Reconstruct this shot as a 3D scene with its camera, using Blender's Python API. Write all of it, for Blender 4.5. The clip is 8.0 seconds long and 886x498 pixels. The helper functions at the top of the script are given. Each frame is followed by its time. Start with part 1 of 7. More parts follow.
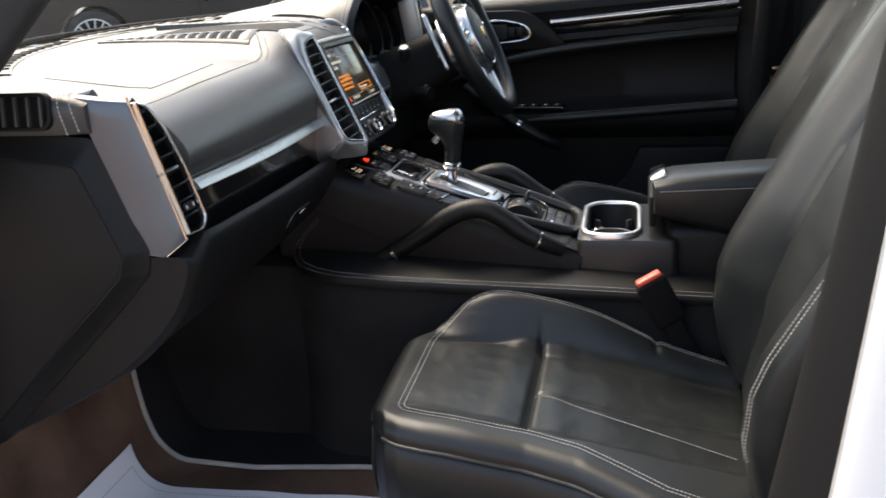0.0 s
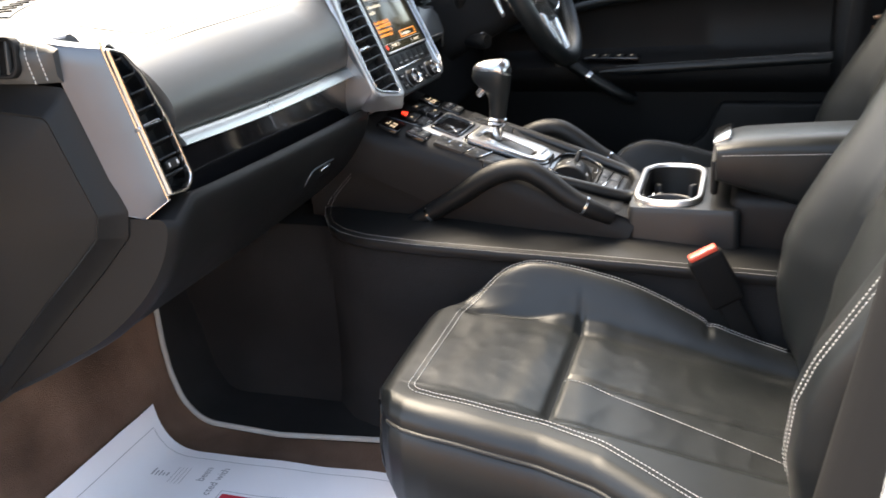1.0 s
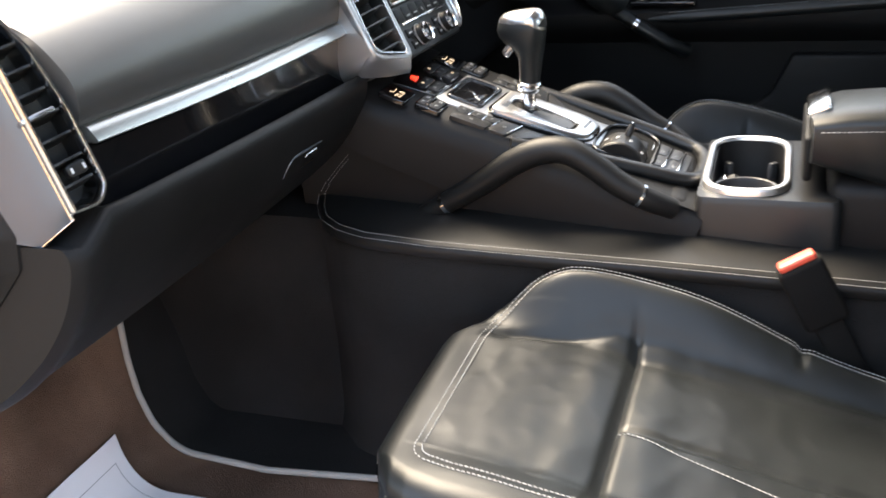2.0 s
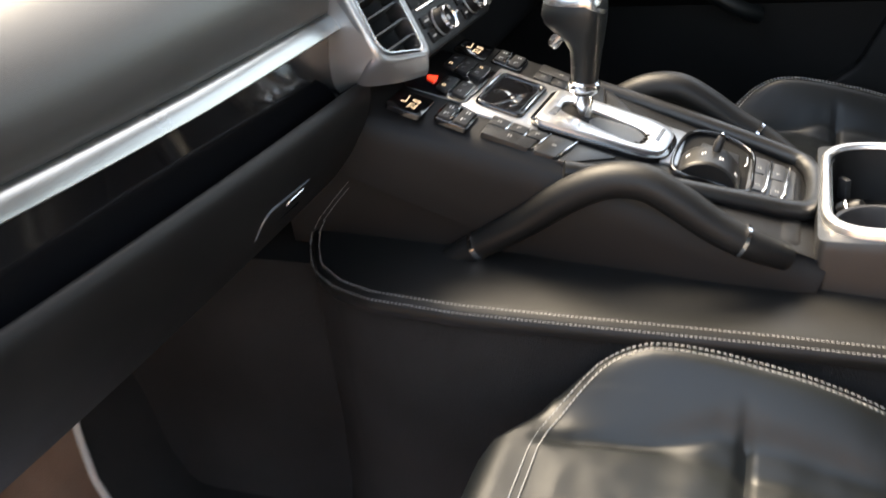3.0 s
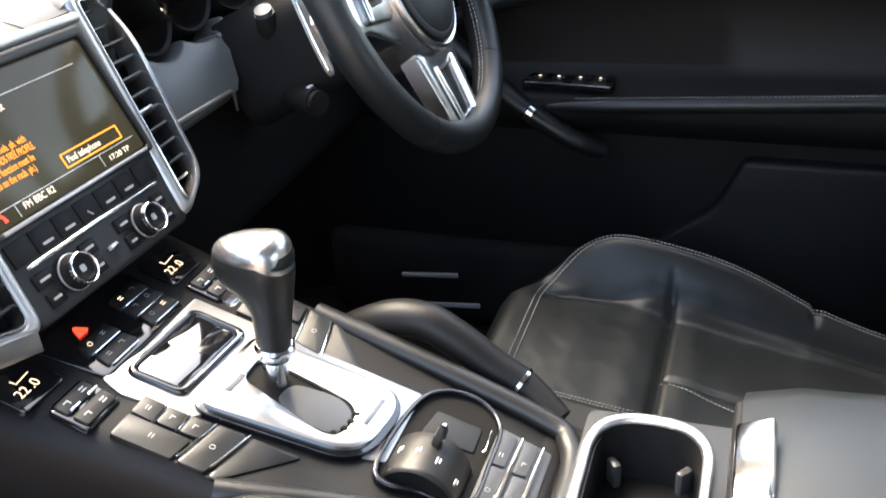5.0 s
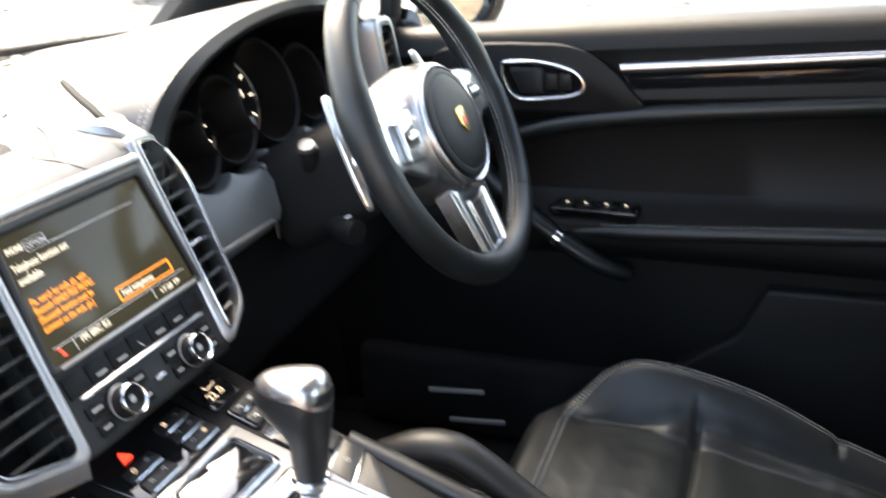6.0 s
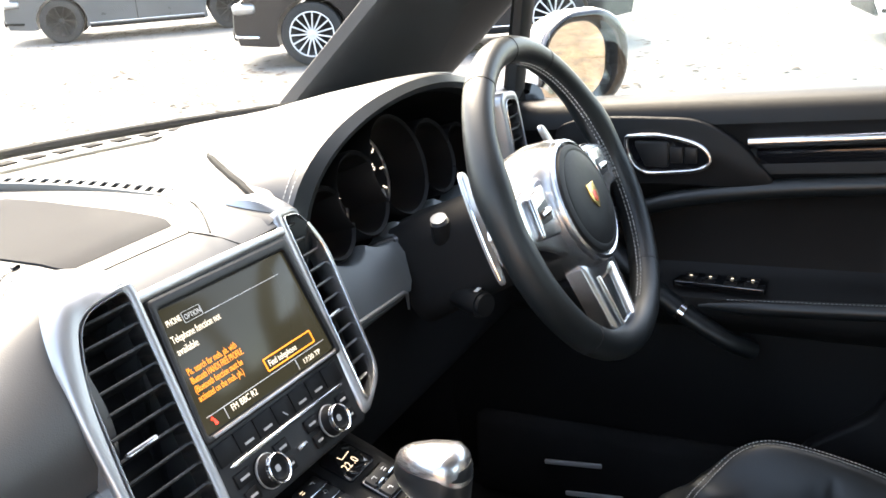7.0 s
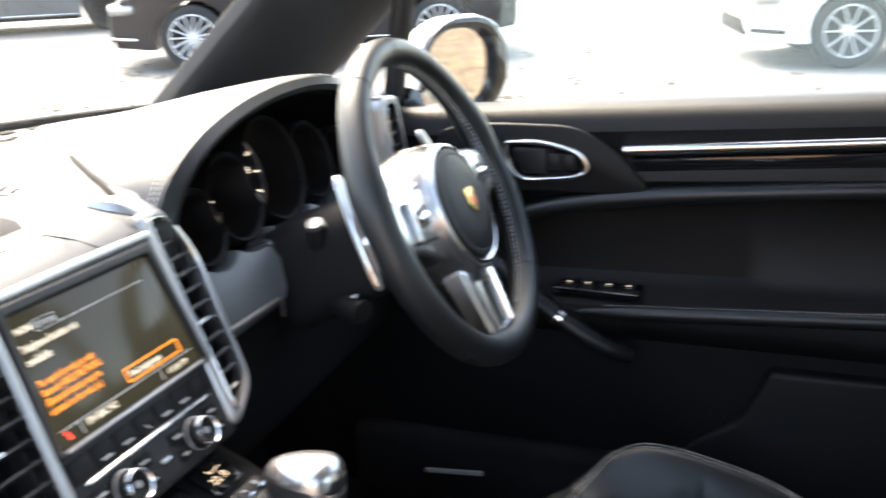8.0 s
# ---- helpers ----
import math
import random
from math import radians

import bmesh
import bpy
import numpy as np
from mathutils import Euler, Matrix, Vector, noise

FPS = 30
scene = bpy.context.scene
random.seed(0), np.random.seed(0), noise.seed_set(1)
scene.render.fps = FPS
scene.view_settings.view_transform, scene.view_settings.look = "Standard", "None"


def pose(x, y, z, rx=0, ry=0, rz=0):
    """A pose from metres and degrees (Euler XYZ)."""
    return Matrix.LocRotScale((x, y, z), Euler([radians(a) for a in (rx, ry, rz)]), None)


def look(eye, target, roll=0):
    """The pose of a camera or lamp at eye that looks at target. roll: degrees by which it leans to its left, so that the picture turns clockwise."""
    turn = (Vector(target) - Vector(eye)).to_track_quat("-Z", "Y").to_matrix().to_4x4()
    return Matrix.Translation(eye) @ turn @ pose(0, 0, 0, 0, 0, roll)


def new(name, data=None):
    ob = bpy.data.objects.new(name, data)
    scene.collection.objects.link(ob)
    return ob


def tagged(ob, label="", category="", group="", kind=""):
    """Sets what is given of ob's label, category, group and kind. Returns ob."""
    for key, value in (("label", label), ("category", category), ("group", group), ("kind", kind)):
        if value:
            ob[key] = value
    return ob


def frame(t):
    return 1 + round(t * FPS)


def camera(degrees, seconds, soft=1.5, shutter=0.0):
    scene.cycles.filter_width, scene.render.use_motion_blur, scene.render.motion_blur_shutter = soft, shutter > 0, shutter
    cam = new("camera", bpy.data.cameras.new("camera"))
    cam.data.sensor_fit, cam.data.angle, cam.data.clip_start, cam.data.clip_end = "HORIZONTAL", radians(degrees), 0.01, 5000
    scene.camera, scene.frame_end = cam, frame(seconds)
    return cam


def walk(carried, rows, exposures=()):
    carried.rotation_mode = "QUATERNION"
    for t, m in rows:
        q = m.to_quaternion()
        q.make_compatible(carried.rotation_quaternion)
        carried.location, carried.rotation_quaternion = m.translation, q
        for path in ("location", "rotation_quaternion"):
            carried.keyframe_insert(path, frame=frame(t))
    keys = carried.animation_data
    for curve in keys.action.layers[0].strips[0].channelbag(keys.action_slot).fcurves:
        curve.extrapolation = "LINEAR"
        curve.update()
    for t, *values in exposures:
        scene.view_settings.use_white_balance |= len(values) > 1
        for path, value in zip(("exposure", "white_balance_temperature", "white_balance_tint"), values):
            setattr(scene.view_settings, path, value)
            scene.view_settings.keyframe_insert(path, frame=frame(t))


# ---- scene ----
cam = camera(49.73, 8.0, soft=1.6, shutter=0.5)
PATH = [
    (0.00, pose(0.4979, -1.5008, 0.8651, 72.026, 3.024, 10.783)),
    (0.50, pose(0.5112, -1.4702, 0.8615, 71.469, 3.221, 13.698)),
    (1.00, pose(0.5676, -1.3686, 0.8437, 69.357, 3.438, 17.223)),
    (1.20, pose(0.5877, -1.3191, 0.8433, 68.745, 4.359, 19.222)),
    (2.30, pose(0.4504, -1.0312, 0.8002, 64.644, 4.774, 18.339)),
    (2.50, pose(0.4267, -0.9859, 0.8034, 63.483, 5.132, 18.006)),
    (3.00, pose(0.3903, -0.8356, 0.7938, 62.762, 5.855, 19.100)),
    (3.50, pose(0.4132, -0.7037, 0.8290, 61.759, 8.393, 16.297)),
    (4.00, pose(0.4755, -0.5695, 0.8516, 61.185, 7.397, 17.940)),
    (4.50, pose(0.5089, -0.5020, 0.8777, 60.714, 4.540, 18.178)),
    (4.70, pose(0.5099, -0.4910, 0.8807, 60.939, 3.423, 17.616)),
    (5.80, pose(0.5337, -0.5058, 0.9316, 65.512, 2.596, 18.833)),
    (6.00, pose(0.5145, -0.5103, 0.9349, 67.500, 2.720, 19.486)),
    (6.50, pose(0.4984, -0.5208, 0.9463, 70.472, 3.575, 23.321)),
    (7.00, pose(0.4877, -0.5259, 0.9501, 71.576, 3.888, 25.316)),
    (7.50, pose(0.4811, -0.5218, 0.9467, 71.732, 3.802, 25.292)),
    (8.00, pose(0.4893, -0.5089, 0.9405, 71.806, 1.732, 18.836)),
]
walk(cam, PATH, exposures=[(0.0, 2.20, 7900, 10), (0.5, 2.90, 8200, 10), (1.0, 3.20, 8350, 10), (2.5, 3.43, 8700, 10), (3.2, 3.38, 9100, 10), (4.5, 3.68, 8050, 10), (6.0, 3.70, 8200, 10), (8.0, 3.56, 8000, 10)])

# ---- light ----
world = bpy.data.worlds.new("sky")
scene.world = world
world.use_nodes = True
wt = world.node_tree
bg = wt.nodes["Background"]
sky = wt.nodes.new("ShaderNodeTexSky")
sky.sky_type = 'NISHITA'
sky.sun_disc = False
sky.sun_elevation = radians(52)
sky.sun_rotation = radians(311)
sky.dust_density = 2.5
wt.links.new(sky.outputs[0], bg.inputs[0])
bg.inputs[1].default_value = 0.15
sun_data = bpy.data.lights.new("sun", 'SUN')
sun_data.energy, sun_data.angle, sun_data.color = 1.35, radians(44), (1.0, 0.99, 0.97)
sun = new("sun", sun_data)
sun.matrix_world = look((-4.17, 3.67, 7.7), (0, 0, 0.6))


# ---- materials ----
def material(name, color, rough=0.5, metal=0.0, scale=200.0, bump=0.15, vary=0.25, coat=0.0, voronoi=False, spec=0.5,
             stain=3.0, dist=0.0004, emit=None, power=1.0):
    m = bpy.data.materials.new(name)
    m.use_nodes = True
    nt = m.node_tree
    b = nt.nodes["Principled BSDF"]
    tc = nt.nodes.new("ShaderNodeTexCoord")
    big = nt.nodes.new("ShaderNodeTexNoise")
    big.inputs["Scale"].default_value = stain
    big.inputs["Detail"].default_value = 6
    nt.links.new(tc.outputs["Object"], big.inputs["Vector"])
    ramp = nt.nodes.new("ShaderNodeValToRGB")
    lo = [c * (1 - vary) for c in color]
    hi = [min(1, c * (1 + vary)) for c in color]
    ramp.color_ramp.elements[0].position, ramp.color_ramp.elements[1].position = 0.3, 0.7
    ramp.color_ramp.elements[0].color = (*lo, 1)
    ramp.color_ramp.elements[1].color = (*hi, 1)
    nt.links.new(big.outputs["Fac"], ramp.inputs["Fac"])
    nt.links.new(ramp.outputs["Color"], b.inputs["Base Color"])
    if voronoi:
        fine = nt.nodes.new("ShaderNodeTexVoronoi")
        fine.inputs["Scale"].default_value = scale
        height = fine.outputs["Distance"]
    else:
        fine = nt.nodes.new("ShaderNodeTexNoise")
        fine.inputs["Scale"].default_value = scale
        fine.inputs["Detail"].default_value = 4
        height = fine.outputs["Fac"]
    nt.links.new(tc.outputs["Object"], fine.inputs["Vector"])
    if bump:
        bp = nt.nodes.new("ShaderNodeBump")
        bp.inputs["Strength"].default_value = bump
        bp.inputs["Distance"].default_value = dist
        nt.links.new(height, bp.inputs["Height"])
        nt.links.new(bp.outputs["Normal"], b.inputs["Normal"])
    mr = nt.nodes.new("ShaderNodeMapRange")
    mr.inputs["To Min"].default_value = max(0.02, rough * (1 - 0.25 * (vary > 0)))
    mr.inputs["To Max"].default_value = min(1, rough * (1 + 0.25 * (vary > 0)))
    nt.links.new(big.outputs["Fac"], mr.inputs["Value"])
    nt.links.new(mr.outputs["Result"], b.inputs["Roughness"])
    b.inputs["Metallic"].default_value = metal
    b.inputs["Coat Weight"].default_value = coat
    b.inputs["Coat Roughness"].default_value = 0.05
    b.inputs["Specular IOR Level"].default_value = spec
    if emit:
        b.inputs["Emission Color"].default_value = (*emit, 1)
        b.inputs["Emission Strength"].default_value = power
    return m


LEATHER = material("black_leather", (0.0076, 0.0097, 0.0106), 0.40, scale=1100, bump=0.14, voronoi=True, vary=0.2, stain=9, spec=0.42)
TRIM_LEATHER = material("smooth_black_leather", (0.0076, 0.0079, 0.0081), 0.48, scale=1200, bump=0.15, voronoi=True, vary=0.15, stain=9, spec=0.28)
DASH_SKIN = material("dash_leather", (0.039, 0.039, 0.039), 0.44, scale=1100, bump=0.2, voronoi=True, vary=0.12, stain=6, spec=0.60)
CONSOLE_SKIN = material("satin_console_plastic", (0.0102, 0.0105, 0.0110), 0.38, scale=1300, bump=0.12, voronoi=True, vary=0.12, stain=8, spec=0.47)
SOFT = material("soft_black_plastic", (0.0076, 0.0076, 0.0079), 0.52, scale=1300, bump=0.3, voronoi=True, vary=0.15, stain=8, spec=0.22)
HARD = material("hard_black_plastic", (0.009, 0.009, 0.0095), 0.45, scale=1500, bump=0.2, vary=0.15, stain=10, spec=0.35)
GLOSS = material("piano_black", (0.006, 0.006, 0.007), 0.08, scale=60, bump=0.0, vary=0.1, coat=0.6)
TITAN_DARK = material("dark_grey_key", (0.075, 0.077, 0.080), 0.4, metal=0.3, scale=1800, bump=0.08, vary=0.08, stain=12)
SATIN = material("satin_silver", (0.40, 0.40, 0.405), 0.40, metal=0.85, scale=2500, bump=0.05, vary=0.06, stain=12)
CHROME = material("bright_chrome", (0.78, 0.78, 0.79), 0.14, metal=1.0, scale=400, bump=0.02, vary=0.04)
BRUSHED = material("brushed_aluminium", (0.62, 0.62, 0.63), 0.25, metal=1.0, scale=900, bump=0.06, vary=0.08, stain=20)
KNOB = material("polished_knob_metal", (0.50, 0.50, 0.51), 0.24, metal=0.95, scale=900, bump=0.03, vary=0.08, stain=25)
STRIP = material("satin_trim_aluminium", (0.38, 0.38, 0.365), 0.30, metal=0.95, scale=900, bump=0.06, vary=0.08, stain=20)
TITAN = material("grey_metal_paint", (0.105, 0.115, 0.132), 0.34, metal=0.45, scale=2500, bump=0.05, vary=0.06, stain=12)
CARPET = material("brown_black_carpet", (0.17, 0.103, 0.074), 0.95, scale=700, bump=1.0, dist=0.003, vary=0.45, stain=7, spec=0.1)
MAT = material("black_pile_mat", (0.025, 0.0247, 0.025), 0.95, scale=800, bump=1.0, dist=0.003, vary=0.3, stain=6, spec=0.03)
PIPING = material("silver_grey_piping", (0.42, 0.40, 0.37), 0.7, scale=900, bump=0.4, vary=0.15, stain=20)
THREAD = material("pale_thread", (0.37, 0.37, 0.36), 0.7, scale=900, bump=0.3, vary=0.1)
DULL_THREAD = material("grey_thread", (0.30, 0.30, 0.295), 0.7, scale=900, bump=0.3, vary=0.1)
PAPER = material("white_paper", (0.86, 0.83, 0.845), 0.75, scale=40, bump=0.12, dist=0.002, vary=0.03, stain=5)
INK = material("grey_ink", (0.32, 0.30, 0.31), 0.8, scale=300, bump=0, vary=0.1)
RED_INK = material("red_ink", (0.62, 0.03, 0.05), 0.7, scale=300, bump=0, vary=0.1)
LABEL = material("white_marking", (0.62, 0.62, 0.62), 0.6, scale=300, bump=0, vary=0.05)
RED = material("red_button", (0.75, 0.10, 0.06), 0.35, scale=500, bump=0.05, vary=0.08)
LIT_RED = material("lit_red_triangle", (0.08, 0.008, 0.006), 0.4, bump=0, emit=(1.0, 0.05, 0.03), power=0.28)
LIT_NEEDLE = material("lit_red_needle", (0.30, 0.02, 0.015), 0.4, bump=0, emit=(1.0, 0.10, 0.06), power=0.05)
LIT_AMBER = material("lit_amber_text", (0.05, 0.02, 0.005), 0.4, bump=0, emit=(1.0, 0.32, 0.025), power=0.22)
LIT_WHITE = material("lit_white_text", (0.08, 0.08, 0.08), 0.4, bump=0, emit=(1.0, 0.96, 0.88), power=0.15)
LIT_DIAL = material("lit_dial_marks", (0.5, 0.5, 0.5), 0.4, bump=0, emit=(1.0, 0.93, 0.85), power=0.22)
LIT_WARM = material("lit_warm_digits", (0.08, 0.06, 0.04), 0.4, bump=0, emit=(1.0, 0.82, 0.66), power=0.16)
SCREEN = material("display_glass", (0.012, 0.012, 0.010), 0.14, scale=30, bump=0.0, vary=0.1, coat=0.0, spec=0.20, emit=(0.5, 0.48, 0.30), power=0.008)
GAUGE_BLACK = material("gauge_tube_black", (0.006, 0.006, 0.0065), 0.5, scale=900, bump=0.1, vary=0.1, spec=0.15)
DIAL_FACE = material("gauge_face", (0.012, 0.012, 0.013), 0.3, scale=300, bump=0, vary=0.1)
FASCIA = material("dark_grey_fascia", (0.072, 0.079, 0.082), 0.45, scale=1500, bump=0.15, vary=0.08, stain=8)
MESH_GREY = material("grey_speaker_mesh", (0.024, 0.024, 0.025), 0.85, scale=1600, bump=0.6, voronoi=True, vary=0.1, stain=6, spec=0.14)
LINING = material("grey_headliner", (0.25, 0.25, 0.26), 0.9, scale=700, bump=0.6, dist=0.002, vary=0.1, spec=0.1)
PILLAR = material("dark_pillar_cloth", (0.022, 0.022, 0.0235), 0.85, scale=900, bump=0.5, dist=0.001, vary=0.12)
WHITE_PAINT = material("white_car_paint", (0.78, 0.79, 0.80), 0.15, scale=800, bump=0.02, vary=0.03, coat=0.8)
BLACK_PAINT = material("black_car_paint", (0.006, 0.006, 0.008), 0.3, scale=800, bump=0.02, vary=0.1, coat=0.15, spec=0.3)
# dark grey lightened so the colour carries the windscreen's pale veil
HAZED_GREY = material("hazed_grey_car_paint", (0.075, 0.082, 0.088), 0.3, metal=0.2, scale=800, bump=0.02, vary=0.08, coat=0.2, spec=0.3)
ALLOY = material("silver_alloy_paint", (0.55, 0.55, 0.56), 0.4, metal=0.25, scale=600, bump=0.02, vary=0.06)
TYRE = material("tyre_rubber", (0.016, 0.016, 0.017), 0.8, scale=200, bump=0.4, dist=0.003, vary=0.2)
GOLD = material("gold_badge", (0.62, 0.44, 0.16), 0.25, metal=0.9, scale=900, bump=0.1, vary=0.15)
RUBBER = material("black_rubber", (0.008, 0.008, 0.008), 0.8, scale=900, bump=0.2, vary=0.15, spec=0.12)
TRIM_DARK = material("dark_pillar_trim", (0.009, 0.009, 0.0095), 0.75, scale=900, bump=0.4, vary=0.12, spec=0.15)
PLATE = material("bright_selector_plate", (0.86, 0.86, 0.87), 0.32, metal=1.0, scale=900, bump=0.05, vary=0.05, stain=20)
FIELD = material("satin_field_metal", (0.43, 0.43, 0.435), 0.38, metal=0.92, scale=1800, bump=0.05, vary=0.06, stain=18)
CUP_RIM = material("grey_cup_rim", (0.055, 0.055, 0.058), 0.32, metal=0.2, scale=1500, bump=0.08, vary=0.08, stain=12)
MARK = material("pale_key_print", (0.34, 0.34, 0.335), 0.6, scale=300, bump=0, vary=0.08)
LID = material("polished_black_lid", (0.006, 0.006, 0.007), 0.05, scale=60, bump=0.0, vary=0.1, coat=1.0, spec=1.0)
SLAT = material("vent_blade_plastic", (0.011, 0.0112, 0.0115), 0.42, scale=1500, bump=0.1, vary=0.1, stain=12)
MIRROR = material("mirror_glass", (0.9, 0.9, 0.9), 0.02, metal=1.0, bump=0, vary=0.0)


def glass_material(name, tint, rough=0.0):
    m = bpy.data.materials.new(name)
    m.use_nodes = True
    nt = m.node_tree
    nt.nodes.remove(nt.nodes["Principled BSDF"])
    clear = nt.nodes.new("ShaderNodeBsdfTransparent")
    clear.inputs["Color"].default_value = (*tint, 1)
    gloss = nt.nodes.new("ShaderNodeBsdfGlossy")
    gloss.inputs["Roughness"].default_value = 0.02
    mix = nt.nodes.new("ShaderNodeMixShader")
    mix.inputs[0].default_value = 0.06
    nt.links.new(clear.outputs[0], mix.inputs[1])
    nt.links.new(gloss.outputs[0], mix.inputs[2])
    nt.links.new(mix.outputs[0], nt.nodes["Material Output"].inputs[0])
    return m


GLASS = glass_material("clear_glass", (0.93, 0.95, 0.94))


# ---- mesh helpers ----
def put(name, bm, mat, smooth=True, M=None):
    if M is not None:
        bm.transform(M)
    bmesh.ops.recalc_face_normals(bm, faces=bm.faces)
    me = bpy.data.meshes.new(name)
    bm.to_mesh(me)
    bm.free()
    me.materials.append(mat)
    if smooth:
        me.polygons.foreach_set("use_smooth", [True] * len(me.polygons))
        me.set_sharp_from_angle(angle=radians(40))
    return new(name, me)


def part(name, bm, mat, parent, label="", smooth=True, M=None):
    ob = put(name, bm, mat, smooth, M)
    ob.parent = parent
    if label:
        ob["label"] = label
    return ob


def thing(name, label, category, at=(0, 0, 0), group="", kind=""):
    ob = new(name)
    ob.empty_display_size = 0.05
    ob["base"] = list(at)
    return tagged(ob, label, category, group, kind)


def grid(rows, close_u=False, close_v=False, caps=False):
    bm = bmesh.new()
    vs = [[bm.verts.new(p) for p in r] for r in rows]
    n, k = len(vs), len(vs[0])
    for i in range(n - (0 if close_u else 1)):
        for j in range(k - (0 if close_v else 1)):
            a, b, c, d = vs[i][j], vs[(i + 1) % n][j], vs[(i + 1) % n][(j + 1) % k], vs[i][(j + 1) % k]
            bm.faces.new((a, b, c, d))
    if caps:
        bm.faces.new(vs[0])
        bm.faces.new(list(reversed(vs[-1])))
    return bm


def join(bms):
    out = bmesh.new()
    for b in bms:
        me = bpy.data.meshes.new("tmp")
        b.to_mesh(me)
        b.free()
        out.from_mesh(me)
        bpy.data.meshes.remove(me)
    return out


def rbox(cx, cy, cz, sx, sy, sz, r=0.004, seg=2, M=None):
    bm = bmesh.new()
    bmesh.ops.create_cube(bm, size=1, matrix=Matrix.Translation((cx, cy, cz)) @ Matrix.Diagonal((sx, sy, sz, 1)))
    r = min(r, 0.45 * min(sx, sy, sz))
    if r > 0:
        bmesh.ops.bevel(bm, geom=bm.edges[:], offset=r, segments=seg, affect='EDGES', profile=0.5)
    if M is not None:
        bm.transform(M)
    return bm


def rrect(w, h, r, n=6, cx=0.0, cy=0.0):
    pts = []
    for sx, sy, a0 in ((1, 1, 0), (-1, 1, 90), (-1, -1, 180), (1, -1, 270)):
        for i in range(n + 1):
            a = radians(a0 + 90 * i / n)
            pts.append((cx + sx * (w / 2 - r) + r * math.cos(a), cy + sy * (h / 2 - r) + r * math.sin(a)))
    return pts


def rpoly(corners, radii, n=5):
    """A polygon with rounded corners."""
    pts = []
    k = len(corners)
    for i, (c, r) in enumerate(zip(corners, radii)):
        p, a, b = Vector(c), Vector(corners[i - 1]), Vector(corners[(i + 1) % k])
        u, v = (a - p).normalized(), (b - p).normalized()
        ang = math.acos(max(-1, min(1, u.dot(v))))
        t = min(r / math.tan(ang / 2), 0.48 * (a - p).length, 0.48 * (b - p).length)
        p0, p1 = p + u * t, p + v * t
        for j in range(n + 1):
            f = j / n
            pts.append(tuple((1 - f) ** 2 * p0 + 2 * f * (1 - f) * p + f * f * p1))
    return pts


def loop(points, n=6):
    """A smooth closed outline through points."""
    P = [Vector(p) for p in points]
    k = len(P)
    out = []
    for i in range(k):
        a, b, c, d = P[i - 1], P[i], P[(i + 1) % k], P[(i + 2) % k]
        for j in range(n):
            t = j / n
            out.append(tuple(0.5 * ((2 * b) + (c - a) * t + (2 * a - 5 * b + 4 * c - d) * t * t + (3 * b - a - 3 * c + d) * t ** 3)))
    return out


def grown(points, d):
    """The outline moved outwards by d."""
    k = len(points)
    area = sum(points[i - 1][0] * points[i][1] - points[i][0] * points[i - 1][1] for i in range(k))
    sg = 1 if area > 0 else -1
    out = []
    for i in range(k):
        a, b = Vector(points[i - 1]), Vector(points[(i + 1) % k])
        t = b - a
        nrm = Vector((t.y, -t.x)) * sg
        out.append(tuple(Vector(points[i]) + (nrm.normalized() * d if nrm.length > 1e-9 else Vector((0, 0)))))
    return out


def slab(outline, z0, z1, bevel=0.0, M=None):
    """A plate of any outline between two heights, its upper rim rounded."""
    c = Vector((sum(p[0] for p in outline) / len(outline), sum(p[1] for p in outline) / len(outline)))

    def inset(d):
        return [tuple(c + (Vector(p) - c) * max(0.05, 1 - d / max((Vector(p) - c).length, 1e-6))) for p in outline]
    rows = [[(*p, z0) for p in outline]]
    if bevel > 0:
        for i in range(4):
            a = radians(90 * i / 3)
            rows.append([(*p, z1 - bevel + bevel * math.sin(a)) for p in inset(bevel * (1 - math.cos(a)))])
    else:
        rows.append([(*p, z1) for p in outline])
    bm = grid(rows, close_v=True, caps=True)
    if M is not None:
        bm.transform(M)
    return bm


def ring(outer, inner, z0, z1, round_=0.002, M=None):
    """A frame between two outlines of equal count, with a rounded crown."""
    rows = []

    def mix(a, b, f):
        return [(p[0] * (1 - f) + q[0] * f, p[1] * (1 - f) + q[1] * f) for p, q in zip(a, b)]
    rows.append([(*p, z0) for p in outer])
    for f, h in ((0.0, z1 - round_), (0.12, z1 - round_ * 0.3), (0.3, z1), (0.7, z1), (0.88, z1 - round_ * 0.3), (1.0, z1 - round_)):
        rows.append([(*p, h) for p in mix(outer, inner, f)])
    rows.append([(*p, z0) for p in inner])
    bm = grid(rows, close_u=True, close_v=True)
    if M is not None:
        bm.transform(M)
    return bm


def sweep(path, radius, n=12, flat=1.0, caps=True, closed=False, up=(0, 0, 1)):
    """A tube along points; radius a number or one for each point; flat squeezes it along up."""
    P = [Vector(p) for p in path]
    k = len(P)
    rows = []
    for i, p in enumerate(P):
        a = P[i - 1] if (i > 0 or closed) else p
        b = P[(i + 1) % k] if (i < k - 1 or closed) else p
        t = (b - a).normalized()
        s = t.cross(Vector(up))
        s = s.normalized() if s.length > 1e-6 else Vector((1, 0, 0))
        w = s.cross(t).normalized()
        r = radius[i] if isinstance(radius, (list, tuple)) else radius
        rows.append([p + s * (r * math.cos(q)) + w * (r * flat * math.sin(q)) for q in [2 * math.pi * j / n for j in range(n)]])
    return grid(rows, close_u=closed, close_v=True, caps=caps and not closed)


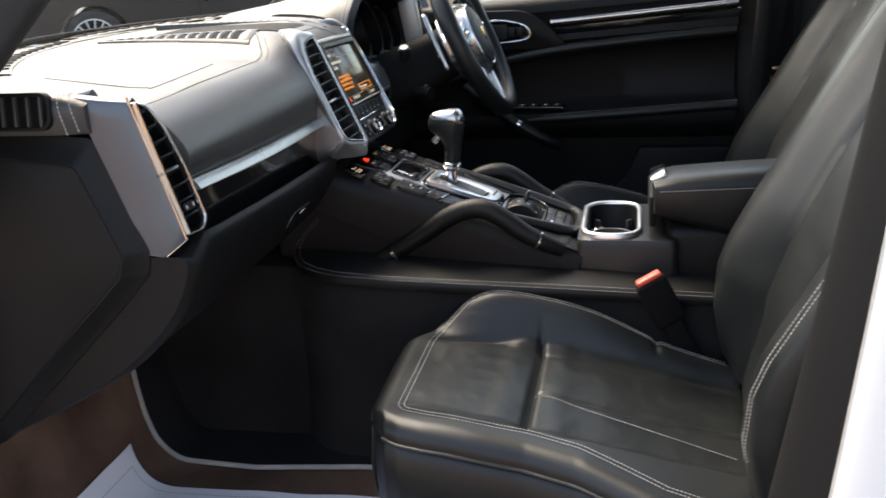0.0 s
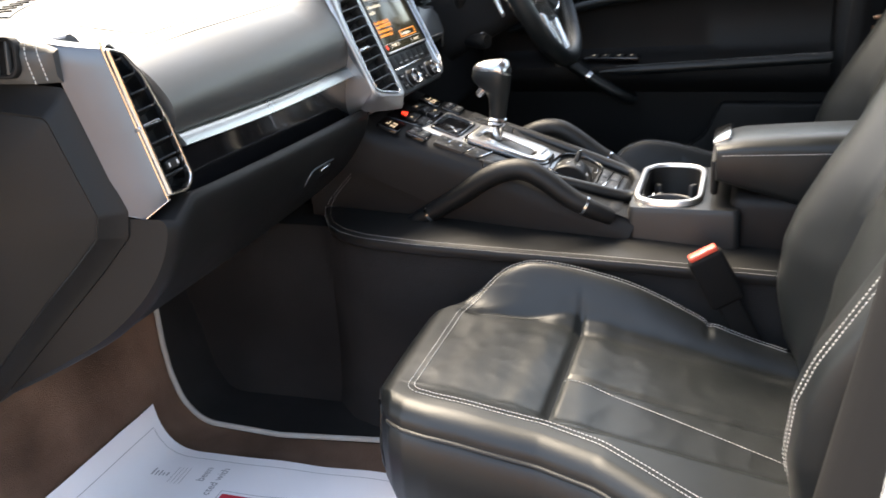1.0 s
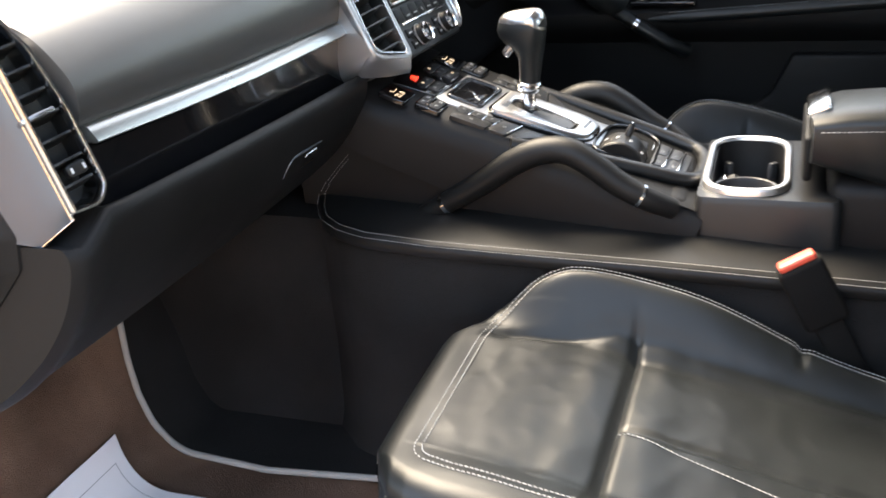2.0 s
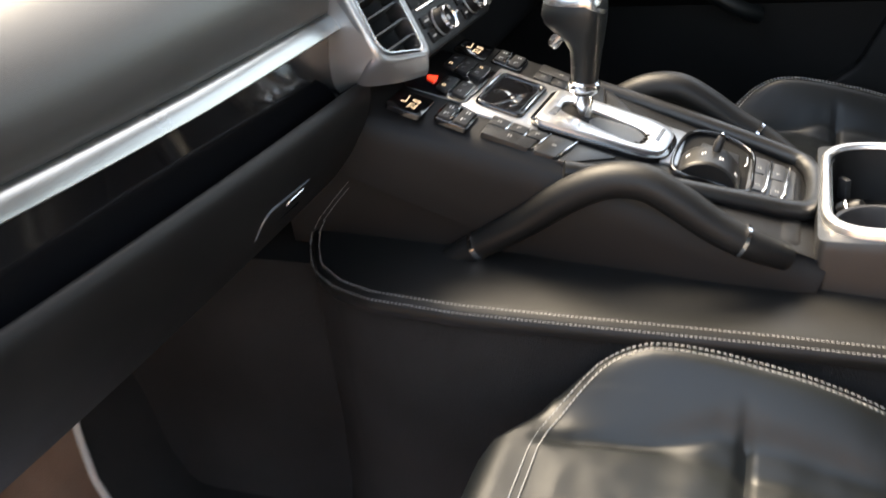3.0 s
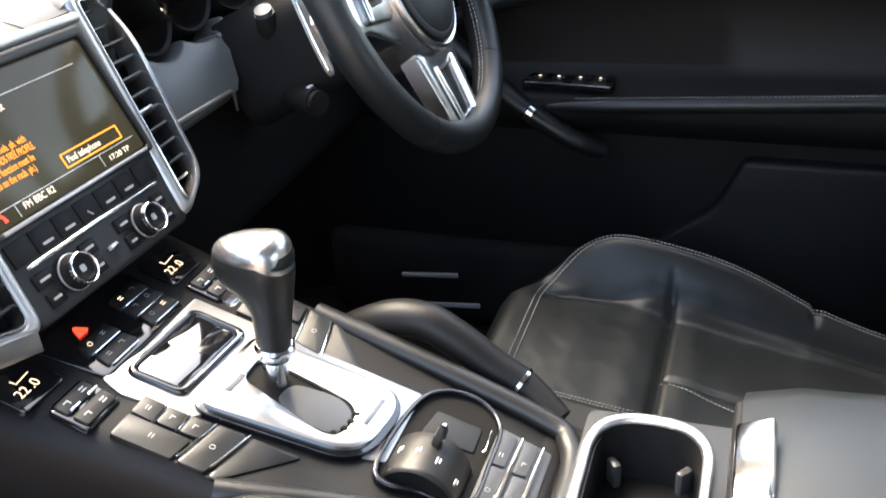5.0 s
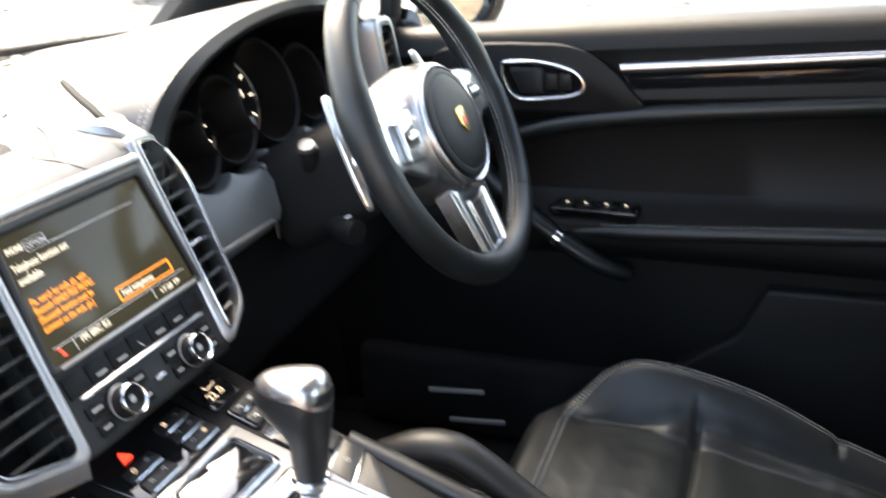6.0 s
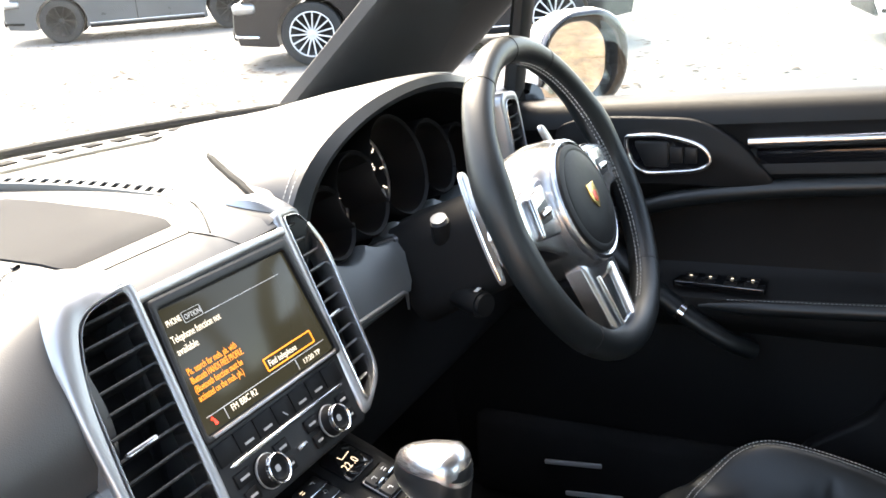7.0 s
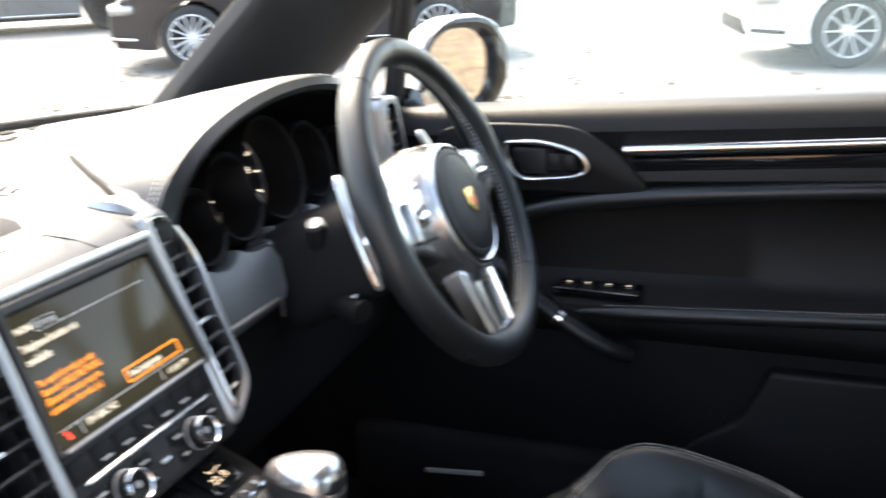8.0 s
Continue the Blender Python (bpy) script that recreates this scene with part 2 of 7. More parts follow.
def spline(points, n=40):
    """A smooth line through points (Catmull-Rom)."""
    P = [Vector(p) for p in points]
    P = [P[0] * 2 - P[1]] + P + [P[-1] * 2 - P[-2]]
    out = []
    m = len(P) - 3
    for i in range(n + 1):
        f = i / n * m
        k = min(int(f), m - 1)
        t = f - k
        a, b, c, d = P[k:k + 4]
        out.append(0.5 * ((2 * b) + (c - a) * t + (2 * a - 5 * b + 4 * c - d) * t * t + (3 * b - a - 3 * c + d) * t ** 3))
    return out


def lathe(profile, n=32, M=None, closed=False):
    rows = [[(r * math.cos(2 * math.pi * j / n), r * math.sin(2 * math.pi * j / n), z) for j in range(n)] for r, z in profile]
    bm = grid(rows, close_v=True, close_u=closed, caps=not closed)
    if M is not None:
        bm.transform(M)
    return bm


def stitches(path, up, gap=0.0055, length=0.0036, r=0.00055, twin=0.0):
    """A row of stitches along points; twin: the distance of a second row beside it."""
    P = [Vector(p) for p in path]
    bms = bmesh.new()
    up = Vector(up)
    d = 0.0
    nxt = 0.0
    for a, b in zip(P, P[1:]):
        L = (b - a).length
        if L < 1e-7:
            continue
        t = (b - a) / L
        s = t.cross(up).normalized()
        while nxt < d + L:
            p = a + t * (nxt - d)
            for off in ((-twin / 2, twin / 2) if twin else (0.0,)):
                c = p + s * off + up * (r * 0.6)
                q0, q1 = c - t * length / 2, c + t * length / 2
                top = [bms.verts.new(q0 + s * r), bms.verts.new(q0 - s * r), bms.verts.new(q1 - s * r), bms.verts.new(q1 + s * r)]
                mid = [bms.verts.new((q0 + q1) / 2 + up * r * 1.6 + s * r * 0.5), bms.verts.new((q0 + q1) / 2 + up * r * 1.6 - s * r * 0.5)]
                for f in ((top[0], top[1], mid[1], mid[0]), (top[2], top[3], mid[0], mid[1]), (top[1], top[2], mid[1]), (top[3], top[0], mid[0])):
                    bms.faces.new(f)
            nxt += gap
        d += L
    return bms


def text_mesh(words, size, depth=0.0003, spacing=1.0):
    cu = bpy.data.curves.new("words", 'FONT')
    cu.body, cu.size, cu.extrude = words, size, depth
    cu.space_character = spacing
    ob = bpy.data.objects.new("words", cu)
    scene.collection.objects.link(ob)
    me = bpy.data.meshes.new_from_object(ob.evaluated_get(bpy.context.evaluated_depsgraph_get()))
    bpy.data.objects.remove(ob)
    bpy.data.curves.remove(cu)
    bm = bmesh.new()
    bm.from_mesh(me)
    bpy.data.meshes.remove(me)
    return bm


def lerp_table(tab, x):
    for (x0, y0), (x1, y1) in zip(tab, tab[1:]):
        if x <= x1:
            f = max(0.0, (x - x0) / (x1 - x0))
            f = f * f * (3 - 2 * f) if x0 == tab[0][0] else f
            return y0 + (y1 - y0) * f
    return tab[-1][1]


# local frames: the face of the centre stack and the sloping console
YC = 0.009
FACE = Matrix(((0, -0.447, 0.894, 0.009), (1, 0, 0, 0), (0, 0.894, 0.447, 0.730), (0, 0, 0, 1)))
SL = radians(20.4)
CONS = Matrix(((math.cos(SL), 0, math.sin(SL), 0.070), (0, 1, 0, 0), (-math.sin(SL), 0, math.cos(SL), 0.528), (0, 0, 0, 1)))


# ---- structure of the car ----
FLOOR_Z = 0.085
GROUND_Z = -0.33


def floor_point(a):
    """Section of the floor by its length from the seat forwards: flat, then bent up the toe board."""
    bend, r = 0.386, 0.07
    turn = radians(74)
    if a <= bend:
        return 0.19 - a, FLOOR_Z
    t = min(turn, (a - bend) / r)
    x, z = 0.19 - bend - r * math.sin(t), FLOOR_Z + r * (1 - math.cos(t))
    rest = a - bend - r * turn
    if rest > 0:
        x, z = x - rest * math.cos(turn), z + rest * math.sin(turn)
    return x, z


def lifted(a, h):
    """The same section, lifted off the floor by h along its normal."""
    x0, z0 = floor_point(a - 0.002)
    x1, z1 = floor_point(a + 0.002)
    t = Vector((x1 - x0, z1 - z0)).normalized()
    x, z = floor_point(a)
    return x + t.y * h, z - t.x * h


def make_floor():
    arcs = [-1.85, -1.2, -0.6, -0.2, 0.0, 0.15, 0.3] + [0.386 + 0.012 * i for i in range(9)] + [0.52, 0.58, 0.64, 0.70]
    for name, y0, y1, mat, label in (("floor", -0.72, 0.0, CARPET, "dark brown-black carpet of the car floor"), ("floor_far", 0.0, 0.72, MAT, "black carpet of the driver's footwell floor")):
        ys = [y0 + (y1 - y0) * j / 10 for j in range(11)]
        rows = [[(lifted(a, 0)[0], y, lifted(a, 0)[1]) for y in ys] for a in arcs]
        low = [[(lifted(a, -0.03)[0], y, lifted(a, -0.03)[1]) for y in ys] for a in reversed(arcs)]
        tagged(put(name, grid(rows + low, close_u=True, caps=False), mat), label, "floor", kind="structure")


make_floor()


def windscreen_base(y):
    return -0.50 + 0.75 * y * y


def shell():
    # headliner round a glass roof
    def roof_z(x, y):
        return 1.25 + 0.05 * (1 - (y / 0.62) ** 2) - 0.03 * ((x - 1.07) / 0.92) ** 2
    bands = []
    for x0, x1, y0, y1 in ((0.27, 2.0, -0.57, 0.57),):
        rows = [[(x0 + (x1 - x0) * i / 6, y0 + (y1 - y0) * j / 6, roof_z(x0 + (x1 - x0) * i / 6, y0 + (y1 - y0) * j / 6)) for j in range(7)] for i in range(7)]
        up = [[(p[0], p[1], p[2] + 0.035) for p in r] for r in reversed(rows)]
        bands.append(grid(rows + up, close_u=True))
    tagged(put("ceiling", join(bands), LINING), "pale grey cloth headliner of the car", "ceiling", kind="structure")
    def wall(name, boxes, mat, label):
        ob = put(name, join([rbox(*b, r=0.01) for b in boxes]), mat)
        tagged(ob, label, "wall", kind="structure")
    wall("wall_rear", [(2.03, 0, 0.42, 0.05, 1.5, 0.7), (2.03, 0, 1.24, 0.05, 1.5, 0.06), (2.03, 0.72, 0.99, 0.05, 0.12, 0.46), (2.03, -0.72, 0.99, 0.05, 0.12, 0.46)], PILLAR,
         "dark trim at the back of the cabin")
    for name, s in (("wall_side_near", -1), ("wall_side_far", 1)):
        wall(name, [(1.365 if s > 0 else 1.42, s * 0.755, 0.42, 1.29 if s > 0 else 1.18, 0.05, 0.66), (1.42, s * 0.66, 1.23, 1.30, 0.10, 0.08), (1.98, s * 0.74, 0.99, 0.1, 0.06, 0.5)], PILLAR,
             "dark trim of the rear side of the cabin")
    wall("wall_front", [(-0.40, 0, 0.40, 0.04, 1.44, 0.62)], MAT, "dark bulkhead behind the footwells")
    wall("sill_far", [(0.35, 0.748, 0.052, 1.52, 0.07, 0.118)], MAT, "black carpeted sill under the driver's door")
    wall("kick_panel_far", [(-0.26, 0.735, 0.38, 0.28, 0.04, 0.62)], MAT, "dark side panel of the driver's footwell")
    wall("kick_panel_near", [(-0.31, -0.715, 0.30, 0.16, 0.04, 0.45)], CARPET, "dark carpeted side panel of the passenger footwell")


shell()


def make_pillars():
    # driver's side windscreen pillar: a deep tapered bar, rounded
    def pillar(name, base, top, w0, w1, mat, label, d=0.05):
        B, T = Vector(base), Vector(top)
        t = (T - B).normalized()
        s = Vector((0.55, 0.83, 0)).normalized() if base[1] > 0 else Vector((0.55, -0.83, 0)).normalized()
        s = (s - t * s.dot(t)).normalized()
        n = t.cross(s).normalized()
        rows = []
        for i in range(9):
            f = i / 8
            c, w = B.lerp(T, f), w0 + (w1 - w0) * f
            rows.append([c + s * (w / 2 * px) + n * (d / 2 * py) for px, py in rrect(2, 2, 0.6, 4)])
        tagged(put(name, grid(rows, close_v=True, caps=True), mat), label, "pillar", kind="structure")
    pillar("pillar_front_far", (-0.27, 0.70, 0.70), (0.376, 0.60, 1.27), 0.24, 0.19, PILLAR, "dark cloth-covered windscreen pillar beside the steering wheel")
    pillar("pillar_front_near", (-0.26, -0.72, 0.62), (0.32, -0.57, 1.27), 0.10, 0.09, PILLAR, "dark windscreen pillar at the open passenger door")
    pillar("pillar_middle_far", (0.78, 0.74, 0.08), (0.824, 0.63, 1.26), 0.18, 0.14, TRIM_DARK, "dark trim of the door pillar behind the driver")
    pillar("pillar_middle_near", (0.634, -0.700, 0.05), (0.84, -0.63, 1.26), 0.14, 0.12, TRIM_DARK, "dark inner trim of the door pillar behind the passenger seat")
    # white outer skin of the near pillar
    rows = []
    for i in range(11):
        f = i / 10
        z = -0.05 + 1.2 * f
        xe = 0.666 + 0.123 * (z - 0.387) + 0.004 * math.sin(f * 5)
        rows.append([(xe, -0.735 + 0.03 * f, z), (xe - 0.002, -0.752 + 0.03 * f, z), (xe + 0.012, -0.768 + 0.03 * f, z), (xe + 0.05, -0.775 + 0.03 * f, z),
                     (xe + 0.6, -0.785 + 0.03 * f, z), (xe + 0.6, -0.765 + 0.03 * f, z), (xe + 0.06, -0.745 + 0.03 * f, z)])
    tagged(put("body_side_near", grid(rows, close_v=True, caps=True), WHITE_PAINT), "glossy white outer bodywork beside the open door", "bodywork", kind="structure")
    # sill
    rows = []
    for i in range(9):
        x = -0.35 + 1.1 * i / 8
        rows.append([(x, -0.66, 0.09), (x, -0.665, 0.125), (x, -0.69, 0.135), (x, -0.74, 0.12), (x, -0.77, 0.08), (x, -0.77, -0.10), (x, -0.66, -0.10)])
    tagged(put("door_sill", grid(rows, close_v=True, caps=True), HARD), "dark plastic door sill along the cabin floor", "sill", kind="structure")


make_pillars()


def make_windscreen():
    rows = []
    for i in range(9):
        f = i / 8
        rows.append([(windscreen_base(y) * (1 - f) + (0.30 + 0.10 * y * y) * f - 0.03, y * (0.72 * (1 - f) + 0.58 * f) / 0.72, 0.705 + 0.56 * f + 0.02 * math.sin(math.pi * f)) for y in [-0.70 + 1.4 * j / 14 for j in range(15)]])
    ob = put("windscreen", grid(rows), GLASS)
    ob.visible_shadow = False
    tagged(ob, "clear windscreen glass above the dashboard", "windscreen", kind="structure")
    edge = [(windscreen_base(y) - 0.015, y, 0.735) for y in [-0.66 + 1.32 * j / 40 for j in range(41)]]
    tagged(put("windscreen_seal", sweep(edge, 0.006, 8), RUBBER), "black rubber seal along the foot of the windscreen", "seal", kind="structure")


make_windscreen()


# ---- dashboard ----
def strip_drop(y):
    """The silver strip and the edge above it sink a little towards the centre."""
    return lerp_table([(-0.62, 0.004), (-0.57, 0.003), (-0.475, -0.002), (-0.35, -0.007), (-0.175, -0.011), (-0.12, -0.012)], y)


def dash_profile(y):
    """Section of the passenger dash, from the windscreen over the top and down to the knees."""
    wb = windscreen_base(y) - 0.01
    e = 0.004 * math.sin((y + 0.6) * 6)
    dz = strip_drop(y)
    # the pad lies lower than the middle of the dash and climbs to it over a soft slope
    w = max(0.0, min(1.0, (y + 0.215) / 0.125))
    w = w * w * (3 - 2 * w)
    pad = [(wb, 0.728), (wb * 0.75, 0.736), (wb * 0.5 - 0.02, 0.730), (wb * 0.3 - 0.02, 0.7215), (-0.09, 0.7185), (-0.05, 0.7165), (-0.025 + e, 0.7135), (-0.008 + e, 0.708), (0.012, 0.697), (0.028, 0.680)]
    mid = (0.728, 0.736, 0.740, 0.744, 0.746, 0.745, 0.741, 0.733, 0.712, 0.686)
    return [(x, z * (1 - w) + m * w) for (x, z), m in zip(pad, mid)] + [(0.037, 0.664 + 0.3 * dz), (0.038, 0.648 + 0.7 * dz), (0.034, 0.634 + dz)]


def dash_height(x, y):
    return lerp_table(sorted(dash_profile(y)[:10]), x)


def make_dash():
    d = thing("dashboard", "black leather dashboard with silver trim and grained pads", "dashboard")
    ys = [-0.60, -0.590, -0.5795, -0.578] + [-0.566 + 0.346 * j / 18 for j in range(18)] + [-0.22 + 0.137 * j / 50 for j in range(51)]

    def spline_profile(p):
        return [(q[0], q[2]) for q in spline([(x, 0.0, z) for x, z in p], 48)]

    def dash_cut(y):
        return [(min(x, -0.004 if y < -0.579 else lerp_table([(-0.123, 0.030), (-0.118, -0.004), (-0.097, -0.020), (-0.083, -0.026)], y) if y > -0.123 else 1.0), z) for x, z in (spline_profile(dash_profile(y)))]
    rows = [[(x, y, z) for x, z in dash_cut(y)] for y in ys]
    back = [[(x - 0.03, y, z - 0.03) for x, z in dash_cut(y)] for y in ys]
    bm = grid([r + list(reversed(b)) for r, b in zip(rows, back)], close_v=True, caps=True)
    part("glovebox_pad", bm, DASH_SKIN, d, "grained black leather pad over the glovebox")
    # middle and driver's top, open under the instrument hood
    ys = [-0.0835 + 0.8235 * j / 205 for j in range(206)]
    reach = [(-0.2, -0.030), (-0.110, -0.030), (-0.096, -0.038), (-0.078, -0.036), (-0.070, -0.010), (-0.066, 0.014), (0.118, 0.014), (0.135, 0.004), (0.16, -0.035), (0.22, -0.10), (0.30, -0.185), (0.47, -0.185), (0.55, -0.10), (0.61, -0.035), (0.635, 0.0), (0.75, 0.0)]

    def top(y):
        wb = windscreen_base(y) - 0.01
        k = [(wb, 0.728), (wb * 0.75, 0.736), (wb * 0.5 - 0.02, 0.740), (wb * 0.3 - 0.02, 0.744), (-0.09, 0.746), (-0.05, 0.745), (-0.02, 0.740), (0.004, 0.730), (0.014, 0.722)]
        k = sorted(k)
        lim = lerp_table(reach, y)
        return [(wb + (lim - wb) * i / 48, lerp_table(k, wb + (lim - wb) * i / 48)) for i in range(49)]

    def slot_line(x):
        # middle of the slotted grille on the driver's side of the speaker
        return 0.108 + 0.010 * math.sin(math.pi * (x + 0.325) / 0.233)
    bm = grid([[(x, y, z) for x, z in top(y)] + [(x - 0.02, y, z - 0.045) for x, z in reversed(top(y))] for y in ys], close_v=True, caps=True)
    holes = []
    for f in bm.faces:
        p = f.calc_center_median()
        if p.z > 0.730 and -0.322 < p.x < -0.094 and abs(p.y - slot_line(p.x)) < 0.0085:
            holes.append(f)
    bmesh.ops.delete(bm, geom=holes, context='FACES')
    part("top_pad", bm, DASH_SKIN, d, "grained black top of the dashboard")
    # seams
    run = spline([(x, y, dash_height(x, y) + 0.0004) for x, y in ((-0.018, -0.565), (-0.018, -0.496), (-0.022, -0.415), (-0.024, -0.330), (-0.026, -0.250), (-0.0265, -0.205), (-0.0290, -0.186), (-0.0327, -0.1685), (-0.048, -0.1356), (-0.0655, -0.100))], 90)
    run = [Vector((p[0], p[1], dash_height(p[0], p[1]) + 0.0003)) for p in run]
    part("pad_seam", sweep(run, 0.0006, 6), MESH_GREY, d, "fine seam round the top pad")
    part("pad_stitching", stitches([p + Vector((0.006, -0.001, 0.0)) for p in run if p.y > -0.190], (0.2, -0.3, 0.9), twin=0.009, gap=0.0046, length=0.0034, r=0.0006), THREAD, d, "double pale stitching down the slope")
    # silver strip with a rounded face
    rows = []
    for i in range(25):
        y = -0.572 + 0.437 * i / 24
        x = 0.036 + 0.004 * math.sin(math.pi * i / 24)
        rows.append([(x + a, y, z + strip_drop(y)) for a, z in ((-0.008, 0.632), (-0.004, 0.6322), (0.0, 0.6306), (0.0062, 0.6222), (0.0068, 0.6205), (0.0055, 0.6192), (0.0, 0.6188), (-0.010, 0.619))])
    part("trim_strip", grid(rows, close_v=True, caps=True), STRIP, d, "satin aluminium strip across the dashboard")
    # piano black band and its lower lip
    rows = []
    for i in range(13):
        y = -0.575 + 0.44 * i / 12
        rows.append([(x, y, z + strip_drop(y)) for x, z in ((0.038, 0.6200), (0.031, 0.614), (0.0285, 0.596), (0.0275, 0.540), (0.00, 0.538), (0.00, 0.6200))])
    part("black_band", grid(rows, close_v=True, caps=True), GLOSS, d, "glossy black band under the silver strip")
    # lower dash under the glovebox
    prof = [(0.034, 0.540), (0.0455, 0.5665), (0.052, 0.560), (0.050, 0.545), (0.040, 0.520), (0.022, 0.492), (-0.005, 0.462), (-0.05, 0.425), (-0.12, 0.385), (-0.20, 0.345), (-0.27, 0.310), (-0.30, 0.305), (-0.32, 0.33), (-0.20, 0.56)]
    front = spline([(0.0395, 0.0, 0.556)] + [(x, 0.0, z) for x, z in prof[1:12]], 48)
    front = [prof[0]] + [(p[0], p[2]) for p in front] + prof[12:]
    # no groove behind the lip at the door end
    ends = [(0.004, 0.566) if k == 0 else (x, 0.5668) if k < 6 else (x, z) for k, (x, z) in enumerate(front)]
    rows = []
    for i in range(19):
        f = max(0.0, (i - 2) / 16)
        y = -0.617 + 0.492 * f - (0.0, 0.006, 0.013)[max(0, 2 - i)]
        k = 0.012 * math.sin(math.pi * f)
        rd = (0.0, 0.002, 0.008)[max(0, 2 - i)]
        rows.append([(x + k * 0.4 - rd, y, z + (0.014 - 0.021 * f - 0.019 * max(0.0, 1 - f / 0.05)) * max(0.0, min(1.0, (z - 0.40) / 0.15)) + rd * 0.4) for x, z in (front if i > 3 else ends)])
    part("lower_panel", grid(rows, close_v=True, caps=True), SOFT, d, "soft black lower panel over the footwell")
    # finger pull of the glovebox: a shallow dark cup and a small key
    # grey metal line along the upper edge stands for its glint
    rim_ = spline([(0.0370, -0.2330, 0.5115), (0.0412, -0.2345, 0.5150), (0.0430, -0.2640, 0.5173), (0.0435, -0.2940, 0.5190), (0.0425, -0.3035, 0.5175), (0.0385, -0.3090, 0.5095), (0.0330, -0.3100, 0.4995)], 40)
    pull = part("glovebox_pull", sweep(rim_, [0.0004 + 0.0012 * math.sin(math.pi * i / 40) for i in range(41)], 8), TITAN, d, "dark finger pull, the glint on its edge put in as metal")
    cup = []
    for k in range(5):
        f = k / 4
        cup.append([(0.0418 - 0.013 * f - 0.001 * math.sin(math.pi * f), -0.2355 - 0.070 * i / 16, 0.5165 + 0.002 * i / 16 - 0.022 * f) for i in range(17)])
    part("pull_cup", grid(cup), GLOSS, pull)
    M = Matrix(((-0.61, 0, 0.79, 0.0372), (0, 1, 0, -0.2525), (-0.79, 0, -0.61, 0.5082), (0, 0, 0, 1)))
    part("pull_key", slab(rrect(0.006, 0.026, 0.0026, 6), -0.006, 0.0012, 0.0012), CHROME, pull, "small bright glovebox key", M=M)
    # end of the dash facing the open door
    out = rpoly([(-0.34, 0.285), (-0.21, 0.338), (-0.092, 0.452), (-0.036, 0.506), (0.002, 0.546), (0.007, 0.572), (-0.037, 0.692), (-0.16, 0.703), (-0.36, 0.703)], [0.02, 0.03, 0.03, 0.03, 0.012, 0.012, 0.012, 0.02, 0.02], 5)
    inn = rpoly([(-0.33, 0.320), (-0.20, 0.372), (-0.098, 0.475), (-0.050, 0.520), (-0.022, 0.548), (-0.015, 0.572), (-0.052, 0.668), (-0.16, 0.680), (-0.35, 0.680)], [0.02, 0.03, 0.03, 0.03, 0.012, 0.012, 0.012, 0.02, 0.02], 5)
    rows = [[(p[0], -0.585, p[1]) for p in out], [(p[0], -0.628, p[1]) for p in out], [(p[0] - 0.0015, -0.632, p[1]) for p in out]]
    for i in range(1, 6):
        f = i / 5
        rows.append([(p[0] + (q[0] - p[0]) * f, -0.632 - 0.018 * f ** 1.5, p[1] + (q[1] - p[1]) * f) for p, q in zip(out, inn)])
    c = (-0.17, 0.55)
    for f, dy in ((0.02, -0.0015), (0.04, 0.0), (0.6, 0.001), (0.98, 0.001)):
        rows.append([(q[0] + (c[0] - q[0]) * f, -0.650 - dy, q[1] + (c[1] - q[1]) * f) for q in inn])
    part("end_cap", grid(rows, close_v=True, caps=True), SOFT, d, "dark plastic end panel of the dashboard")
    # side demister vent on the corner
    rows = []
    for i in range(15):
        x = -0.24 + 0.204 * i / 14
        r = 0.004 * max(0, i - 12)
        rows.append([(x, -0.565, 0.712), (x, -0.600, 0.7290 - r), (x, -0.622 + r * 0.5, 0.7365 - r), (x, -0.637 + r, 0.7385 - r), (x, -0.646 + r, 0.7350 - r), (x, -0.650 + r, 0.726), (x, -0.650 + r, 0.706), (x, -0.644 + r, 0.698), (x, -0.60, 0.696)])
    part("corner_block", grid(rows, close_v=True, caps=True), DASH_SKIN, d, "leather-covered corner of the dashboard")
    GM = Matrix.Translation((-0.118, -0.651, 0.7235)) @ Euler((radians(82), 0, 0)).to_matrix().to_4x4()
    g = part("demister_vent", ring(rrect(0.104, 0.038, 0.012), rrect(0.096, 0.030, 0.010), -0.006, 0.004, 0.001), SOFT, d, "black side demister vent", M=GM)
    part("vent_hole", slab(rrect(0.097, 0.031, 0.010), -0.006, -0.0005), RUBBER, g, M=GM)
    for i in range(7):
        part("slat", rbox(-0.042 + 0.014 * i, 0, 0.002, 0.003, 0.030, 0.006, 0.001), DASH_SKIN, g, M=GM)
    part("corner_stitching", stitches(spline([(-0.056, -0.600, 0.7292), (-0.0555, -0.622, 0.7367), (-0.055, -0.637, 0.7387), (-0.054, -0.6465, 0.7350), (-0.0515, -0.651, 0.724), (-0.046, -0.651, 0.700)], 30), (0, -0.7, 0.7), twin=0.012, gap=0.0044, length=0.0034, r=0.0006), THREAD, d, "double pale stitching")
    # slotted grille on the slope beside the speaker, facing the passenger
    u0, u1 = Vector((-0.062, -0.118, 0)), Vector((-0.325, -0.098, 0))

    def slope_point(f, v, lift):
        # f along the grille from its near end, v across it from the crest down
        wide = 0.060 - 0.034 * f
        p = u0.lerp(u1, f) + Vector((0.10, -1.0, 0)) * (wide * (v - 0.5))
        return Vector((p.x, p.y, dash_height(p.x, p.y) + lift))
    rows = [[slope_point(i / 40, v, 0.0010) for v in (0.06, 0.25, 0.5, 0.75, 0.90)] for i in range(41)]
    g = part("top_grille", grid(rows), RUBBER, d, "slotted grille on the slope of the dashboard")
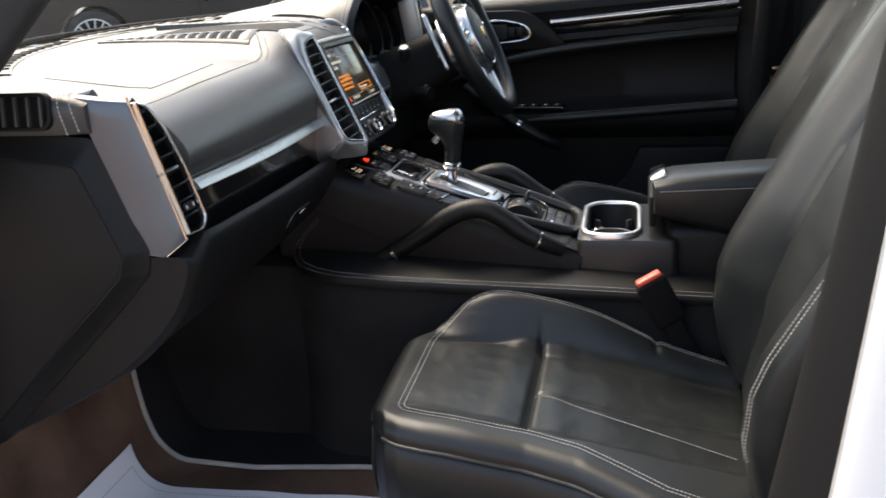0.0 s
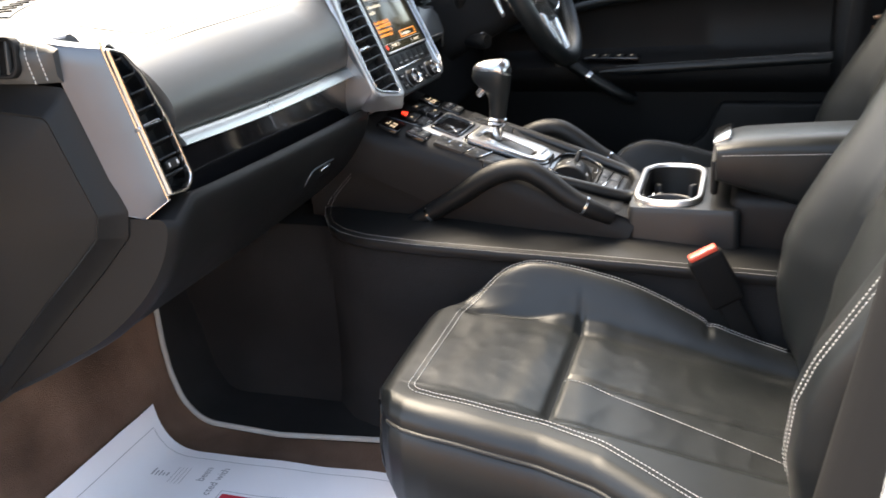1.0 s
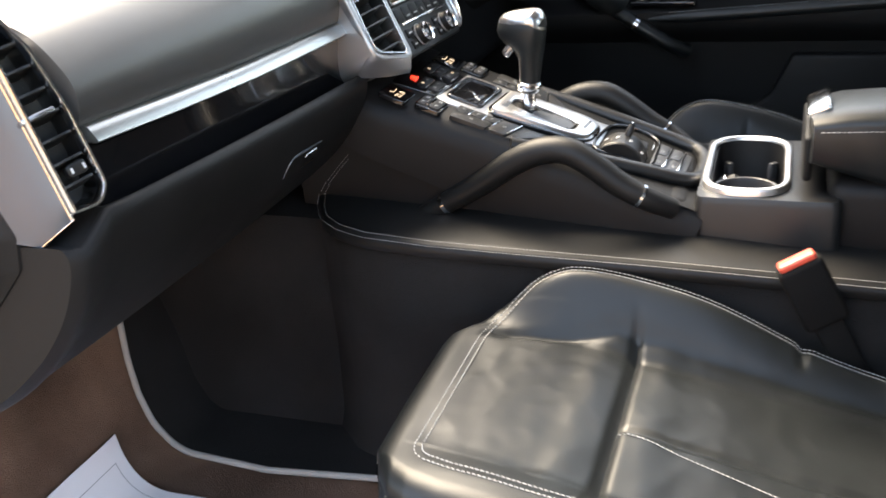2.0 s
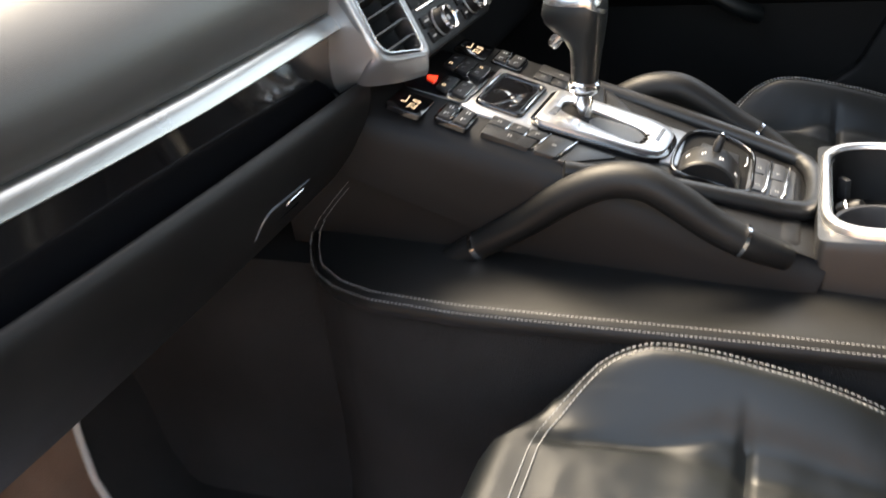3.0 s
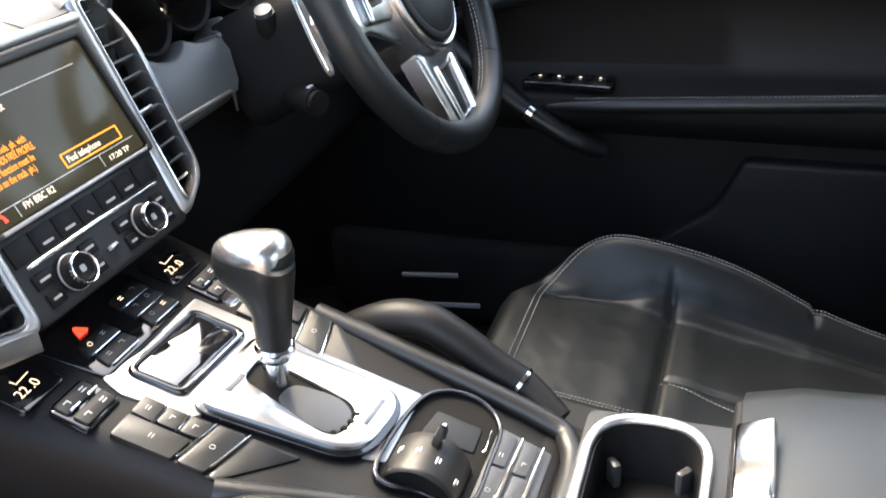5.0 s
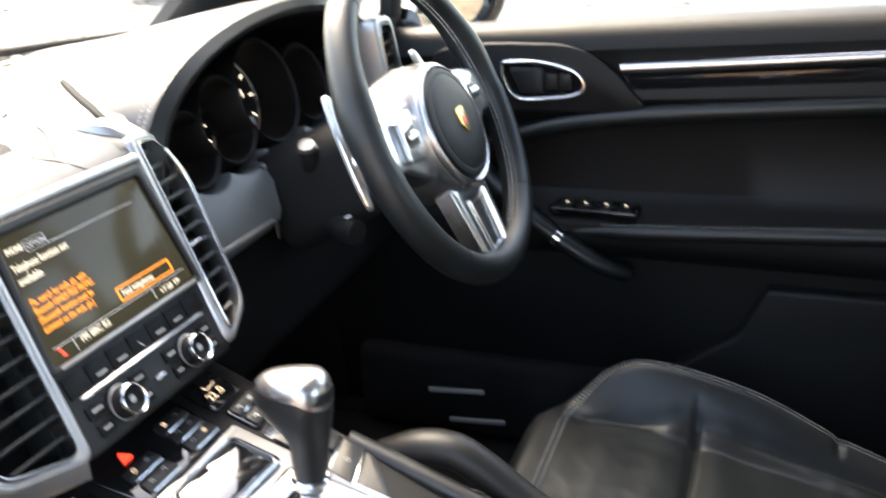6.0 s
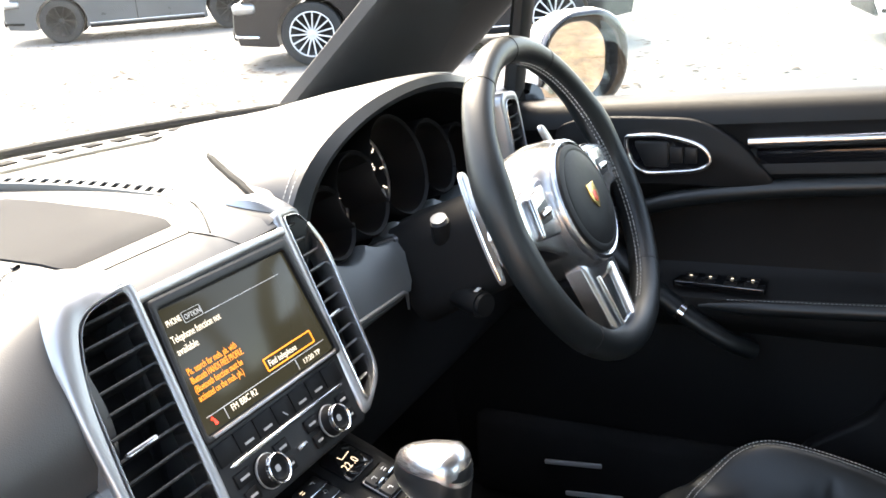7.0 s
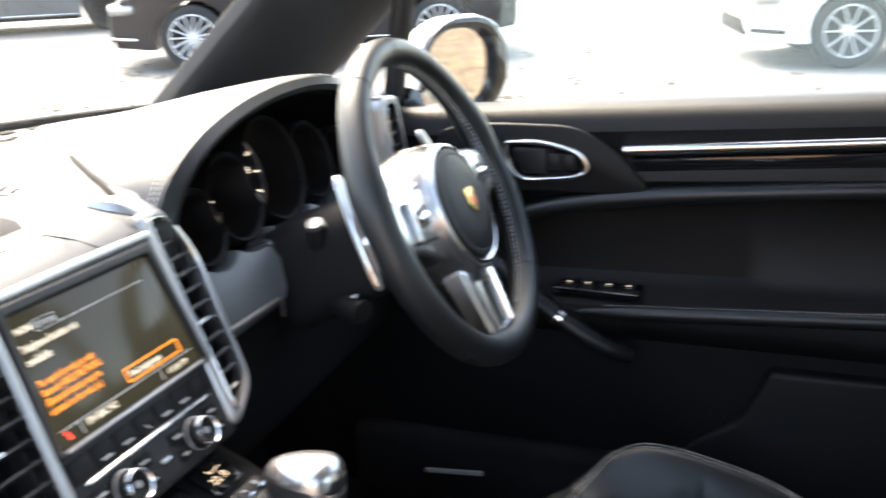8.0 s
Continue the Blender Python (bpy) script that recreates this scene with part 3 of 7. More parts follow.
    for edge_ in ((-0.05, -0.02, 0.03, 0.08, 0.10), (0.86, 0.88, 0.94, 1.0, 1.04)):
        part("grille_frame", grid([[slope_point(i / 40, v, h) for v, h in zip(edge_, (-0.001, 0.0030, 0.0036, 0.0030, 0.0005))] for i in range(41)]), DASH_SKIN, g, "leather-grained rim of the grille")
    for i in range(14):
        f0 = 0.0 if i == 0 else 0.045 + 0.069 * i
        f1 = 0.075 + 0.069 * i if i < 13 else 1.0
        slat = []
        for k in range(9):
            v = 0.05 + 0.84 * k / 8
            bow = 0.010 * math.sin(math.pi * k / 8)
            slat.append([slope_point(f0 + (bow if i else 0.0) + (f1 - f0 + (0.0 if i else bow)) * m / 4, v, h) for m, h in enumerate((0.0008, 0.0034, 0.0040, 0.0034, 0.0008))])
        part("slat", grid(slat), DASH_SKIN, g)
    # slotted grille in the dash top on the driver's side
    xs = [-0.328 + 0.240 * i / 24 for i in range(25)]
    def side(x, d):
        return (x, slot_line(x) + d)
    inn = [side(x, -0.0075) for x in xs[1:-1]] + [side(x, 0.0075) for x in reversed(xs[1:-1])]
    out = [side(x, -0.0125) for x in [xs[0]] + xs[2:-2] + [xs[-1]]] + [side(x, 0.0125) for x in reversed([xs[0]] + xs[2:-2] + [xs[-1]])]
    g = part("top_grille", ring(out, inn, 0.738, 0.7472, 0.0012), DASH_SKIN, d, "slotted grille in the dashboard top")
    low = [side(x, -0.0105) for x in xs] + [side(x, 0.0105) for x in reversed(xs)]
    well = grid([[(*p, 0.7405) for p in low], [(*p, 0.716) for p in low]], close_v=True)
    well.faces.new([v for v in well.verts if v.co.z < 0.72])
    part("grille_well", well, RUBBER, g, "dark well under the grille")
    for i in range(15):
        x, y = side(-0.312 + 0.0150 * i, 0.0)
        part("slat", rbox(0, 0, 0, 0.0072, 0.0190, 0.009, 0.0012, M=Matrix.Translation((x, y, 0.7424)) @ Euler((0, 0, radians(24))).to_matrix().to_4x4()), DASH_SKIN, g)
    ys = [-0.46 + 0.95 * j / 60 for j in range(61)]
    edge = []
    for y in ys:
        x = windscreen_base(y) + 0.086
        w = max(0.0, min(1.0, (y + 0.083) / 0.06))
        edge.append(Vector((x, y, (dash_height(x, y) + 0.0012) * (1 - w) + 0.7405 * w)))
    g = part("defroster", sweep(edge, 0.015, 10, flat=0.12), DASH_SKIN, d, "long slotted defroster vent under the windscreen")
    # nothing is cut: black blocks on top stand for the slots' inner shade
    for i in range(1, 30):
        a, b = edge[2 * i], edge[2 * i + 1]
        part("slot", rbox(0, 0, 0, 0.016, 0.020, 0.002, 0.0005, M=Matrix.Translation(((a[0] + b[0]) / 2, (a[1] + b[1]) / 2, (a[2] + b[2]) / 2 + 0.0021)) @ Euler((0, 0, math.atan(-1 / max(0.2, 1.5 * abs(a[1]))) * 0.12)).to_matrix().to_4x4()), RUBBER, g, "dark block for the shade in a slot")
    # airbag outline in the dash top
    outline = spline([(-0.200, -0.450, 0), (-0.127, -0.4535, 0), (-0.080, -0.462, 0), (-0.062, -0.460, 0), (-0.056, -0.449, 0), (-0.0715, -0.2515, 0)], 60)
    part("airbag_seam", sweep([(p[0], p[1], dash_height(p[0], p[1]) + 0.0003) for p in outline], 0.0005, 6), MESH_GREY, d, "fine airbag seam")
    # speaker panel on the middle of the top
    def top_z(x):
        k = [(-0.40, 0.734), (-0.17, 0.744), (-0.09, 0.746), (-0.05, 0.745), (-0.02, 0.740), (0.004, 0.730), (0.014, 0.722)]
        return lerp_table(k, x)
    rows = []
    for i in range(25):
        x = -0.27 + 0.238 * i / 24
        y0, y1 = -0.082 + 0.004 * i / 24, 0.070 - 0.032 * i / 24
        c_ = 0.004 if i in (0, 24) else 0.0
        zs = [-0.004] + [0.0016 if 0 < i < 24 else 0.0004] * 9 + [-0.004]
        ws = [0.0] + [0.001 + 0.998 * j / 8 for j in range(9)] + [1.0]
        rows.append([(x, y0 + c_ + (y1 - y0 - 2 * c_) * w, top_z(x) + dz) for w, dz in zip(ws, zs)])
    part("speaker_panel", grid(rows), MESH_GREY, d, "grey meshed speaker panel on the dashboard")
    for ends in (((-0.016, -0.082), (-0.016, -0.03), (-0.015, 0.034)), ((-0.015, 0.034), (0.000, 0.046), (0.0135, 0.058)), ((-0.016, -0.082), (0.000, -0.074), (0.0135, -0.066))):
        line = spline([(x, y, top_z(x) + 0.0002) for x, y in ends], 16)
        part("panel_seam", sweep(line, 0.0005, 6), SOFT, d, "fine seam round the middle panel")
    line = spline([(x, y, top_z(x) + 0.0003) for x, y in ((-0.078, 0.082), (-0.060, 0.072), (-0.040, 0.050), (-0.016, 0.034))], 16)
    part("panel_seam", sweep(line, 0.0006, 6), SOFT, d)
    return d


make_dash()


def vent(parent, opening, outer, M, slats, depth=0.05, name="air_vent", label="", body=SATIN, tilt=12, knob=True, lip=True, deep=0.03):
    """An air outlet: a rounded frame, a dark box behind it and angled slats."""
    f = part(name, ring(outer, opening, -deep, 0.008, 0.004), body, parent, label, M=M)
    lip_o = [(p[0] * 1.0, p[1]) for p in opening]
    c = (sum(p[0] for p in opening) / len(opening), sum(p[1] for p in opening) / len(opening))
    lip_i = [(c[0] + (p[0] - c[0]) * 0.955, c[1] + (p[1] - c[1]) * 0.985) for p in opening]
    if lip:
        part("chrome_lip", ring(lip_o, lip_i, -0.01, 0.0090, 0.0020), BRUSHED, f, "bright rim", M=M)
    rows = [[(*p, 0.0) for p in opening], [(*p, -depth) for p in opening]]
    bm = grid(rows, close_v=True)
    bm.faces.new([v for v in bm.verts if abs(v.co.z + depth) < 1e-6])
    part("vent_box", bm, HARD, f, M=M)
    ys = [p[1] for p in opening]
    y0, y1 = min(ys), max(ys)
    for i in range(slats):
        y = y0 + (y1 - y0) * (i + 0.8) / (slats + 0.6)
        xs = []
        for a, b in zip(opening, opening[1:] + opening[:1]):
            if (a[1] - y) * (b[1] - y) <= 0 and a[1] != b[1]:
                xs.append(a[0] + (b[0] - a[0]) * (y - a[1]) / (b[1] - a[1]))
        if len(xs) < 2:
            continue
        xa, xb = min(xs), max(xs)
        L = Matrix.Translation(((xa + xb) / 2, y, -0.010)) @ Euler((radians(-tilt), 0, 0)).to_matrix().to_4x4()
        part("slat", rbox(0, 0, 0, xb - xa - 0.002, 0.0022, 0.026, 0.0008), SLAT, f, M=M @ L)
        if knob and i == slats // 2 - 1:
            part("slider", rbox(-0.006, 0.001, 0.012, 0.026, 0.0036, 0.010, 0.0012), KNOB, f, "bright slider on a slat", M=M @ L)
    return f


def make_stack():
    s = thing("centre_stack", "centre stack with a lit touch display between two tall air vents", "car console")
    turned = {}
    for sg, deg in ((-1, 8), (1, 12)):
        p0 = Vector((YC + sg * 0.080, 0, 0))
        turned[sg] = FACE @ Matrix.Translation(p0) @ Euler((0, radians(sg * deg), 0)).to_matrix().to_4x4() @ Matrix.Translation(-p0)
    op = rpoly([(-0.071, 0.000), (-0.090, -0.176), (-0.147, -0.158), (-0.1315, -0.045), (-0.112, -0.003)], [0.006, 0.008, 0.018, 0.05, 0.03], 6)
    ou = rpoly([(-0.062, 0.007), (-0.081, -0.185), (-0.154, -0.166), (-0.1385, -0.042), (-0.116, 0.005)], [0.010, 0.010, 0.022, 0.055, 0.034], 6)
    far_i = rpoly([(0.120, -0.004), (0.094, -0.178), (0.140, -0.161), (0.166, -0.045), (0.150, -0.006)], [0.006, 0.008, 0.03, 0.05, 0.02], 6)
    far_o = rpoly([(0.110, 0.003), (0.084, -0.188), (0.147, -0.168), (0.174, -0.044), (0.155, 0.002)], [0.008, 0.010, 0.034, 0.055, 0.026], 6)
    vent(s, op, ou, turned[-1], 11, name="air_vent", label="tall vent with a satin silver surround", deep=0.07)
    vent(s, far_i, far_o, turned[1], 11, name="air_vent", label="tall vent with a satin silver surround", deep=0.07)
    # satin housing of the near vent: from its rim over the side and the top into the dash
    T = turned[-1]
    rim_line = spline([T @ Vector((*p, 0.0086)) for p in ((-0.088, -0.1795), (-0.130, -0.1658), (-0.1445, -0.1585), (-0.1467, -0.147), (-0.1427, -0.110), (-0.1362, -0.066), (-0.1300, -0.040), (-0.1225, -0.020), (-0.1135, -0.0065), (-0.102, -0.0008), (-0.085, 0.0014), (-0.066, 0.0016))], 66)
    outer_line = spline([FACE @ Vector((-0.086, -0.193, -0.004)), Vector((0.077, -0.122, 0.560)), Vector((0.052, -0.141, 0.565)), Vector((0.053, -0.142, 0.588)), Vector((0.046, -0.146, 0.628)), Vector((0.034, -0.148, 0.666)), Vector((0.016, -0.143, 0.702)),
                         Vector((0.001, -0.134, 0.728)), Vector((-0.012, -0.118, 0.7425)), Vector((-0.027, -0.097, 0.7455)), Vector((-0.030, -0.080, 0.7455)), FACE @ Vector((-0.061, 0.010, 0.002))], 66)
    rows = []
    for k in range(13):
        f = k / 12
        row = []
        for i, (a, b_) in enumerate(zip(rim_line, outer_line)):
            g = max(0.0, min(1.0, (i - 36) / 14))
            g = g * g * (3 - 2 * g)
            end = min(1.0, i / 8, (66 - i) / 8)
            out_ = Vector((0.35, -0.9, 0.1)).lerp(Vector((0.10, -0.15, 1.0)), g)
            row.append(a.lerp(b_, f) + out_ * ((0.0055 + 0.0025 * g) * end * math.sin(math.pi * f ** 0.75)))
        rows.append(row)
    rows.append([p + Vector((-0.004, 0.004, -0.006)) for p in outer_line])
    part("vent_housing", grid(rows), SATIN, s, "satin silver housing over the vent")
    # drop-shaped satin cap that runs back from the far vent into the dash top
    ring_mid = [((p[0] + q[0]) / 2, (p[1] + q[1]) / 2) for p, q in zip(far_i, far_o)]
    edge = sorted([q for q in ring_mid if q[1] > -0.034 and (q[0] > 0.122 or q[1] > -0.002)], key=lambda q: math.atan2(q[1] + 0.034, q[0] - 0.132))
    edge = [turned[1] @ Vector((q[0], q[1], 0.0075)) for q in edge]
    last = len(edge) - 1
    tip = Vector((-0.034, 0.106, 0.7460))
    rows = [[p + Vector((-0.008, 0, -0.006)) for p in edge]]
    mid = sum(edge, Vector()) / len(edge)
    for i in range(15):
        f = i / 14
        k = math.sqrt(max(0.0, 1 - f ** 2.2)) + 0.01
        row = []
        for j, p in enumerate(edge):
            arch_ = math.sin(math.pi * j / last)
            swell = arch_ * math.sin(math.pi * min(1.0, f * 1.2 + 0.05))
            row.append(mid + (p - mid) * k + (tip - mid) * f + Vector((0, 0, 0.008 * swell - 0.006 * (1 - arch_) ** 2 * f)))
        rows.append(row)
    part("vent_cap", grid(rows), SATIN, s, "satin silver drop-shaped cap over the vent")
    inner = [r[-1] for r in rows[1:]]
    skirt = [[p + Vector((0, -dy, -dz)) for p in inner] for dy, dz in ((0.0, 0.0006), (0.006, 0.0012), (0.016, 0.0045), (0.026, 0.012))]
    part("pad_shoulder", grid(skirt), DASH_SKIN, s, "leather pad rising to the cap")
    line = [Vector((-0.058 + 0.060 * i / 12, YC + 0.079 - 0.050 * (i / 12) ** 1.2, 0.7472 - 0.008 * (i / 12) ** 2.5)) for i in range(13)]
    part("pad_seam", sweep([p - Vector((0, 0, 0.0016)) for p in line], 0.0007, 6), MESH_GREY, s, "dark seam between the stitches")
    part("pad_stitching", stitches(line, (0, 0, 1), twin=0.010, gap=0.0048, length=0.0034, r=0.0006), THREAD, s, "double pale stitching beside the vent")
    # bezel and display
    F2 = FACE @ Euler((0, 0, radians(-1.6))).to_matrix().to_4x4()
    b = part("bezel", slab(rpoly([(-0.063, -0.012), (-0.079, -0.186), (0.095, -0.186), (0.109, -0.012)], [0.006] * 4, 4), -0.05, 0.004, 0.003), HARD, s, "dark bezel round the display", M=F2)
    part("bezel_brow", sweep([(-0.064, -0.0125, 0.002), (0.022, -0.0118, 0.003), (0.109, -0.0125, 0.002)], 0.0042, 10), SATIN, b, "satin brow over the display", M=F2)
    disp = rpoly([(-0.0555, -0.026), (-0.0690, -0.1195), (0.095, -0.1195), (0.094, -0.027)], [0.003] * 4, 3)
    part("display", slab(disp, 0.004, 0.0052, 0.0005), SCREEN, b, "lit dark display with amber and white text", M=F2)
    part("display_rim", ring(rpoly([(-0.0615, -0.017), (-0.0745, -0.125), (0.100, -0.125), (0.103, -0.018)], [0.004] * 4, 3), rpoly([(-0.0565, -0.025), (-0.0700, -0.1205), (0.096, -0.1205), (0.095, -0.026)], [0.004] * 4, 3), 0.003, 0.0085, 0.001), HARD, b, M=F2)
    part("chrome_rule", rbox(0.013, -0.1222, 0.0075, 0.158, 0.0030, 0.004, 0.0012), FIELD, b, "satin rule under the display", M=F2)

    def words(txt, x, y, size, width, mat, lab=""):
        bm = text_mesh(txt, size, 0.0001)
        w = max(v.co.x for v in bm.verts) - min(v.co.x for v in bm.verts)
        part("lettering", bm, mat, b, lab, smooth=False, M=F2 @ Matrix.Translation((x, y, 0.0056)) @ Matrix.Diagonal((width / w, 1, 1, 1)))
    words("PHONE", -0.054, -0.0395, 0.0066, 0.015, LIT_WHITE, "white screen text")
    words("OPTION", -0.0355, -0.0405, 0.0056, 0.017, LABEL, "grey screen text")
    part("tab_outline", ring(rrect(0.020, 0.0084, 0.001, 2, -0.0270, -0.0385), rrect(0.0193, 0.0077, 0.0008, 2, -0.0270, -0.0385), 0.0052, 0.0056, 0.0001), LABEL, b, M=F2)
    words("Telephone function not", -0.0565, -0.0520, 0.0080, 0.053, LIT_WHITE, "white screen text")
    words("available", -0.0570, -0.0610, 0.0080, 0.022, LIT_WHITE, "white screen text")
    for i, (t, w_) in enumerate((("Pls. search for mob. ph. with", 0.054), ("Bluetooth HANDS FREE PROFILE.", 0.058), ("(Bluetooth function must be", 0.053), ("activated on the mob. ph.)", 0.050))):
        words(t, -0.0575 - 0.0006 * i, -0.0765 - 0.0067 * i, 0.0072, w_, LIT_AMBER, "amber screen text")
    words("FM", -0.0365, -0.1150, 0.0070, 0.007, LIT_WHITE)
    words("BBC R2", -0.0265, -0.1150, 0.0070, 0.020, LIT_WHITE)
    words("17:20 TP", 0.0540, -0.1165, 0.0058, 0.023, LIT_WHITE)
    words("Find telephone", 0.0185, -0.1030, 0.0072, 0.036, LIT_WHITE)
    part("screen_button", ring(rrect(0.0640, 0.0110, 0.001, 2, 0.0465, -0.1005), rrect(0.0618, 0.0088, 0.0006, 2, 0.0465, -0.1005), 0.0052, 0.0058, 0.0001), LIT_AMBER, b, "amber outlined screen button", M=F2)
    part("screen_rule", rbox(0.030, -0.0425, 0.0054, 0.092, 0.0005, 0.0003, 0), LABEL, b, M=F2)
    part("screen_rule", rbox(0.014, -0.1085, 0.0054, 0.150, 0.0005, 0.0003, 0), LABEL, b, M=F2)
    for x in (-0.0425, 0.047):
        part("screen_rule", rbox(x, -0.1135, 0.0054, 0.0005, 0.009, 0.0003, 0), LABEL, b, M=F2)
    part("phone_icon", sweep([(-0.0575, -0.1105, 0.0055), (-0.0555, -0.1125, 0.0055), (-0.0550, -0.1160, 0.0055)], [0.0015, 0.0009, 0.0015], 6), LIT_RED, b, M=F2)
    # one strip of flush keys over a long chrome bar, then two knobs between smaller keys
    for i in range(7):
        x = -0.0590 + 0.0228 * i
        part("key", rbox(x, -0.1365, 0.0042, 0.0218, 0.0165, 0.003, 0.0006), GAUGE_BLACK, b, "flush black key", M=F2)
        if i in (1, 2, 4, 5):
            part("key_mark", rbox(x, -0.1400, 0.0059, 0.010, 0.0018, 0.0003, 0), MARK, b, M=F2)
        elif i == 3:
            part("key_mark", sweep([(x - 0.002, -0.1375, 0.0058), (x - 0.0005, -0.1395, 0.0058), (x + 0.0015, -0.1415, 0.0058)], 0.0006, 6), MARK, b, M=F2)
    part("chrome_bar", sweep([(-0.0630, -0.1476, 0.0050), (-0.0600, -0.1476, 0.0062), (0.0100, -0.1470, 0.0066), (0.0800, -0.1476, 0.0062), (0.0835, -0.1476, 0.0050)], [0.0008, 0.0016, 0.0017, 0.0016, 0.0008], 10), CHROME, b, "long chrome bar under the keys", M=F2)
    for x in (-0.0335, 0.0497):
        K = F2 @ Matrix.Translation((x, -0.1665, 0.003))
        k = part("knob", lathe([(0.0128, 0.0), (0.0128, 0.004), (0.0116, 0.006), (0.0112, 0.013), (0.0085, 0.0140), (0.0070, 0.0128), (0.0001, 0.0125)], 28), GAUGE_BLACK, b, "black rotary knob", M=K)
        part("knob_ring", lathe([(0.0098, 0.0122), (0.0116, 0.0122), (0.0114, 0.0152), (0.0108, 0.0158), (0.0101, 0.0150)], 28, closed=True), CHROME, k, "chrome knob ring", M=K)
        part("knob_collar", lathe([(0.0126, 0.0030), (0.0134, 0.0030), (0.0134, 0.0044), (0.0128, 0.0048)], 28, closed=True), SATIN, k, M=K)
        part("knob_mark", slab(rrect(0.0050, 0.0050, 0.0016, 4), 0.0125, 0.0132, 0.0003), MARK, k, M=K)
    for x, y, w in ((-0.0560, -0.1590, 0.018), (-0.0560, -0.1735, 0.014), (-0.0100, -0.1590, 0.016), (0.0300, -0.1590, 0.016), (0.0300, -0.1735, 0.012), (-0.0100, -0.1735, 0.012), (0.0750, -0.1590, 0.014), (0.0750, -0.1735, 0.014)):
        part("key", rbox(x, y, 0.0045, w, 0.0105, 0.003, 0.0008), GAUGE_BLACK, b, "flush black key", M=F2)
        part("key_mark", rbox(x, y, 0.0062, w * 0.55, 0.0018, 0.0003, 0), MARK, b, M=F2)
    part("disc_key", rbox(0.0090, -0.1680, 0.0055, 0.012, 0.0040, 0.004, 0.0014), KNOB, b, "small bright key between the knobs", M=F2)
    # block under the face that joins the console
    part("stack_foot", slab(rpoly([(-0.12, -0.03), (-0.135, -0.180), (0.153, -0.180), (0.138, -0.03)], [0.02] * 4, 4), -0.12, -0.050, 0.004), HARD, s, M=FACE)
    return s


make_stack()


def make_side_vent():
    d = thing("side_vent", "satin silver side air vent on the dashboard end", "air vent")
    # local x across the opening, y up along its door-side edge, z out of the face
    rt, up, n = Vector((0.296, 0.946, 0.129)), Vector((-0.2515, -0.053, 0.966)), Vector((0.921, -0.319, 0.222))
    M = Matrix((rt, up, n)).transposed().to_4x4()
    M.translation = Vector((0.038, -0.610, 0.579))
    ou = rpoly([(-0.001, 0.003), (-0.001, 0.152), (0.015, 0.144), (0.0265, 0.117), (0.033, 0.070), (0.0335, 0.012), (0.022, 0.000)], [0.004, 0.003, 0.020, 0.03, 0.05, 0.018, 0.018], 6)
    op = grown(ou, -0.0042)
    vent(d, op, ou, M, 8, name="air_vent", tilt=16, body=CHROME, label="slim vent with a bright rim", lip=False)
    part("housing", slab(grown(ou, -0.002), -0.07, -0.020), HARD, d, M=M)
    part("vent_wheel", slab(rrect(0.016, 0.010, 0.003, 4, 0.020, 0.030), -0.004, 0.002, 0.002), HARD, d, M=M)
    for dx in (-0.005, 0.005):
        part("wheel_mark", rbox(0.020 + dx, 0.030, 0.0025, 0.0016, 0.004, 0.0008, 0), LABEL, d, M=M)
    # satin flank towards the door: from the opening's edge to the end panel, rolled over at its top
    E, C, A, B, F = Vector((0.000, -0.618, 0.722)), Vector((0.038, -0.610, 0.579)), Vector((0.021, -0.626, 0.563)), Vector((0.004, -0.632, 0.568)), Vector((-0.050, -0.636, 0.731))
    rows = []
    for i in range(11):
        f = i / 10
        hi, lo = E.lerp(C, f), F.lerp(B, f)
        w = [hi + Vector((-0.02, 0.02, 0)), hi + Vector((-0.002, 0.004, 0.001)), hi + Vector((-0.0003, 0.0005, 0))]
        w += [hi.lerp(lo, k) + Vector((0, -0.004 * math.sin(math.pi * k), 0)) for k in (0.04, 0.25, 0.5, 0.75, 1.0)]
        rows.append(w + [lo + Vector((0, 0.03, 0))])
    head = []
    for dx, dy, dz in ((-0.012, 0.040, -0.010), (-0.008, 0.028, -0.001), (-0.004, 0.016, 0.0045), (-0.002, 0.008, 0.0050), (0.0, 0.002, 0.0030)):
        head.append([p + Vector((dx, dy, dz)) for p in rows[0]])
    tail = []
    for k in (0.5, 1.0):
        t = [p.copy() for p in rows[-1]]
        for j in range(2, 7):
            t[j] = t[j].lerp(A, k) if j < 7 else t[j]
        tail.append(t)
    fl = part("flank", grid(head + rows + tail[:1], caps=True), TITAN, d, "grey satin flank of the vent")
    part("foot_facet", grid([[rows[-1][2], rows[-1][4], rows[-1][7]], [rows[-1][2].lerp(A, 0.5), (rows[-1][4] + A) / 2, rows[-1][7].lerp(A, 0.5)], [A, A + Vector((-0.002, 0, 0)), A + Vector((-0.004, 0, 0))]]), TITAN, fl)
    part("edge_line", sweep([E + Vector((-0.002, -0.001, 0.010)), E, C, A], 0.0017, 8), CHROME, d, "thin bright edge of the flank")


make_side_vent()


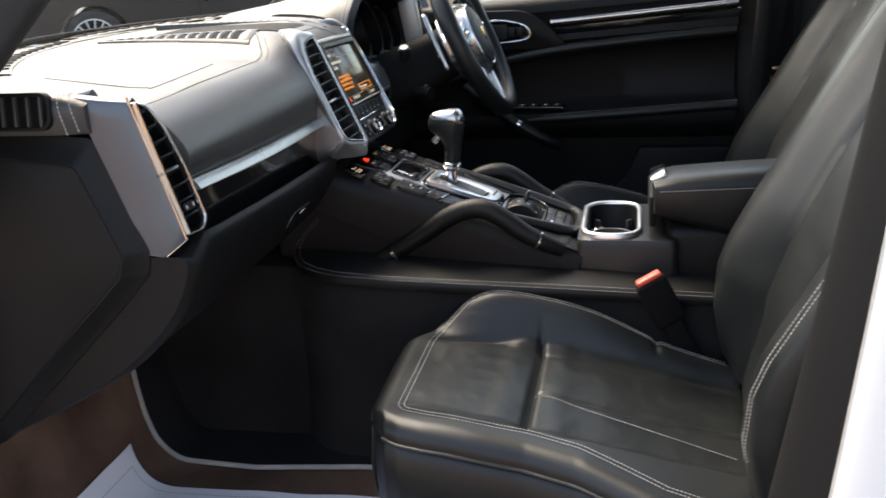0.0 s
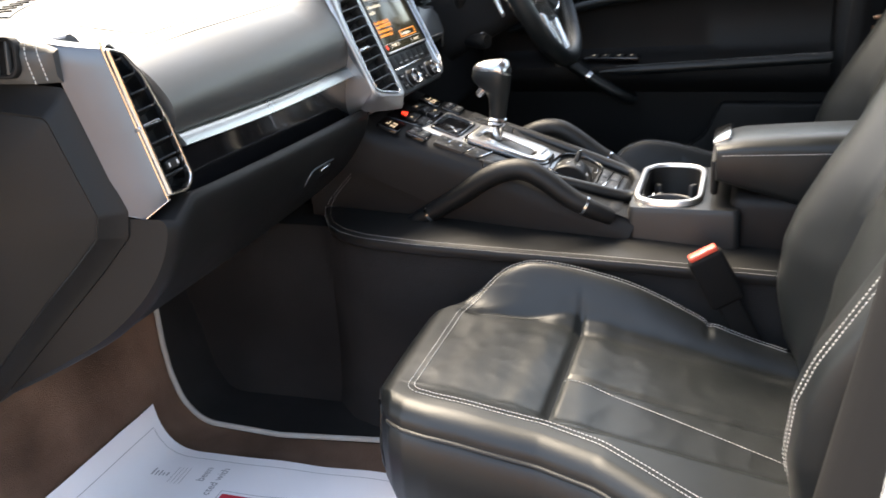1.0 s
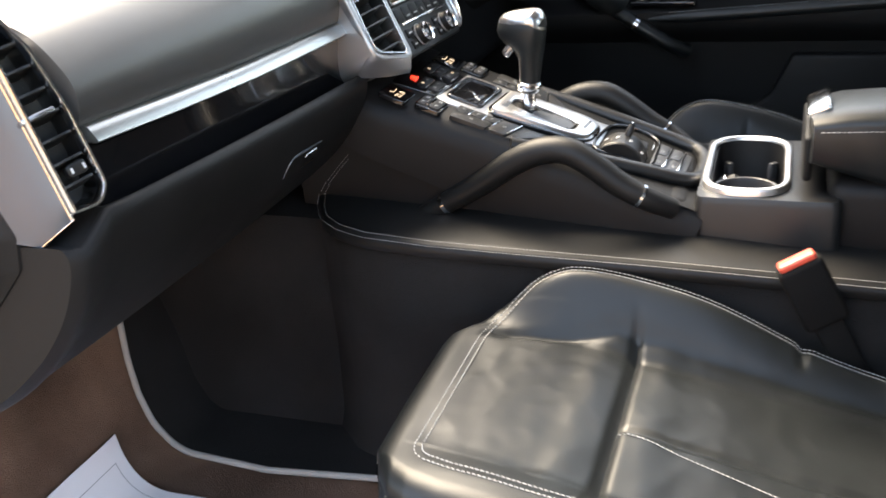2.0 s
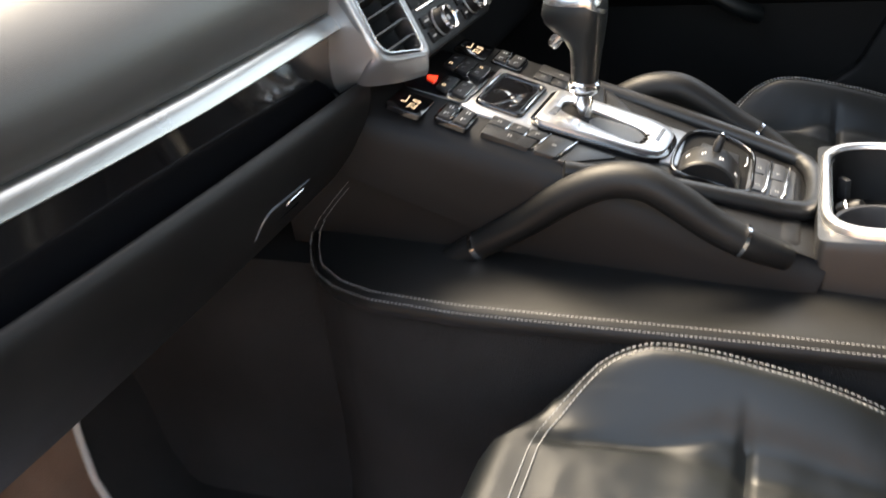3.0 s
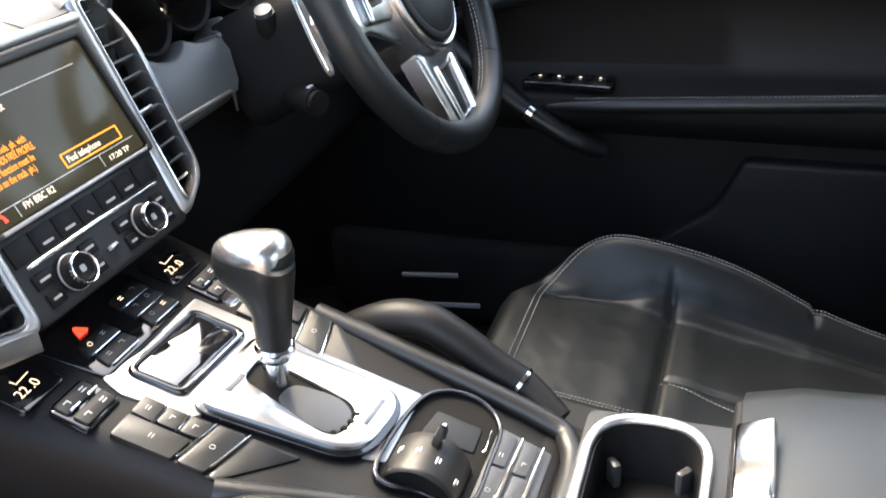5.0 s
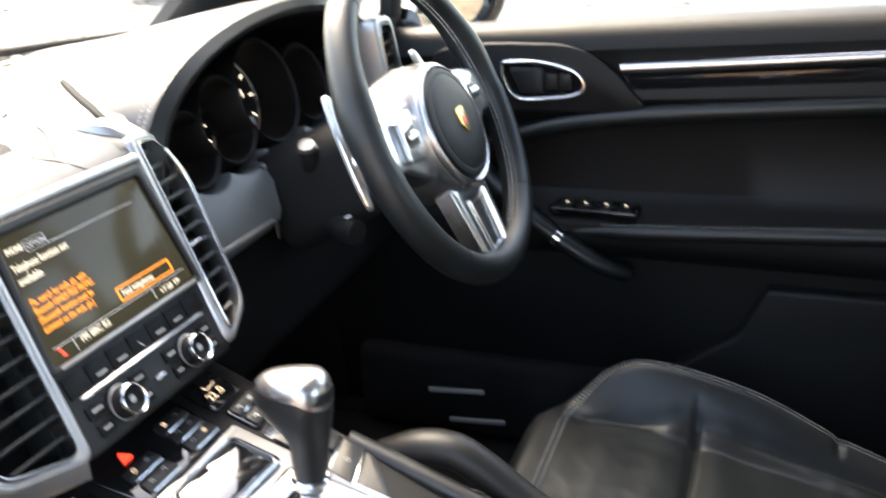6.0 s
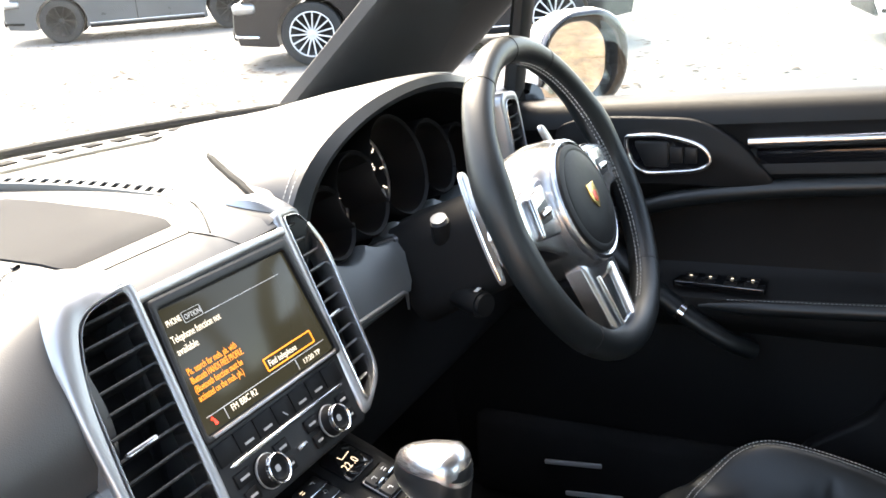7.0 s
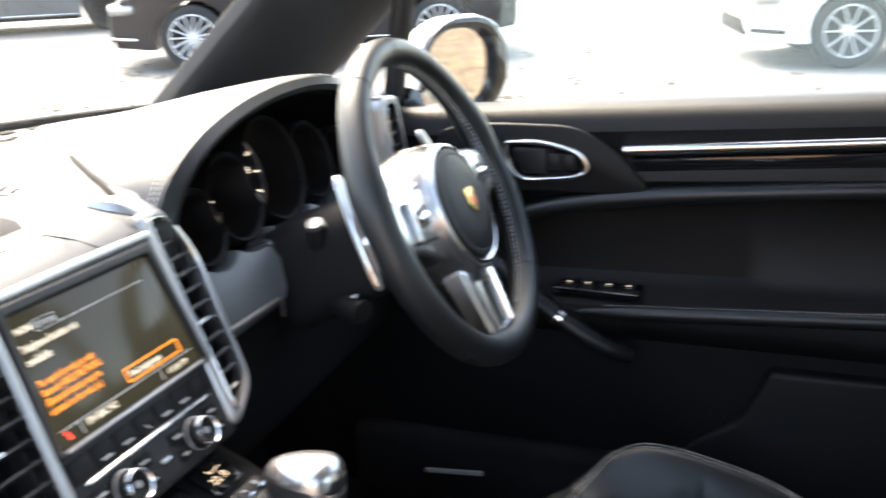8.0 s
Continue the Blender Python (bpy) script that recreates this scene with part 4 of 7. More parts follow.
# ---- centre console ----
def make_console():
    c = thing("centre_console", "black centre console with metal gear plate and many keys", "car console")
    # upper body: sections along the slope
    rows = []
    for i in range(19):
        u = -0.06 + 0.44 * i / 18
        w = 0.108 + 0.020 * max(0.0, min(1.0, (0.16 - u) / 0.16)) ** 1.4 - 0.004 * max(0, (u - 0.30) / 0.1)
        dz = -0.007 * max(0.0, min(1.0, (0.14 - u) / 0.16))
        r = [(u, -w + 0.0, -0.075 - 0.1 * u), (u, -w - 0.004, -0.03), (u, -w, -0.012 + dz), (u, -w + 0.004, -0.006 + dz), (u, -w + 0.010, -0.002 + dz), (u, -0.099, 0.0), (u, 0.0, 0.0), (u, 0.099, 0.0),
             (u, w - 0.010, -0.002 + dz), (u, w - 0.004, -0.006 + dz), (u, w, -0.012 + dz), (u, w + 0.004, -0.03), (u, w, -0.075 - 0.1 * u)]
        rows.append([(p[0], p[1] + 0.003, p[2]) for p in r])
    part("upper_body", grid(rows, close_v=True, caps=True), SOFT, c, "soft black body of the console", M=CONS)
    # satin metal field round gear plate and lid
    part("field", slab(rpoly([(0.040, -0.061), (0.058, -0.066), (0.108, -0.058), (0.118, -0.046), (0.228, -0.024), (0.240, -0.020), (0.240, 0.060), (0.046, 0.052), (0.046, -0.022)], [0.003] * 9, 4), -0.002, 0.0022, 0.001), FIELD, c, "satin metal field round the selector", M=CONS)
    lid_o = rpoly([(0.0485, -0.049), (0.095, -0.046), (0.100, 0.040), (0.0515, 0.038)], [0.009] * 4, 5)
    lid_i = rpoly([(0.054, -0.043), (0.0895, -0.0405), (0.094, 0.034), (0.0565, 0.032)], [0.006] * 4, 5)
    part("tray_frame", ring(lid_o, lid_i, 0.001, 0.0060, 0.002), GLOSS, c, "glossy black frame of the tray", M=CONS)
    part("tray_lid", slab(lid_i, 0.001, 0.0045, 0.001), LID, c, "glossy black tray lid", M=CONS)
    for u0, u1, v0, v1 in ((0.0935, 0.0965, -0.030, 0.034), (0.0500, 0.0520, -0.024, 0.030)):
        part("tray_bar", sweep([(u0, v0, 0.0055), ((u0 + u1) / 2, (v0 + v1) / 2, 0.0062), (u1, v1, 0.0055)], [0.0011, 0.0014, 0.0011], 8), CHROME, c, "bright bar beside the tray lid", M=CONS)
    # gear plate with its gate on a glossy plinth
    out = rpoly([(0.106, -0.049), (0.223, -0.031), (0.231, 0.047), (0.110, 0.036)], [0.010, 0.036, 0.028, 0.010], 9)
    inn = rpoly([(0.121, -0.012), (0.203, -0.030), (0.208, 0.012), (0.121, 0.018)], [0.011, 0.021, 0.019, 0.011], 9)
    part("plinth", slab(grown(out, 0.005), 0.0, 0.0055, 0.001), GLOSS, c, "glossy black plinth", M=CONS)
    p = part("gear_plate", ring(out, inn, 0.003, 0.0105, 0.0014), PLATE, c, "brushed aluminium selector plate", M=CONS)
    part("gate", slab(inn, 0.003, 0.0060, 0.0), RUBBER, p, M=CONS)
    part("gate_shutter", slab(loop([(0.152, -0.014), (0.172, -0.022), (0.192, -0.024), (0.202, -0.016), (0.203, 0.002), (0.190, 0.012), (0.168, 0.010), (0.154, 0.004)], 5), 0.0055, 0.0080, 0.001), TITAN_DARK, p, "dark grey shutter in the gate", M=CONS)
    part("gate_slot", slab(rpoly([(0.1145, -0.032), (0.1215, -0.030), (0.1225, -0.008), (0.1165, -0.010)], [0.002] * 4, 3), 0.0095, 0.0109, 0.0002), TITAN, p, M=CONS)
    part("gate_slot", slab(rpoly([(0.2125, -0.004), (0.2165, -0.004), (0.2190, 0.028), (0.2155, 0.028)], [0.0015] * 4, 3), 0.0095, 0.0109, 0.0002), TITAN, p, M=CONS)
    for uu, vv in ((0.2035, -0.014), (0.2050, -0.005), (0.2060, 0.004), (0.1985, -0.0225)):
        part("gate_tooth", lathe([(0.0030, 0.0), (0.0030, 0.0075), (0.0020, 0.0090), (0.0002, 0.0093)], 12), RUBBER, p, M=CONS @ Matrix.Translation((uu, vv, 0.001)))

    def bar(u0, v0, u1, v1, h=0.0032, t=0.0026, mat=None):
        a, b_ = Vector((u0, v0, h)), Vector((u1, v1, h))
        part("key_edge", sweep([a + Vector((-0.0015, 0.002, -0.002)), a.lerp(b_, 0.12), a.lerp(b_, 0.7), b_], [t * 0.45, t * 0.42, t * 0.34, t * 0.22], 8), mat or CHROME, c, "bright key edge", M=CONS)

    def icon(u, v, h, kind, k, size=0.0042, mat=None):
        """A printed sign: 0 a ring, 1 two dashes, 2 an angle, 3 a dash."""
        mm, r = mat or MARK, size / 2
        if kind == 0:
            bm = lathe([(r * 0.80, 0.0), (r, 0.0), (r, 0.0003), (r * 0.80, 0.0003)], 14, closed=True)
        elif kind == 1:
            bm = join([rbox(sg * r * 0.55, 0, 0.00015, r * 0.4, size, 0.0003, 0) for sg in (-1, 1)])
        elif kind == 2:
            bm = join([rbox(-r * 0.6, 0, 0.00015, r * 0.35, size, 0.0003, 0), rbox(0.1 * r, r * 0.7, 0.00015, r * 1.4, r * 0.35, 0.0003, 0)])
        else:
            bm = rbox(0, 0, 0.00015, r * 0.5, size, 0.0003, 0)
        part("key_mark", bm, mm, k, M=CONS @ Matrix.Translation((u, v, h + 0.0001)))

    def flat_key(pts, mat=CONSOLE_SKIN, h=0.0028, mark=None, kind=0):
        k = part("key", slab(rpoly(pts, [0.002] * len(pts), 2), -0.002, h, 0.0008), mat, c, "flush dark key", M=CONS)
        if mark:
            icon(mark[0], mark[1], h, kind, k)
        return k
    # near and far key groups, mirrored
    for sg in (1, -1):
        def q(u, v):
            return (u + 0.0025, v - 0.006) if sg > 0 else (u + 0.009, 0.006 - v)

        def quad(pts):
            return [q(*p) for p in pts]
        flat_key(quad([(0.070, -0.070), (0.0865, -0.070), (0.0865, -0.052), (0.070, -0.052)]), mark=q(0.078, -0.061), kind=1)
        flat_key(quad([(0.0885, -0.069), (0.1035, -0.068), (0.1035, -0.051), (0.0885, -0.052)]), mark=q(0.096, -0.060), kind=2)
        flat_key(quad([(0.1055, -0.068), (0.120, -0.066), (0.122, -0.049), (0.1055, -0.051)]), mark=q(0.113, -0.059), kind=2)
        flat_key(quad([(0.070, -0.094), (0.1135, -0.091), (0.1165, -0.070), (0.070, -0.072)]), mark=q(0.093, -0.081), kind=1)
        flat_key(quad([(0.1175, -0.091), (0.1370, -0.089), (0.1455, -0.046), (0.1245, -0.048)]), mark=q(0.131, -0.068), kind=0)
        flat_key(quad([(0.1400, -0.090), (0.1460, -0.090), (0.186, -0.042), (0.1485, -0.045)]), CONSOLE_SKIN, 0.0016)
        for a, b_ in (((0.0875, -0.071), (0.0875, -0.053)), ((0.1045, -0.069), (0.1045, -0.052)), ((0.1165, -0.088), (0.1235, -0.049)), ((0.1385, -0.086), (0.1475, -0.045))):
            bar(*q(*a), *q(*b_))
    # climate block: keys in columns with slanting bright edges
    part("climate_panel", slab(rpoly([(-0.016, -0.066), (0.044, -0.058), (0.046, 0.040), (-0.016, 0.046)], [0.008] * 4, 4), -0.002, 0.0025, 0.001), GLOSS, c, "glossy black climate panel", M=CONS)
    for v0, cols in ((-0.050, (0.0170, 0.0325)), (0.004, (0.0055, 0.0185, 0.0325))):
        for i, u0 in enumerate(cols):
            k = flat_key([(u0 - 0.0062, v0 + 0.002), (u0 + 0.0060, v0), (u0 + 0.0060, v0 + 0.036), (u0 - 0.0062, v0 + 0.034)], HARD, 0.0048)
            bar(u0 + 0.0068, v0 + 0.001, u0 + 0.0072, v0 + 0.034, 0.0045, 0.0022)
            for dv in (0.010, 0.025):
                lit = (i + (dv > 0.02)) % 3 == 0
                icon(u0 - 0.001, v0 + dv, 0.0048, (i + (dv > 0.02) + (v0 > 0)) % 3, k, 0.0040, LIT_WARM if lit else MARK)
    part("hazard_switch", slab([(-0.003, -0.0330), (0.0055, -0.0370), (0.0055, -0.0275)], 0.002, 0.0056, 0.0), LIT_RED, c, "red lit hazard warning triangle", M=CONS)
    # temperature read-outs and rockers at both sides
    for v0, uo in ((-0.094, 0.004), (0.076, 0.010)):
        part("temperature_panel", slab(rrect(0.034, 0.040, 0.004, 4, uo, v0), -0.002, 0.0028, 0.001), GLOSS, c, "black read-out panel", M=CONS)
        for t_, dv in (("22", -0.012), (".0", 0.0005)):
            bm = text_mesh(t_, 0.0104, 0.0001)
            part("temperature", bm, LIT_WARM, c, "warm white lit digits", smooth=False, M=CONS @ Matrix.Translation((uo + 0.0075, v0 + dv, 0.0030)) @ Euler((0, 0, radians(90))).to_matrix().to_4x4())
        part("read_out_hook", sweep([(uo - 0.008, v0 - 0.004, 0.003), (uo - 0.0035, v0 - 0.003, 0.003), (uo - 0.0050, v0 + 0.010, 0.003)], 0.00045, 6), LIT_WARM, c, M=CONS)
        vr, ur = v0 + (0.007 if v0 < 0 else 0.002), 0.0455 if v0 < 0 else 0.048
        part("rocker_panel", slab(rrect(0.032, 0.036, 0.004, 4, ur, vr), -0.002, 0.0028, 0.001), GLOSS, c, "black rocker panel", M=CONS)
        for su in (-1, 1):
            k = flat_key([(ur + su * 0.0075 - 0.006, vr - 0.0155), (ur + su * 0.0075 + 0.006, vr - 0.0155), (ur + su * 0.0075 + 0.006, vr + 0.0155), (ur + su * 0.0075 - 0.006, vr + 0.0155)], HARD, 0.0050)
            for dv in (-0.008, 0.008):
                icon(ur + su * 0.0080, vr + dv, 0.0050, 2 if dv < 0 else 1, k, 0.0046, LABEL)
        for dv in (-0.014, 0.004):
            bar(ur - 0.002, vr + dv, ur - 0.002, vr + dv + 0.011, 0.0060, 0.0040)
    # drive-mode switch: a half drum in the near part of its well, a dark recess beside it
    well_o = loop([(0.238, -0.034), (0.270, -0.032), (0.302, -0.026), (0.305, 0.020), (0.302, 0.060), (0.280, 0.077), (0.252, 0.068), (0.239, 0.036)], 6)
    part("dial_well", ring(grown(well_o, 0.0035), well_o, 0.0, 0.006, 0.001), GLOSS, c, "glossy black rim of the drive-mode well", M=CONS)
    part("dial_floor", slab(well_o, -0.002, 0.0012), RUBBER, c, M=CONS)
    rows = []
    for i in range(19):
        a = radians(-88 + 176 * i / 18)
        rr = [(-0.033, 0.0285), (-0.0315, 0.0300), (-0.029, 0.0305), (0.000, 0.0305), (0.006, 0.0305), (0.0085, 0.0300), (0.010, 0.0280)]
        rows.append([(0.269, -0.033, -0.010)] + [(0.269 + r_ * math.sin(a), v_, -0.010 + r_ * math.cos(a)) for v_, r_ in rr] + [(0.269, 0.010, -0.010)])
    part("mode_drum", grid(rows), HARD, c, "black drum of the drive-mode switch", M=CONS)
    part("mode_lever", sweep([(0.267, -0.002, 0.017), (0.267, 0.000, 0.026), (0.267, 0.004, 0.032)], [0.0040, 0.0045, 0.0036], 14), HARD, c, "small lever knob", M=CONS)
    part("lever_cap", sweep([(0.267, 0.0025, 0.0335), (0.267, 0.0050, 0.0345)], [0.0030, 0.0022], 12), CHROME, c, "bright tip of the lever", M=CONS)
    for a_, v, kd in ((-50, -0.010, 1), (-22, -0.013, 2), (8, -0.016, 1), (44, -0.020, 2)):
        a = radians(a_)
        D = CONS @ Matrix.Translation((0.269 + 0.0307 * math.sin(a), v, -0.010 + 0.0307 * math.cos(a))) @ Euler((0, a, 0)).to_matrix().to_4x4()
        bm = join([rbox(-0.0014, 0.0, 0.0, 0.0012, 0.0062, 0.0005, 0), rbox(0.0010, 0.001 * kd, 0.0, 0.0012, 0.0042, 0.0005, 0)])
        part("drum_mark", bm, LABEL, c, "pale printed sign", M=D)
    part("recess_plate", slab(rpoly([(0.252, 0.022), (0.293, 0.024), (0.292, 0.052), (0.256, 0.050)], [0.003] * 4, 3), 0.0012, 0.0024, 0.0004), HARD, c, "dark plate in the recess", M=CONS)
    bar(0.3005, 0.026, 0.2990, 0.052, 0.0055, 0.0022)
    # rear pair of wide keys on a grey field
    part("key_field", slab(rpoly([(0.303, -0.022), (0.346, -0.016), (0.348, 0.058), (0.304, 0.062)], [0.004] * 4, 4), -0.001, 0.0030, 0.001), TITAN_DARK, c, "grey panel under the rear keys", M=CONS)
    for i, (u0, u1) in enumerate(((0.3045, 0.3175), (0.3235, 0.3345))):
        for j, (v0, v1) in enumerate(((-0.018, 0.019), (0.020, 0.057))):
            flat_key([(u0, v0), (u1, v0 + 0.002), (u1 + 0.002, v1), (u0 + 0.002, v1 - 0.001)], TITAN_DARK, 0.0052, mark=((u0 + u1) / 2 + 0.001, v0 + 0.012), kind=(i + j) % 3)
        bar(u1 + 0.0018, -0.019, u1 + 0.0055, 0.057, 0.0058, 0.0040)
    # raised collar round the rear of the panel
    path = spline([(0.15, -0.100, -0.004), (0.22, -0.074, 0.001), (0.30, -0.048, 0.004), (0.345, -0.034, 0.006), (0.360, -0.020, 0.007), (0.3645, 0.005, 0.007), (0.3645, 0.045, 0.007), (0.357, 0.072, 0.007), (0.335, 0.088, 0.005), (0.22, 0.097, 0.002), (0.13, 0.104, -0.004)], 50)
    part("collar", sweep(path, 0.0095, 12, flat=0.9), CONSOLE_SKIN, c, M=CONS)
    # cup holder deck, level
    deck = rpoly([(0.414, -0.098), (0.565, -0.100), (0.565, 0.116), (0.414, 0.114)], [0.01] * 4, 3)
    hole = rpoly([(0.428, -0.080), (0.508, -0.080), (0.508, 0.100), (0.428, 0.100)], [0.036] * 4, 3)
    bm = grid([[(*p, 0.30) for p in deck], [(*p, 0.408) for p in deck], [(*p, 0.416) for p in [(q[0] + (0.47 - q[0]) * 0.03, q[1] + (0.008 - q[1]) * 0.03) for q in deck]], [(*p, 0.417) for p in hole], [(*p, 0.30) for p in hole]], close_v=True)
    part("cup_deck", bm, CONSOLE_SKIN, c, "dark grey deck of the cup holder")
    ro = rpoly([(0.418, -0.090), (0.514, -0.090), (0.514, 0.106), (0.418, 0.106)], [0.046] * 4, 8)
    ri = rpoly([(0.4265, -0.081), (0.5055, -0.081), (0.5055, 0.097), (0.4265, 0.097)], [0.039] * 4, 8)
    part("cup_ring", ring(ro, ri, 0.412, 0.4245, 0.003), PLATE, c, "polished aluminium ring round the cup holder")
    rows = [[(p[0], p[1], 0.42) for p in ri], [(p[0] + (0.466 - p[0]) * 0.03, p[1] + (0.01 - p[1]) * 0.02, 0.40) for p in ri], [(p[0] + (0.466 - p[0]) * 0.10, p[1] + (0.01 - p[1]) * 0.08, 0.345) for p in ri], [(p[0] + (0.466 - p[0]) * 0.2, p[1] + (0.01 - p[1]) * 0.14, 0.335) for p in ri]]
    bm = grid(rows, close_v=True)
    bm.faces.new([v for v in bm.verts if v.co.z < 0.336])
    part("cup_well", bm, HARD, c, "dark well of the cup holder")
    part("cup_seat", lathe([(0.035, 0.0), (0.035, 0.006), (0.031, 0.008), (0.030, 0.002)], 28, Matrix.Translation((0.466, 0.056, 0.338))), RUBBER, c, "round rubber seat of the cup holder")
    part("cup_divider", rbox(0.466, 0.046, 0.356, 0.062, 0.007, 0.036, 0.003), HARD, c)
    part("cup_insert", lathe([(0.0375, -0.055), (0.0385, 0.0), (0.0375, 0.0040), (0.0355, 0.0050), (0.0335, 0.0042), (0.0325, 0.0), (0.030, -0.055), (0.029, -0.060)], 36, Matrix.Translation((0.465, -0.041, 0.404)), closed=True), CUP_RIM, c, "round grey-rimmed insert in the cup holder")
    part("insert_floor", slab(rrect(0.066, 0.066, 0.0329, 8, 0.465, -0.041), 0.340, 0.346), RUBBER, c)
    for x_, v, deg in ((0.441, 0.074, 38), (0.493, 0.076, -38), (0.444, -0.052, 60), (0.489, -0.058, -50)):
        Q = Matrix.Translation((x_, v, 0.388)) @ Euler((0, 0, radians(deg))).to_matrix().to_4x4()
        part("cup_spring", rbox(0, 0, 0, 0.007, 0.013, 0.022, 0.0022, 2), CUP_RIM, c, "grey sprung flap", M=Q)
    L = Matrix.Translation((0.440, 0.012, 0.388)) @ Euler((0, radians(52), radians(-12))).to_matrix().to_4x4()
    part("lighter_ring", lathe([(0.0110, 0.0), (0.0135, 0.0), (0.0135, 0.009), (0.0125, 0.011), (0.0112, 0.009)], 24, closed=True), CHROME, c, "bright ring of the lighter socket", M=L)
    part("lighter_core", lathe([(0.0100, -0.004), (0.0095, 0.010), (0.0090, 0.017), (0.0070, 0.020), (0.0002, 0.020)], 20), HARD, c, "black lighter plug", M=L)
    # lower flank: leather ledge beside the seat, its stitched edge and the carpeted wall of the tunnel
    rim_tab = [(-0.045, 0.095), (-0.030, 0.126), (-0.005, 0.172), (0.025, 0.195), (0.06, 0.206), (0.14, 0.207), (0.24, 0.198), (0.38, 0.184), (0.62, 0.165), (0.85, 0.16)]
    for sg in (-1, 1):
        rows = []
        xs = [-0.045 + 0.895 * (i / 60) ** 1.6 for i in range(61)]

        def rim_z(x):
            return 0.399 - 0.0703 * x
        for x in xs:
            ye = lerp_table(rim_tab, x)
            ze = rim_z(x)
            rows.append([(x, sg * 0.05, ze + 0.004), (x, sg * (ye - 0.014), ze + 0.001), (x, sg * (ye - 0.004), ze - 0.001), (x, sg * ye, ze - 0.005), (x, sg * (ye + 0.001), ze - 0.010),
                         (x, sg * (ye - 0.001), ze - 0.016), (x, sg * (ye - 0.008), ze - 0.018), (x, sg * 0.05, ze - 0.018)])
        lead = [[(p[0] - 0.012, p[1], p[2]) for p in rows[0]]]
        part("tunnel_ledge", grid(lead + rows, close_v=True, caps=True), TRIM_LEATHER, c, "black leather ledge with pale stitching")
        line = [(0.010, sg * 0.113, 0.454), (-0.006, sg * 0.114, 0.437), (-0.019, sg * 0.115, 0.422), (-0.027, sg * 0.120, 0.408)]
        line += [(x, sg * (lerp_table(rim_tab, x) - 0.004), rim_z(x) - 0.0005) for x in xs if x > -0.026]
        part("stitching", stitches([Vector(p) for p in line], (0, sg * 0.35, 0.93), twin=0.0085, gap=0.0036, length=0.0026, r=0.00034), DULL_THREAD, c, "double grey stitching along the ledge")
        rows = []
        for i in range(31):
            x = -0.40 + 1.25 * i / 30
            ye = max((lerp_table(rim_tab, x) if x > -0.045 else 0.14) - 0.006, 0.14)
            top_ = rim_z(max(x, -0.045)) - 0.019
            rows.append([(x, sg * 0.04, top_), (x, sg * (ye - 0.004), top_), (x, sg * (ye - 0.001), top_ - 0.004), (x, sg * (ye - 0.004), 0.20), (x, sg * (ye + 0.004), FLOOR_Z + 0.03), (x, sg * (ye + 0.02), FLOOR_Z + 0.002), (x, sg * 0.04, FLOOR_Z + 0.002)])
        part("tunnel_wall", grid(rows, close_v=True, caps=True), MAT, c, "black carpeted wall of the tunnel")
    # middle body under the keys
    part("middle_body", rbox(0.175, 0.004, 0.36, 0.47, 0.205, 0.10, 0.02, 3), SOFT, c)
    rows = []
    for i in range(13):
        f = i / 12
        x = -0.06 + 0.46 * f
        zt = 0.528 - math.tan(SL) * (x - 0.07) - 0.012
        zl = 0.395 - 0.07 * x
        w = 0.112 - 0.008 * f
        rows.append([(x, 0.004 - w, zt), (x, 0.004 - w - 0.003, (zt + zl) / 2), (x, 0.004 - w + 0.002, zl - 0.01), (x, 0.004 + w - 0.002, zl - 0.01), (x, 0.004 + w + 0.003, (zt + zl) / 2), (x, 0.004 + w, zt)])
    part("flank", grid(rows, close_v=True, caps=True), SOFT, c, "soft black flank of the console")
    # grab handles
    for sg in (-1, 1):
        yb = 0.004 + sg * 0.119
        P = spline([(0.066, yb, 0.364), (0.100, yb, 0.384), (0.140, yb, 0.407), (0.180, yb, 0.431), (0.215, yb, 0.455), (0.248, yb, 0.470), (0.278, yb, 0.471), (0.306, yb, 0.456), (0.335, yb, 0.435), (0.363, yb - sg * 0.002, 0.419), (0.392, yb - sg * 0.016, 0.402)], 40)
        rad = [0.0105 + 0.0065 * math.sin(math.pi * min(1.0, i / 44)) ** 0.8 for i in range(41)]
        h = part("grab_handle", sweep(P, rad, 14, flat=0.9), TRIM_LEATHER, c, "curved leather grab handle")
        for k in (7, 35):
            a, b2 = P[k], P[k + 1]
            part("handle_ring", sweep([a, a.lerp(b2, 0.4)], rad[k] + 0.0012, 14, flat=0.9), CHROME, h, "chrome ring of the handle")
    return c


make_console()


